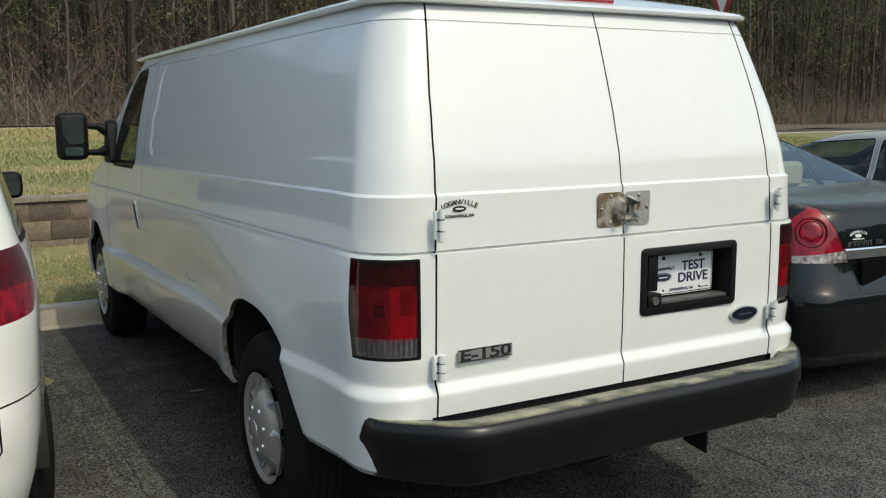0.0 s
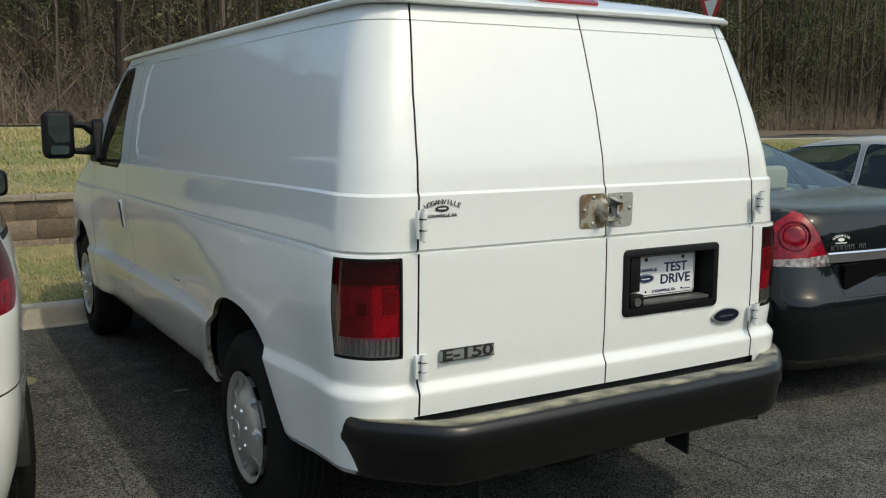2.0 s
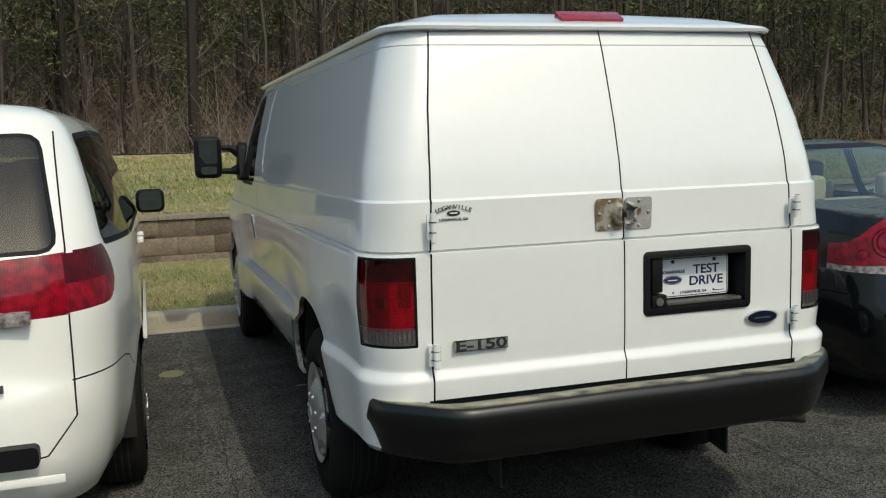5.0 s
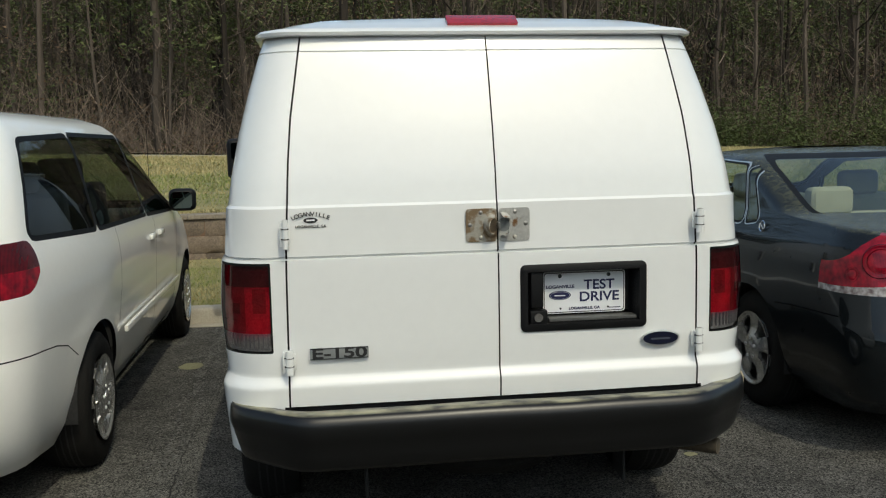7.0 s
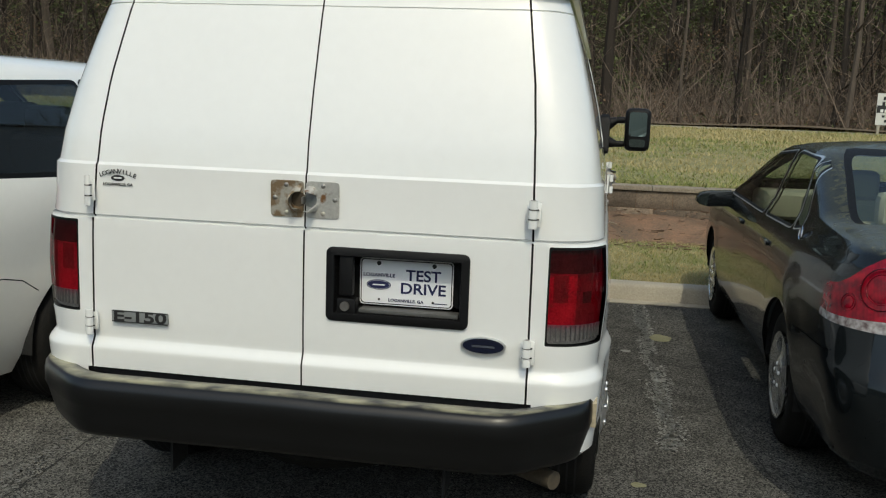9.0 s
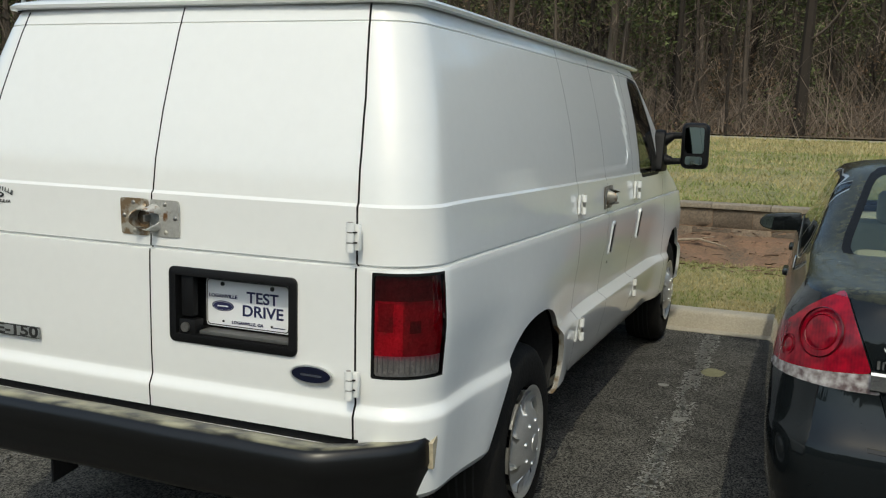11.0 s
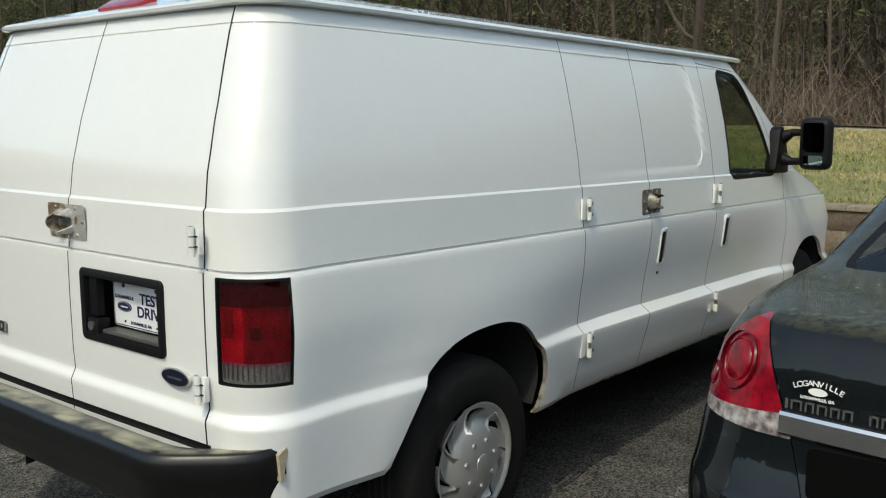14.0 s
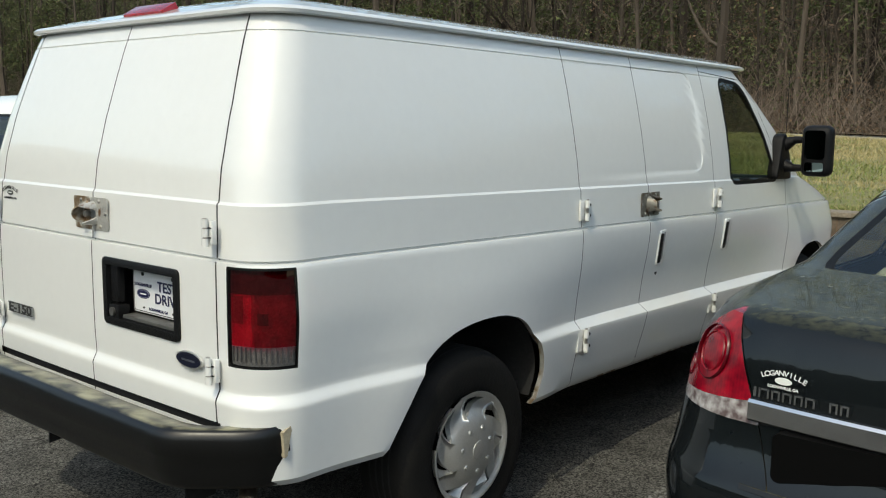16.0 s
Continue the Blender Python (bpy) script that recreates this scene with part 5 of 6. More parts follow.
# ---- the parked cars ----
def dusty(name, base, dust, amount, rough=0.25):
    """Clear-coated paint with pollen and water marks on the faces that look up."""
    m = mat(name, base, rough, coat=0.65, spec=0.10, vary=0.3, scale=3, fine=30)
    nt = m.node_tree
    N = lambda k: nt.nodes.new("ShaderNode" + k)
    b = nt.nodes["Principled BSDF"]
    src = b.inputs["Base Color"].links[0].from_socket
    co, sep, noi, mr, mul, mix, rmix = N("TexCoord"), N("SeparateXYZ"), N("TexNoise"), N("MapRange"), N("Math"), N("Mix"), N("MapRange")
    nt.links.new(co.outputs["Normal"], sep.inputs[0])
    nt.links.new(co.outputs["Object"], noi.inputs["Vector"])
    noi.inputs["Scale"].default_value, noi.inputs["Detail"].default_value = 34, 9
    mr.inputs["From Min"].default_value, mr.inputs["From Max"].default_value = 0.75, 1.0
    mr.inputs["To Max"].default_value = amount
    nt.links.new(sep.outputs["Z"], mr.inputs["Value"])
    mul.operation = "MULTIPLY"
    nt.links.new(mr.outputs[0], mul.inputs[0])
    rmix.inputs["From Min"].default_value, rmix.inputs["From Max"].default_value = 0.36, 0.64
    rmix.inputs["To Min"].default_value = 0.25
    nt.links.new(noi.outputs["Fac"], rmix.inputs["Value"])
    nt.links.new(rmix.outputs[0], mul.inputs[1])
    mix.data_type = "RGBA"
    mix.inputs["B"].default_value = (*dust, 1)
    nt.links.new(mul.outputs[0], mix.inputs["Factor"])
    nt.links.new(src, mix.inputs["A"])
    nt.links.new(mix.outputs["Result"], b.inputs["Base Color"])
    dull = N("MapRange")
    dull.inputs["To Min"].default_value, dull.inputs["To Max"].default_value = 0.65, 0.02
    nt.links.new(mr.outputs[0], dull.inputs["Value"])
    nt.links.new(dull.outputs[0], b.inputs["Coat Weight"])
    return m


STEP_DUST = dusty("dusty_black_step", (0.010, 0.010, 0.010), (0.085, 0.08, 0.045), 0.9, 0.5)


def car_shell(parent, skin_bm, paint, windows, seams_side, arches, extra_cut=None, inner=None, glass_side=None, trim=None):
    for s, ok in SIDES:
        for outline in windows:
            panes(skin_bm, outline, (1, 2), ok, parent, "side_window", glass_side if outline is not windows[-1] or trim else TINT_GREEN, 0.012 if trim else 0.024, "", trim)
        for y, z, r in arches:
            bmesh.ops.delete(skin_bm, geom=inside(skin_bm, arch_outline(y, z, r, 0.0), (1, 2), ok), context="FACES")
    if extra_cut:
        extra_cut(skin_bm)
    part("inner_shell", shrunk(skin_bm, 0.02), inner or UNDER, parent)
    for s, ok in SIDES:
        for line in seams_side:
            seam(skin_bm, line, (1, 2), ok, 0.006)


def pieces(parent, skin_bm, paint, namer):
    for piece in islands(skin_bm):
        if len(piece.faces) < 5:
            piece.free()
            continue
        c = sum((v.co for v in piece.verts), Vector()) / len(piece.verts)
        part(namer(c), piece, paint, parent, angle=40)


def tail_strip(half, section, y0, crown=0.045, span=0.626):
    """A bar that follows the bowed tail of a car: a section of (y, z) drawn across it."""
    bm, rows = bmesh.new(), []
    for k in range(-16, 17):
        x = half * k / 16
        rows.append([bm.verts.new((x, y0 + crown * (x / span) ** 2 + y, z)) for y, z in section])
    for a, b in zip(rows, rows[1:]):
        for j in range(len(section) - 1):
            bm.faces.new((a[j], b[j], b[j + 1], a[j + 1]))
    bm.faces.new(rows[0])
    bm.faces.new(rows[-1][::-1])
    bmesh.ops.recalc_face_normals(bm, faces=bm.faces)
    return bm


def seats(parent, rows, cloth):
    for x, y, z, w in rows:
        s = part("seat", box(w, 0.5, 0.18, (x, y + 0.12, z), 0.05, 3), cloth, parent)
        part("backrest", box(w, 0.15, 0.58, (x, y - 0.14, z + 0.34), 0.06, 3, m=Matrix.Rotation(radians(10), 4, "X")), cloth, s)
        for dx in ((0,) if w < 0.7 else (-0.36, 0.36)):
            part("headrest", box(0.27, 0.12, 0.17, (x + dx, y - 0.22, z + 0.70), 0.05, 3), cloth, s)


def sedan(name, label, at, paint, cloth, tint, lamps=True, yaw=0.0):
    """A four-door saloon, 5.09 m long; its own origin is on the ground under the middle of its tail."""
    car = thing(name, label, "car", pose(*at, 0, 0, yaw))
    keys = [(0.20, 0.80, 0.16, 5.02, 0.25, 0.35), (0.30, 0.89, 0.03, 5.08, 0.23, 0.40), (0.45, 0.925, -0.005, 5.09, 0.24, 0.42), (0.58, 0.934, -0.006, 5.08, 0.24, 0.42), (0.63, 0.934, 0.006, 5.06, 0.25, 0.42),
            (0.66, 0.933, 0.026, 5.02, 0.26, 0.42), (0.72, 0.931, 0.050, 4.96, 0.27, 0.42), (0.80, 0.927, 0.064, 4.90, 0.29, 0.42), (0.90, 0.912, 0.075, 4.55, 0.30, 0.45), (0.97, 0.892, 0.085, 4.24, 0.30, 0.45), (1.01, 0.872, 0.095, 4.06, 0.30, 0.40), (1.04, 0.852, 0.105, 3.97, 0.30, 0.36), (1.07, 0.836, 0.13, 3.90, 0.29, 0.35),
            (1.09, 0.824, 0.24, 3.85, 0.27, 0.34), (1.105, 0.815, 0.60, 3.80, 0.25, 0.32), (1.12, 0.808, 0.84, 3.74, 0.22, 0.30), (1.20, 0.778, 1.06, 3.52, 0.20, 0.28), (1.30, 0.740, 1.33, 3.22, 0.19, 0.26), (1.37, 0.708, 1.53, 2.98, 0.18, 0.25), (1.40, 0.680, 1.63, 2.86, 0.17, 0.24),
            (1.425, 0.60, 1.75, 2.70, 0.16, 0.22), (1.447, 0.46, 1.92, 2.45, 0.14, 0.18), (1.458, 0.22, 2.05, 2.20, 0.05, 0.05)]
    lv = [0.20, 0.25, 0.30, 0.37, 0.45, 0.52, 0.58, 0.61, 0.63, 0.645, 0.66, 0.70, 0.75, 0.80, 0.85, 0.90, 0.94, 0.97, 0.99, 1.01, 1.025, 1.04, 1.055, 1.07, 1.09, 1.105, 1.12, 1.16, 1.20, 1.25, 1.30, 1.34, 1.37, 1.385, 1.40, 1.425, 1.447, 1.458]
    hr, hf, hz = 1.17, 3.977, 0.335
    body = hull(keys, lv, crown=(0.045, 0.16), bow=0.05, arches=((hr, hz, 0.39), (hf, hz, 0.39)), flare=0.008, ns=52)
    tail = lambda f: f.normal.y < -0.12 and f.calc_center_median().y < 2.0
    nose = lambda f: f.normal.y > 0.12 and f.calc_center_median().y > 2.4
    windows = [softened([(2.20, 1.030), (3.52, 1.030), (3.28, 1.180), (2.90, 1.318), (2.22, 1.372)], 0.03), softened([(1.42, 1.040), (2.12, 1.030), (2.14, 1.374), (1.66, 1.360)], 0.04), softened([(1.26, 1.060), (1.37, 1.042), (1.60, 1.350), (1.55, 1.345)], 0.02)]
    made = {}

    def ends(bm):
        panes(bm, softened([(-0.68, 1.118), (0.68, 1.118), (0.56, 1.392), (-0.56, 1.392)], 0.05), (0, 2), lambda f: tail(f) and f.calc_center_median().y > 0.5, car, "rear_window", TINT_GREEN, 0.03)
        panes(bm, softened([(-0.68, 1.13), (0.68, 1.13), (0.50, 1.40), (-0.50, 1.40)], 0.06), (0, 2), nose, car, "windscreen", TINT_GREEN, 0.02)
        for s in (1, -1):
            low = [(s * 0.575, 0.795), (s * 0.96, 0.795), (s * 0.96, 0.818), (s * 0.60, 0.856)]
            up = [(s * 0.602, 0.856), (s * 0.96, 0.818), (s * 0.96, 0.832), (s * 0.90, 0.915), (s * 0.80, 1.02), (s * 0.735, 1.066), (s * 0.69, 1.085)]
            ok = lambda f: f.calc_center_median().y < 0.50 and f.calc_center_median().x * s > 0.3
            made[s] = (taken(bm, inside(bm, softened(low[::s], 0.01), (0, 2), ok)), taken(bm, inside(bm, softened(up[::s], 0.018), (0, 2), ok)))

    car_shell(car, body, paint, windows, [[(1.50, 0.55), (1.56, 0.75), (1.68, 1.00), (1.66, 1.10)], [(2.47, 0.24), (2.48, 1.10)], [(3.52, 0.24), (3.62, 0.8), (3.62, 1.06)], [(0.86, 0.655), (0.70, 0.668), (0.50, 0.676), (0.30, 0.682)]],
              [(hr, hz, 0.375), (hf, hz, 0.375)], ends, None, tint, NUT)
    seam(body, [(-0.680, 1.066), (-0.598, 0.86), (-0.52, 0.635), (0.52, 0.635), (0.598, 0.86), (0.680, 1.066)], (0, 2), lambda f: tail(f) and f.calc_center_median().y < 0.5, 0.0035)
    pieces(car, body, paint, lambda c: "boot_lid" if c.y < 0.5 and abs(c.x) < 0.2 and c.z > 0.7 and abs(c.z - 0.85) < 0.2 else ("door" if abs(c.x) > 0.7 and 1.4 < c.y < 3.6 else "body_panel"))
    for s in (1, -1):
        low, up = made[s]
        spots = []
        for dx, z, r in ((0.745, 0.945, 0.078), (0.862, 0.890, 0.034)):
            f = min(up.faces, key=lambda f: (f.calc_center_median().x - s * dx) ** 2 + (f.calc_center_median().z - z) ** 2)
            spots.append((f.calc_center_median() - f.normal * 0.002, f.normal.copy(), r))
        lamp = lamp_unit(car, up, LAMP_BRIGHT, "tail_lamp", "large red wraparound tail lamp with a clear lower strip")
        part("reversing_lens", low, LAMP_CLEAR, lamp)
        for c, n, r in spots if lamps else ():
            turn = n.to_track_quat("X", "Z").to_matrix().to_4x4()
            at = Matrix.Translation(c) @ turn
            part("lamp_ring", lathe([(r, 0.0), (r * 1.02, 0.005), (r * 1.06, 0.0), (r * 1.02, -0.008)], 32, close=True, m=at), LAMP_MID, lamp)
            part("lamp_bowl", lathe([(r * 0.72, 0.0005), (r * 0.66, 0.0035), (r * 0.35, 0.0055), (0.0, 0.0062)], 28, m=at), LAMP_BRIGHT, lamp)
            part("lamp_ring", lathe([(r * 0.70, 0.0), (r * 0.74, 0.004), (r * 0.78, 0.0), (r * 0.74, -0.004)], 28, close=True, m=at), LAMP_RED, lamp)
        for y in (hr, hf):
            arch_liner(car, arch_outline(y, hz, 0.375), s, 0.918, 0.55, None, 0.27)
            tyre_wheel(car, s, (s * 0.89, y, hz), 0.335, 0.205, 0.215, (5, 0.085, 0.188, 0.40, 0.58, 0.0, 5, 0.056, 0.012, 0.0), ALLOY)
        shape = [(0.88, 0.925), (1.05, 0.915), (1.11, 0.930), (1.135, 0.955), (1.13, 0.985), (1.10, 1.012), (1.03, 1.028), (0.88, 1.035)]
        m = part("wing_mirror", slab([(s * x, z) for x, z in shape][::s], 1, 3.37, 3.47, 0.014), paint, car)
        part("mirror_glass", slab(grown([(s * x, z) for x, z in shape[1:-1]][::s], -0.010), 1, 3.364, 3.369), MIRROR, m)
        for y in (1.78, 2.72):
            part("door_handle", box(0.025, 0.17, 0.028, (s * 0.915, y, 0.905), 0.009), paint, car)
    # rear furniture
    part("chrome_strip", tail_strip(0.606, [(0.030, 0.806), (-0.006, 0.806), (-0.012, 0.812), (-0.012, 0.858), (-0.006, 0.866), (0.030, 0.868)], 0.065), CHROME, car, "bright chrome strip across the boot lid")
    # flat slab without a hollow; its black colour stands for the recess's shade
    part("plate_well", slab(rounded(-0.52, 0.668, 0.52, 0.802, 0.02), 1, 0.056, 0.09), mat("well_shade_black", (0.003, 0.003, 0.003), 0.7, spec=0.05), car)
    pl = part("plate", slab(rounded(-0.152, 0.675, 0.152, 0.815, 0.01), 1, 0.045, 0.05), PLATE_WHITE, car, "white dealer plate")
    part("plate_bar", slab(rounded(-0.10, 0.72, 0.11, 0.75, 0.003), 1, 0.044, 0.046), NAVY, pl)
    part("plate_bar", slab(rounded(-0.02, 0.765, 0.10, 0.79, 0.003), 1, 0.044, 0.046), NAVY, pl)
    part("boot_emblem", slab([(-0.05, 0.955), (-0.015, 0.955), (-0.012, 0.945), (0.012, 0.945), (0.015, 0.955), (0.05, 0.955), (0.042, 0.985), (0.014, 0.985), (0.011, 0.995), (-0.011, 0.995), (-0.014, 0.985), (-0.042, 0.985)], 1, 0.058, 0.085), mat("gold_emblem", (0.6, 0.45, 0.18), 0.25, metal=1.0), car)
    part("bumper_step", tail_strip(0.60, [(0.06, 0.622), (-0.006, 0.622), (-0.010, 0.630), (-0.004, 0.642), (0.06, 0.648)], 0.012), STEP_DUST, car)
    part("floor_pan", box(1.45, 3.9, 0.05, (0, 2.5, 0.24)), UNDER, car)
    part("parcel_shelf", box(1.3, 0.5, 0.04, (0, 1.0, 1.02)), cloth, car)
    seats(car, ((0, 1.55, 0.45, 1.30), (-0.38, 2.45, 0.50, 0.52), (0.38, 2.45, 0.50, 0.52)), cloth)
    part("dashboard", box(1.4, 0.4, 0.2, (0, 3.55, 0.95), 0.06, 3), cloth, car)
    part("headlining", slab([(-0.55, 1.7), (0.55, 1.7), (0.55, 2.7), (-0.55, 2.7)], 2, 1.385, 1.395), cloth, car)
    return car


POLLEN_BLACK = dusty("pollen_dusted_black_paint", (0.007, 0.009, 0.010), (0.090, 0.088, 0.044), 0.80)
sedan("sedan_car", "black four-door saloon dusted with pollen, red wraparound tail lamps", (2.73, 0.62, 0), POLLEN_BLACK, BEIGE, TINT_GREEN)
sedan("sedan_car", "pale silver beige four-door saloon beyond the black one", (5.55, 0.30, -0.04), dusty("dusty_silver_paint", (0.42, 0.40, 0.36), (0.35, 0.33, 0.2), 0.3), GREY_CLOTH, TINT_DARK, False)
# small marks on the black car's tail
dec = thing("dealer_decal", "small white dealer decal on the black boot lid", "decal", pose(2.216, 0.718, 0.928, -4, 0, -5) @ Matrix.Diagonal((0.84, 1, 0.84, 1)))
arched_words("LOGANVILLE", 0.0235, 0.165, dec, P(0, 0.028, -0.003), WHITE_INK)
part("badge", slab(oval(0, 0.004, 0.028, 0.0115), 1, -0.003, -0.002), WHITE_INK, dec)
lettering("LOGANVILLE, GA", 0.0115, dec, P(0, -0.017, -0.003), WHITE_INK, width=0.100, bold=0.0005)
name_badge = thing("model_badge", "row of raised chrome bars, a model badge on the boot lid", "badge", pose(2.236, 0.712, 0.891, -3, 0, -5))
xs = -0.098
for w in (0.008, 0.030, 0.024, 0.026, 0.024, 0.026, None, 0.022, 0.022):
    if w is None:
        xs += 0.030
        continue
    if w < 0.01:
        part("bar", box(w, 0.004, 0.026, (xs + w / 2, -0.004, 0)), CHROME, name_badge)
    else:
        for dx in (0.003, w - 0.003):
            part("bar", box(0.005, 0.004, 0.026, (xs + dx, -0.004, 0)), CHROME, name_badge)
        part("bar", box(w, 0.004, 0.005, (xs + w / 2, -0.004, 0.0105)), CHROME, name_badge)
    xs += w + 0.006
side_badge = thing("side_badge", "small round chrome emblem on the rear pillar", "badge", pose(1.868, 1.765, 1.035, 0, 8, 0))
part("ring", lathe([(0.030, 0.0), (0.034, -0.004), (0.030, -0.008), (0.026, -0.004)], 24, close=True), CHROME, side_badge)
part("bar", box(0.006, 0.05, 0.008, (-0.004, 0, 0), m=Matrix.Rotation(radians(35), 4, "X")), CHROME, side_badge)


def minivan():
    car = thing("minivan", "pearl white minivan with dark tinted windows and red tail lamps", "minivan", pose(-2.65, 0.40, 0))
    keys = [(0.22, 0.84, 0.20, 4.98, 0.28, 0.40), (0.32, 0.90, 0.06, 5.04, 0.32, 0.45), (0.45, 0.94, 0.0, 5.08, 0.34, 0.45), (0.60, 0.962, 0.0, 5.06, 0.34, 0.45), (0.70, 0.968, 0.015, 5.02, 0.34, 0.45), (0.74, 0.968, 0.035, 5.0, 0.33, 0.45), (0.80, 0.972, 0.05, 4.94, 0.32, 0.45),
            (0.95, 0.978, 0.07, 4.70, 0.30, 0.45), (1.05, 0.970, 0.085, 4.42, 0.28, 0.45), (1.12, 0.955, 0.10, 4.20, 0.26, 0.42), (1.18, 0.935, 0.125, 3.98, 0.24, 0.40), (1.25, 0.915, 0.17, 3.80, 0.22, 0.38), (1.40, 0.872, 0.27, 3.50, 0.20, 0.34), (1.55, 0.822, 0.375, 3.20, 0.19, 0.30), (1.63, 0.785, 0.43, 3.02, 0.19, 0.28),
            (1.68, 0.745, 0.46, 2.86, 0.19, 0.26), (1.72, 0.66, 0.54, 2.64, 0.18, 0.24), (1.745, 0.48, 0.75, 2.30, 0.16, 0.2), (1.755, 0.2, 1.0, 1.9, 0.08, 0.08)]
    lv = [0.22, 0.27, 0.32, 0.38, 0.45, 0.52, 0.60, 0.66, 0.70, 0.72, 0.74, 0.77, 0.80, 0.85, 0.90, 0.95, 1.0, 1.05, 1.09, 1.12, 1.15, 1.18, 1.21, 1.25, 1.30, 1.35, 1.40, 1.45, 1.50, 1.55, 1.59, 1.63, 1.655, 1.68, 1.70, 1.72, 1.735, 1.745, 1.755]
    hr, hf, hz = 1.13, 4.16, 0.33
    body = hull(keys, lv, crown=(0.05, 0.20), bow=0.05, arches=((hr, hz, 0.39), (hf, hz, 0.39)), flare=0.010, ns=52, taper=0.13)
    tail = lambda f: f.normal.y < -0.12 and f.calc_center_median().y < 1.2
    nose = lambda f: f.normal.y > 0.12 and f.calc_center_median().y > 2.0
    windows = [softened([(0.48, 1.200), (1.28, 1.162), (1.40, 1.608), (0.71, 1.588)], 0.04), softened([(1.325, 1.160), (2.54, 1.132), (2.54, 1.600), (1.445, 1.612)], 0.02), softened([(2.59, 1.128), (3.54, 1.091), (3.34, 1.25), (3.04, 1.475), (2.86, 1.560), (2.59, 1.592)], 0.02)]
    made = {}

    def ends(bm):
        panes(bm, softened([(-0.70, 1.20), (0.70, 1.20), (0.645, 1.60), (-0.645, 1.60)], 0.05), (0, 2), tail, car, "rear_window", TINT_DARK, 0.015)
        panes(bm, softened([(-0.74, 1.13), (0.74, 1.13), (0.60, 1.60), (-0.60, 1.60)], 0.06), (0, 2), nose, car, "windscreen", TINT_GREEN, 0.02)
        for s in (1, -1):
            ok = lambda f: f.calc_center_median().x * s > 0.3 and (f.calc_center_median().y < 0.56)
            side_ok = SIDES[0 if s > 0 else 1][1]
            made[s] = taken(bm, inside(bm, softened([(0.0, 0.965), (0.38, 0.975), (0.485, 1.06), (0.465, 1.19), (0.0, 1.185)], 0.05), (1, 2), lambda f: f.calc_center_median().x * s > 0.738 and f.calc_center_median().y < 0.6))
            made[s, 2] = taken(bm, inside(bm, [(s * 0.30, 0.965), (s * 0.732, 0.965), (s * 0.732, 1.185), (s * 0.30, 1.165)][::s], (0, 2), lambda f: tail(f) and f.calc_center_median().y < 0.4))

    car_shell(car, body, PEARL, windows, [[(1.56, 0.62), (1.64, 0.80), (1.64, 1.16)], [(2.72, 0.30), (2.76, 1.12)], [(3.62, 0.30), (3.70, 1.08)], [(0.80, 0.62), (0.70, 0.685), (0.58, 0.712), (0.44, 0.722), (0.30, 0.725), (0.16, 0.728)]],
              [(hr, hz, 0.385), (hf, hz, 0.38)], ends, None, TINT_DARK)
    seam(body, [(-0.70, 1.62), (-0.735, 1.2), (-0.74, 0.60), (-0.64, 0.48), (0.64, 0.48), (0.74, 0.60), (0.735, 1.2), (0.70, 1.62)], (0, 2), tail, 0.006)
    pieces(car, body, PEARL, lambda c: "tailgate" if c.y < 0.4 and abs(c.x) < 0.2 else ("door" if abs(c.x) > 0.7 and 1.5 < c.y < 3.7 else "body_panel"))
    for s in (1, -1):
        low = taken(made[s], inside(made[s], [(-2, 0.5), (3, 0.5), (3, 1.075), (-2, 1.075)], (1, 2), lambda f: True))
        lamp = lamp_unit(car, made[s], LAMP_MID, "tail_lamp", "red wraparound tail lamp")
        part("lower_lens", low, LAMP_BRIGHT, lamp)
        part("inner_lens", made[s, 2], LAMP_BRIGHT, lamp)
        part("reversing_lens", slab(rounded(s * 0.52 - 0.10, 0.955, s * 0.52 + 0.10, 1.0, 0.006), 1, 0.070, 0.105), LAMP_CLEAR, lamp)
        for y in (hr, hf):
            arch_liner(car, arch_outline(y, hz, 0.383), s, 0.940, 0.55, None, 0.30)
            tyre_wheel(car, s, (s * 0.945, y, hz), 0.335, 0.205, 0.215, (8, 0.110, 0.184, 0.26, 0.46, 0.10, 5, 0.056, 0.014, 0.35), ALLOY)
        m = part("wing_mirror", box(0.195, 0.12, 0.165, (s * 1.056, 3.50, 1.150), 0.055, 4), PLASTIC, car)
        part("mirror_glass", slab(rounded(-0.075, -0.06, 0.075, 0.06, 0.03), 1, 0, 0.003), MIRROR, m).matrix_basis = Matrix.Translation((s * 1.056, 3.436, 1.150))
        for y in (2.60, 2.92):
            part("door_handle", box(0.03, 0.15, 0.035, (s * 0.985, y, 0.975), 0.012), PEARL, car)
        part("side_moulding", box(0.022, 1.95, 0.035, (s * 0.978, 2.62, 0.565), 0.008), PEARL, car)
        part("bumper_crease", box(0.5, 0.02, 0.03, (s * 0.45, 0.012, 0.42), 0.008), PEARL, car)
    part("bumper_step", slab(rounded(-0.62, 0.47, 0.62, 0.545, 0.02), 1, -0.004, 0.05), PLASTIC, car)
    xs = 0.18
    for w in (0.035, 0.01, 0.035, 0.035, 0.035, 0.045, None, 0.03, 0.03):
        if w is None:
            xs += 0.03
            continue
        part("badge_bar", box(w, 0.006, 0.03, (xs + w / 2, 0.052, 0.745), 0.002), CHROME, car)
        xs += w + 0.008
    part("exhaust_pipe", rod((0.62, 0.35, 0.24), (0.62, 0.08, 0.235), 0.028, seg=16), STEEL, car)
    part("antenna", rod((0.78, 3.75, 1.10), (0.80, 3.65, 1.78), 0.003, 0.0015, 6), PLASTIC, car)
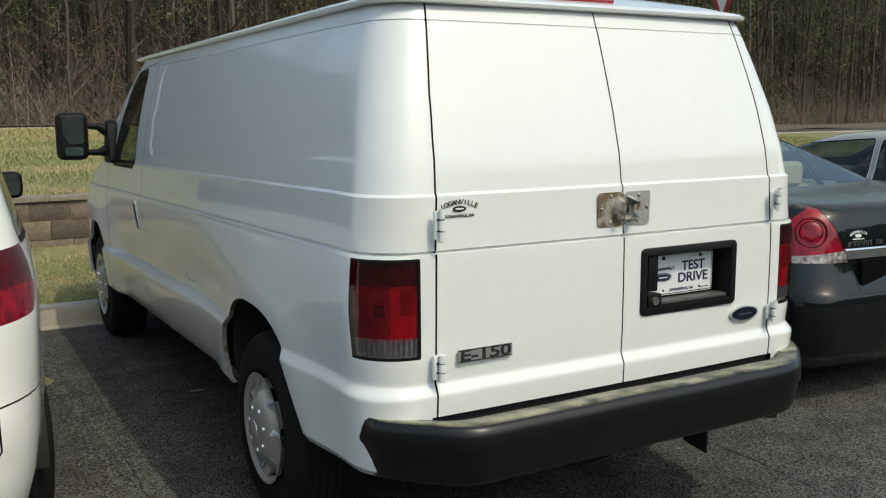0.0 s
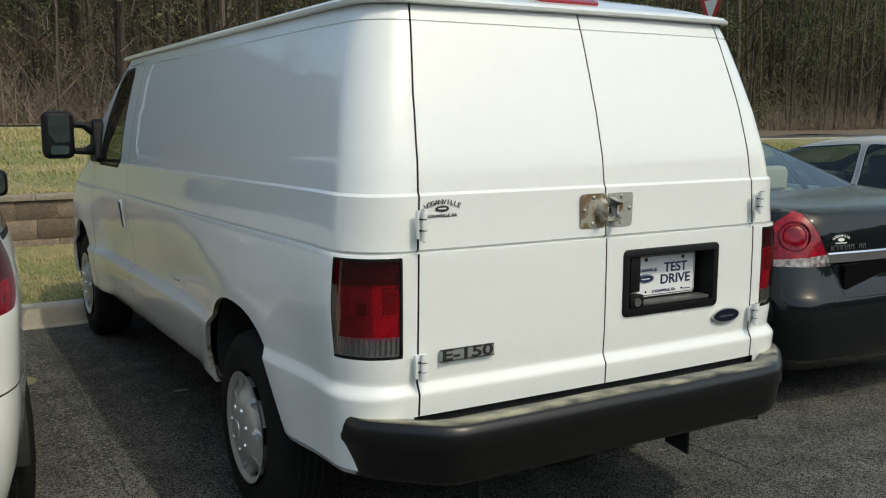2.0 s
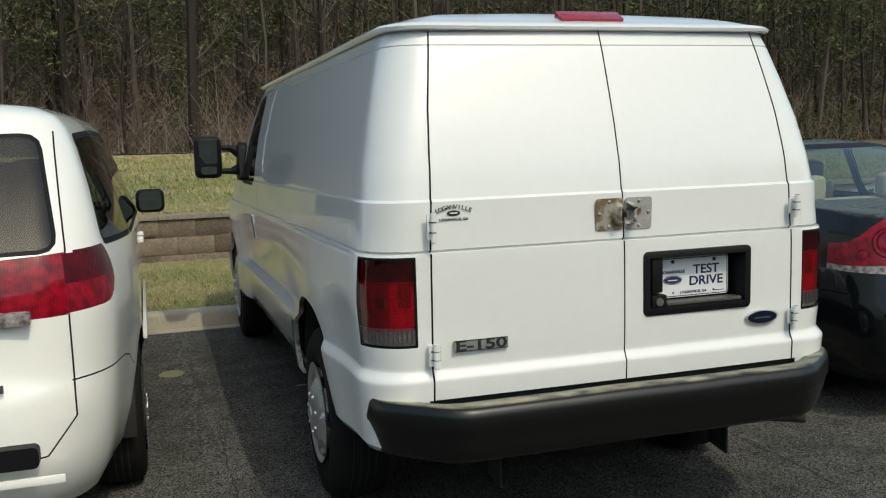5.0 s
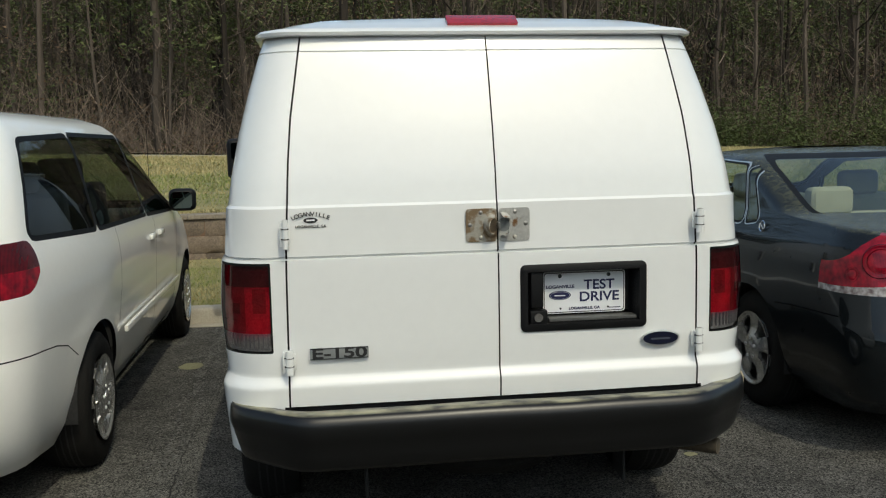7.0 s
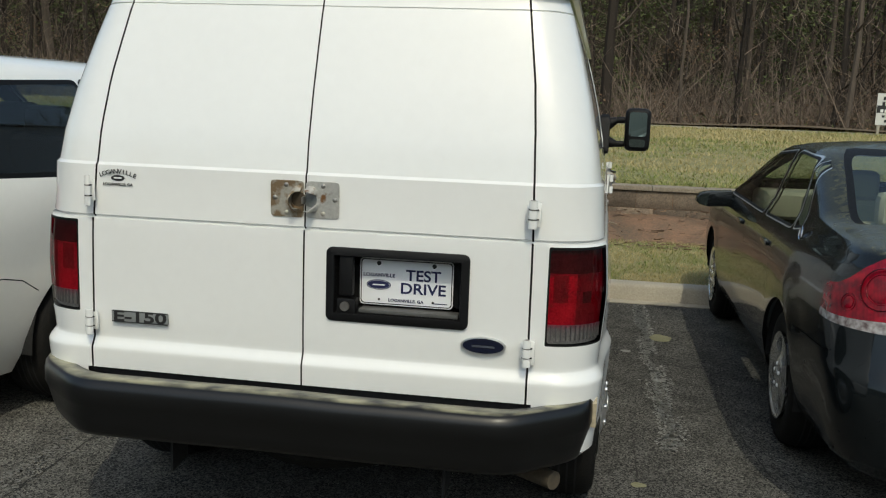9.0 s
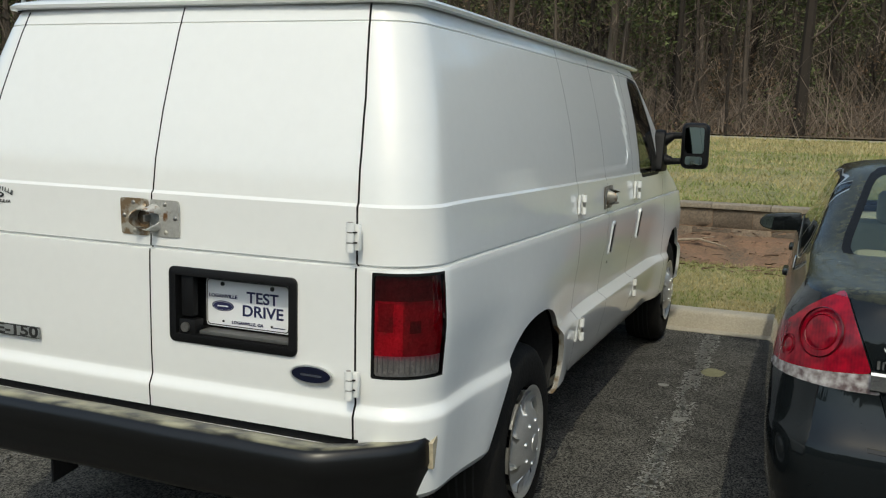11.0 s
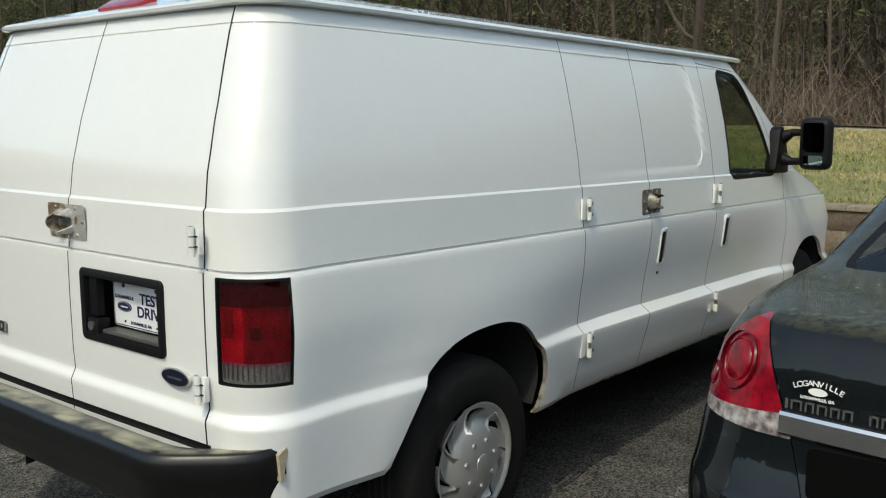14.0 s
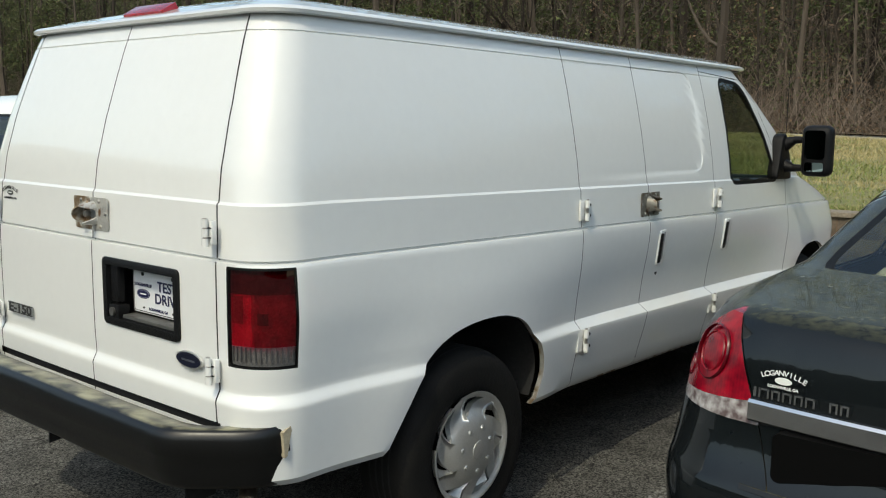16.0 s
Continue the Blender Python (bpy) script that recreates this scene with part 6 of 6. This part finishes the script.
    part("floor_pan", box(1.45, 3.9, 0.05, (0, 2.5, 0.28)), UNDER, car)
    part("roof_lining", slab([(-0.65, 0.7), (0.65, 0.7), (0.65, 2.6), (-0.65, 2.6)], 2, 1.62, 1.63), GREY_CLOTH, car)
    seats(car, ((0, 0.95, 0.70, 1.2), (-0.42, 1.95, 0.70, 0.52), (0.42, 1.95, 0.70, 0.52), (-0.42, 2.9, 0.70, 0.52), (0.42, 2.9, 0.70, 0.52)), GREY_CLOTH)
    part("dashboard", box(1.5, 0.4, 0.25, (0, 3.75, 0.95), 0.06, 3), GREY_CLOTH, car)
    return car


minivan()


# ---- signs, grass and wood ----
SIGN_GREY = mat("galvanised_sign_back", (0.42, 0.44, 0.45), 0.45, metal=0.5, vary=0.2, scale=6)
yield_sign = thing("give_way_sign", "red and white triangular road sign on a thin steel post", "road sign", pose(10.2, 9.4, land(10.2, 9.4), 0, 0, -102))
part("post", rod((0, 0, -0.3), (0, 0, 2.95), 0.025, seg=10), SIGN_GREY, yield_sign)
tri = lambda r: [(-r, r * 0.6), (r, r * 0.6), (0, -r * 1.15)]
part("panel", slab(softened(tri(0.36), 0.05), 1, -0.03, -0.026, 0), mat("red_sign_film", (0.45, 0.03, 0.03), 0.4), yield_sign).location.z = 2.62
part("white_field", slab(softened(tri(0.20), 0.02), 1, -0.033, -0.03), WHITE_INK, yield_sign).location.z = 2.64
post_sign = thing("lot_lamp", "grey box-shaped lamp head on a slim post beyond the minivan", "lamp post", pose(-14.5, 13.5, land(-14.5, 13.5), 0, 0, 47))
part("post", rod((0, 0, -0.3), (0, 0, 3.55), 0.05, seg=12), SIGN_GREY, post_sign)
part("panel", box(0.70, 0.30, 0.22, (0, -0.05, 3.50), 0.02), SIGN_GREY, post_sign)

site_sign = thing("site_sign", "white and black land sign on two grassy posts", "sign", pose(11.75, 34.0, land(11.75, 34.0), 0, 0, -2))
part("panel", box(1.86, 0.03, 1.16, (0, 0, 0.98)), mat("sign_white", (0.62, 0.62, 0.58), 0.5, vary=0.1), site_sign)
part("dark_band", box(1.84, 0.01, 0.27, (0, -0.02, 0.98)), BLACK_INK, site_sign)
for z, w, h, mt in ((1.38, 1.5, 0.13, BLACK_INK), (1.18, 1.55, 0.15, BLACK_INK), (1.05, 1.1, 0.09, WHITE_INK), (0.92, 1.65, 0.11, WHITE_INK), (0.72, 1.5, 0.08, BLACK_INK), (0.55, 1.6, 0.10, BLACK_INK)):
    n = 11
    for k in range(n):
        if (k * 7 + int(z * 10)) % 5:
            part("writing_bar", box(w / n * 0.72, 0.006, h, (-w / 2 + w * (k + 0.5) / n, -0.028, z)), mt, site_sign)
for s in (-1, 1):
    part("post", box(0.09, 0.09, 1.7, (s * 0.8, 0.06, 0.6)), CONCRETE, site_sign)


def leafy(name, color, color2, rough=0.7):
    m = bpy.data.materials.new(name)
    m.use_nodes = True
    nt = m.node_tree
    b = nt.nodes["Principled BSDF"]
    geo, mix = nt.nodes.new("ShaderNodeNewGeometry"), nt.nodes.new("ShaderNodeMix")
    mix.data_type = "RGBA"
    mix.inputs["A"].default_value, mix.inputs["B"].default_value = (*color, 1), (*color2, 1)
    nt.links.new(geo.outputs["Random Per Island"], mix.inputs["Factor"])
    nt.links.new(mix.outputs["Result"], b.inputs["Base Color"])
    b.inputs["Roughness"].default_value = rough
    b.inputs["Specular IOR Level"].default_value = 0.2
    return m


BLADE = leafy("grass_blades", (0.36, 0.31, 0.14), (0.14, 0.20, 0.05))
STRAW = leafy("straw_blades", (0.46, 0.38, 0.20), (0.28, 0.245, 0.10))
BARK = leafy("pine_bark", (0.020, 0.016, 0.013), (0.105, 0.084, 0.067), 0.95)
TWIG = leafy("bare_twigs", (0.250, 0.195, 0.152), (0.045, 0.035, 0.028), 0.95)
PINE = leafy("pine_needles", (0.034, 0.046, 0.018), (0.125, 0.145, 0.055))
SPRING = leafy("spring_leaves", (0.105, 0.130, 0.045), (0.048, 0.066, 0.024))
DEAD = leafy("dead_leaves", (0.215, 0.135, 0.080), (0.080, 0.056, 0.036))


def mesh_of(name, verts, faces, material, label, category):
    me = bpy.data.meshes.new(name)
    me.from_pydata(verts, [], faces)
    me.materials.append(material)
    return tagged(new(name, me), label, category, kind="stuff")


def blades(n, seed, place, height, width):
    r = np.random.RandomState(seed)
    verts, faces = [], []
    for k in range(n):
        p = place(r)
        if p is None:
            continue
        x, y, z, far = p
        h, w = height * r.uniform(0.5, 1.3) * far, width * r.uniform(0.7, 1.3) * far
        a, lx, ly = r.uniform(0, 6.283), r.normal(0, 0.6) * h, r.normal(0, 0.6) * h
        dx, dy = w * math.cos(a), w * math.sin(a)
        i = len(verts)
        verts += [(x - dx, y - dy, z), (x + dx, y + dy, z), (x + lx, y + ly, z + h)]
        faces.append((i, i + 1, i + 2))
    return verts, faces


def strip_place(green):
    def at(r):
        x, y = r.uniform(-9, 9), KERB_Y + 0.2 + 2.65 * r.rand()
        g = noise.noise((x * 0.7, y * 1.1, 5)) + 0.5 * noise.noise((x * 2.5, y * 2.5, 6)) - (0.55 * smooth01((y - 6.9) / 0.8))
        if (g > -0.02) != green or (y > 7.2 and r.rand() < 0.75):
            return None
        return x, y, max(0.09, land(x, y)), 1.0
    return at


def slope_place(green):
    def at(r):
        t = r.rand() ** 1.6
        y = WALL_Y + 0.3 + 27.5 * t
        x = r.uniform(-1, 1) * (8 + 0.75 * y) + 0.05 * y
        g = noise.noise((x * 0.16, y * 0.45, 8)) + 0.6 * noise.noise((x * 0.6, y * 1.2, 9)) + 0.15 - 0.5 * smooth01((y - 15) / 14)
        if (g > 0.0) != green:
            return None
        return x, y, land(x, y) - 0.03, 1.0 + 1.6 * t
    return at


for green, mt, lab in ((True, BLADE, "short green grass blades"), (False, STRAW, "dry straw coloured grass blades")):
    v, f = blades(110000, 11 + green, strip_place(green), 0.032, 0.004)
    mesh_of("grass", v, f, mt, lab + " on the strip below the wall", "grass")
    v, f = blades(150000, 21 + green, slope_place(green), 0.05, 0.009)
    mesh_of("grass", v, f, mt, lab + " on the slope above the wall", "grass")


def wood():
    r = random.Random(12)
    trunks, tf, twigs, wf = [], [], [], []
    leaves = {"pine": ([], []), "spring": ([], []), "dead": ([], [])}

    def tube(verts, faces, pts, radii, seg=6):
        start = len(verts)
        for (x, y, z), q in zip(pts, radii):
            for k in range(seg):
                a = 2 * math.pi * k / seg
                verts.append((x + q * math.cos(a), y + q * math.sin(a), z))
        for j in range(len(pts) - 1):
            for k in range(seg):
                n = (k + 1) % seg
                b = start + j * seg
                faces.append((b + k, b + n, b + seg + n, b + seg + k))

    def sliver(verts, faces, a, b, w):
        i = len(verts)
        verts += [(a[0] - w, a[1], a[2]), (a[0] + w, a[1], a[2]), (b[0], b[1], b[2])]
        faces.append((i, i + 1, i + 2))

    def leaf(kind, c, q):
        v, f = leaves[kind]
        i = len(v)
        for _ in range(4):
            v.append((c[0] + r.gauss(0, q), c[1] + r.gauss(0, q), c[2] + r.gauss(0, q * 0.7)))
        f.append((i, i + 1, i + 2, i + 3))

    count = 0
    while count < 1150:
        x = r.uniform(-125, 105)
        depth = r.random() ** 1.3
        y = ROAD_Y + 8 + 36 * depth + 0.12 * max(0, x)
        count += 1
        z0, h, q = land(x, ROAD_Y), r.uniform(14, 25), (r.uniform(0.05, 0.18) if r.random() < 0.88 else r.uniform(0.2, 0.34))
        lx, ly = r.gauss(0, 0.034), r.gauss(0, 0.03)
        pts, rad = [], []
        for j in range(7):
            t = j / 6
            pts.append((x + lx * h * t + 0.16 * math.sin(t * 6 + x) + 0.08 * math.sin(t * 15 + 2 * x), y + ly * h * t, z0 - 0.3 + h * t))
            rad.append(q * (1 - 0.7 * t))
        tube(trunks, tf, pts, rad)
        evergreen = r.random() < 0.45
        if depth < 0.5 and not evergreen:
            # forked limbs that sweep out and up
            for _ in range(r.randint(1, 4)):
                t, a, L = r.uniform(0.08, 0.5), r.uniform(0, 6.283), r.uniform(1.5, 4.5)
                bx, by, bz = x + lx * h * t, y + ly * h * t, z0 + h * t
                limb = [(bx + L * u * math.cos(a), by + L * u * math.sin(a), bz + L * (0.25 * u + 0.75 * u * u)) for u in (0, 0.25, 0.5, 0.75, 1.0)]
                tube(trunks, tf, limb, [q * 0.42 * (1 - 0.8 * u) + 0.012 for u in (0, 0.25, 0.5, 0.75, 1.0)], 5)
                for u in (1, 2, 3, 4):
                    for _ in range(3):
                        p = limb[u]
                        sliver(twigs, wf, p, (p[0] + r.gauss(0, 0.7), p[1] + r.gauss(0, 0.5), p[2] + r.gauss(0.4, 0.5)), 0.014)
        for _ in range(26 if depth < 0.5 else 12):
            t = r.uniform(0.03, 0.60) if r.random() < 0.7 else r.uniform(0.6, 1.0)
            a = r.uniform(0, 6.283)
            base = (x + lx * h * t, y + ly * h * t, z0 + h * t)
            L = r.uniform(0.8, 3.2) * (1.1 - 0.4 * t)
            tip = (base[0] + L * math.cos(a), base[1] + L * math.sin(a), base[2] + r.uniform(-0.3, 1.5))
            sliver(twigs, wf, base, tip, 0.035)
            for _ in range(5):
                s = r.uniform(0.3, 1)
                m = tuple(base[i] + (tip[i] - base[i]) * s for i in range(3))
                end = (m[0] + r.gauss(0, 0.6), m[1] + r.gauss(0, 0.6), m[2] + r.gauss(0.25, 0.5))
                sliver(twigs, wf, m, end, 0.015)
                if evergreen and t > 0.3:
                    for _ in range(10 if depth < 0.6 else 6):
                        leaf("pine", (end[0] + r.gauss(0, 0.3), end[1] + r.gauss(0, 0.3), end[2] + r.gauss(0, 0.2)), 0.085 if depth < 0.6 else 0.12)
                elif r.random() < 0.25:
                    leaf("spring", (end[0] + r.gauss(0, 0.3), end[1], end[2]), 0.06)
    # brush at the edge of the wood
    for _ in range(15000):
        x = r.uniform(-120, 100)
        y = ROAD_Y + 7.3 + abs(r.gauss(0, 6)) + 0.12 * max(0, x)
        z = land(x, ROAD_Y)
        h = r.uniform(0.4, 2.2) if r.random() < 0.75 else r.uniform(2, 6)
        top = (x + r.gauss(0, 0.75) * h, y + r.gauss(0, 0.4), z + h)
        sliver(twigs, wf, (x, y, z - 0.1), top, 0.022)
        for _ in range(4):
            s = r.uniform(0.3, 1)
            m = (x + (top[0] - x) * s, y + (top[1] - y) * s, z + h * s)
            sliver(twigs, wf, m, (m[0] + r.gauss(0, 0.8), m[1] + r.gauss(0, 0.4), m[2] + r.gauss(0.1, 0.6)), 0.010)
        for _ in range(3):
            s = r.uniform(0.2, 1)
            m = (x + (top[0] - x) * s, y + (top[1] - y) * s, z + h * s)
            sliver(twigs, wf, m, (m[0] + r.gauss(0, 0.4), m[1] + r.gauss(0, 0.3), m[2] + r.gauss(0.2, 0.4)), 0.007)
        if r.random() < 0.4:
            for _ in range(8):
                leaf("dead" if r.random() < 0.8 else "spring", (x + r.gauss(0, 0.5), y + r.gauss(0, 0.3), z + abs(r.gauss(0, 0.5)) * h * 0.5), 0.055)
    # drifts of leaves among the trunks, some green, some left over from autumn
    for _ in range(150000):
        x, y, z = r.uniform(-120, 100), ROAD_Y + 8.5 + abs(r.gauss(0, 9)), abs(r.gauss(0, 6.5))
        y += 0.12 * max(0, x)
        g = noise.noise((x * 0.22, z * 0.30, 3)) + 0.5 * noise.noise((x * 0.7, z * 0.8, 9))
        side = smooth01((x - 4) / 14)
        if g > 0.12:
            leaf("spring" if r.random() < 0.2 + 0.2 * side else "pine", (x, y, land(x, ROAD_Y) + z), 0.075)
        elif g < -0.18:
            leaf("dead", (x, y, land(x, ROAD_Y) + z * 0.7), 0.06)
    # green shrubs beyond the black car
    for cx, cy, cw, ch in ((21, 46.5, 2.4, 2.6), (25, 47, 3.2, 3.8), (31, 48, 4, 4.0), (36, 49, 4, 3.4), (44, 51, 4, 3.6), (52, 52, 5, 4.0), (60, 54, 5, 4.4), (70, 56, 6, 4.5)):
        for _ in range(5200):
            a, b = r.uniform(0, 6.283), r.random() ** 0.4
            c = (cx + cw * b * math.cos(a) * r.uniform(0.7, 1.05), cy + 1.5 * b * math.sin(a), land(cx, ROAD_Y) + ch * abs(r.gauss(0, 0.42)) * (1.1 - 0.5 * b * b) + 0.1)
            leaf("spring" if r.random() < 0.8 else "pine", c, 0.065)
    mesh_of("woodland_trunks", trunks, tf, BARK, "dense wood of tall grey-brown pine trunks", "trees")
    mesh_of("woodland_branches", twigs, wf, TWIG, "tangle of bare branches and brush in the wood", "branches")
    for k, mt, lab in (("pine", PINE, "dark green pine needles in the wood"), ("spring", SPRING, "fresh green spring leaves and shrubs"), ("dead", DEAD, "brown dead leaves in the brush")):
        mesh_of("woodland_leaves", *leaves[k], mt, lab, "foliage")


wood()

# a sheet far behind the nearest trunks, the wood's deep shade put in its colour
FAR_WOOD_SHADE = mat("deep_wood_shade", (0.048, 0.040, 0.029), 1.0, scale=0.35, fine=1.6, color2=(0.016, 0.018, 0.012), spec=0.0)
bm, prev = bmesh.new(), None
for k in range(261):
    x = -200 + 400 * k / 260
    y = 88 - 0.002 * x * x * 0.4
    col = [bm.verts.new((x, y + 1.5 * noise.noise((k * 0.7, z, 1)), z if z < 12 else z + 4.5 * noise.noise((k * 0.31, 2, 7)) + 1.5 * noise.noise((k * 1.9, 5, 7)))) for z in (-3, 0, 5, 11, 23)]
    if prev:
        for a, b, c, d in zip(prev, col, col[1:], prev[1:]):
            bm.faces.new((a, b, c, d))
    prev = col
tagged(part("backdrop", bm, FAR_WOOD_SHADE), "dark sheet behind the trunks, coloured as the shade deep in the wood", "backdrop", kind="structure")

# the tree line round the rest of the horizon
bm, prev = bmesh.new(), None
for k in range(181):
    a = radians(100 + 160 * k / 180)
    x, y = 95 * math.sin(a), 95 * math.cos(a)
    col = [bm.verts.new((x * (1 + 0.02 * noise.noise((k, z, 4))), y, z if z < 13 else z + 4.0 * noise.noise((k * 0.4, 3, 9)) + 2.0 * noise.noise((k * 1.7, 5, 9)))) for z in (-1, 6, 12, 19)]
    if prev:
        for p0, p1, p2, p3 in zip(prev, col, col[1:], prev[1:]):
            bm.faces.new((p0, p1, p2, p3))
    prev = col
tagged(part("backdrop", bm, mat("far_tree_line", (0.045, 0.050, 0.025), 1.0, scale=0.3, fine=1.5, color2=(0.016, 0.020, 0.010), spec=0.0)), "distant line of trees round the car park", "backdrop", kind="structure")
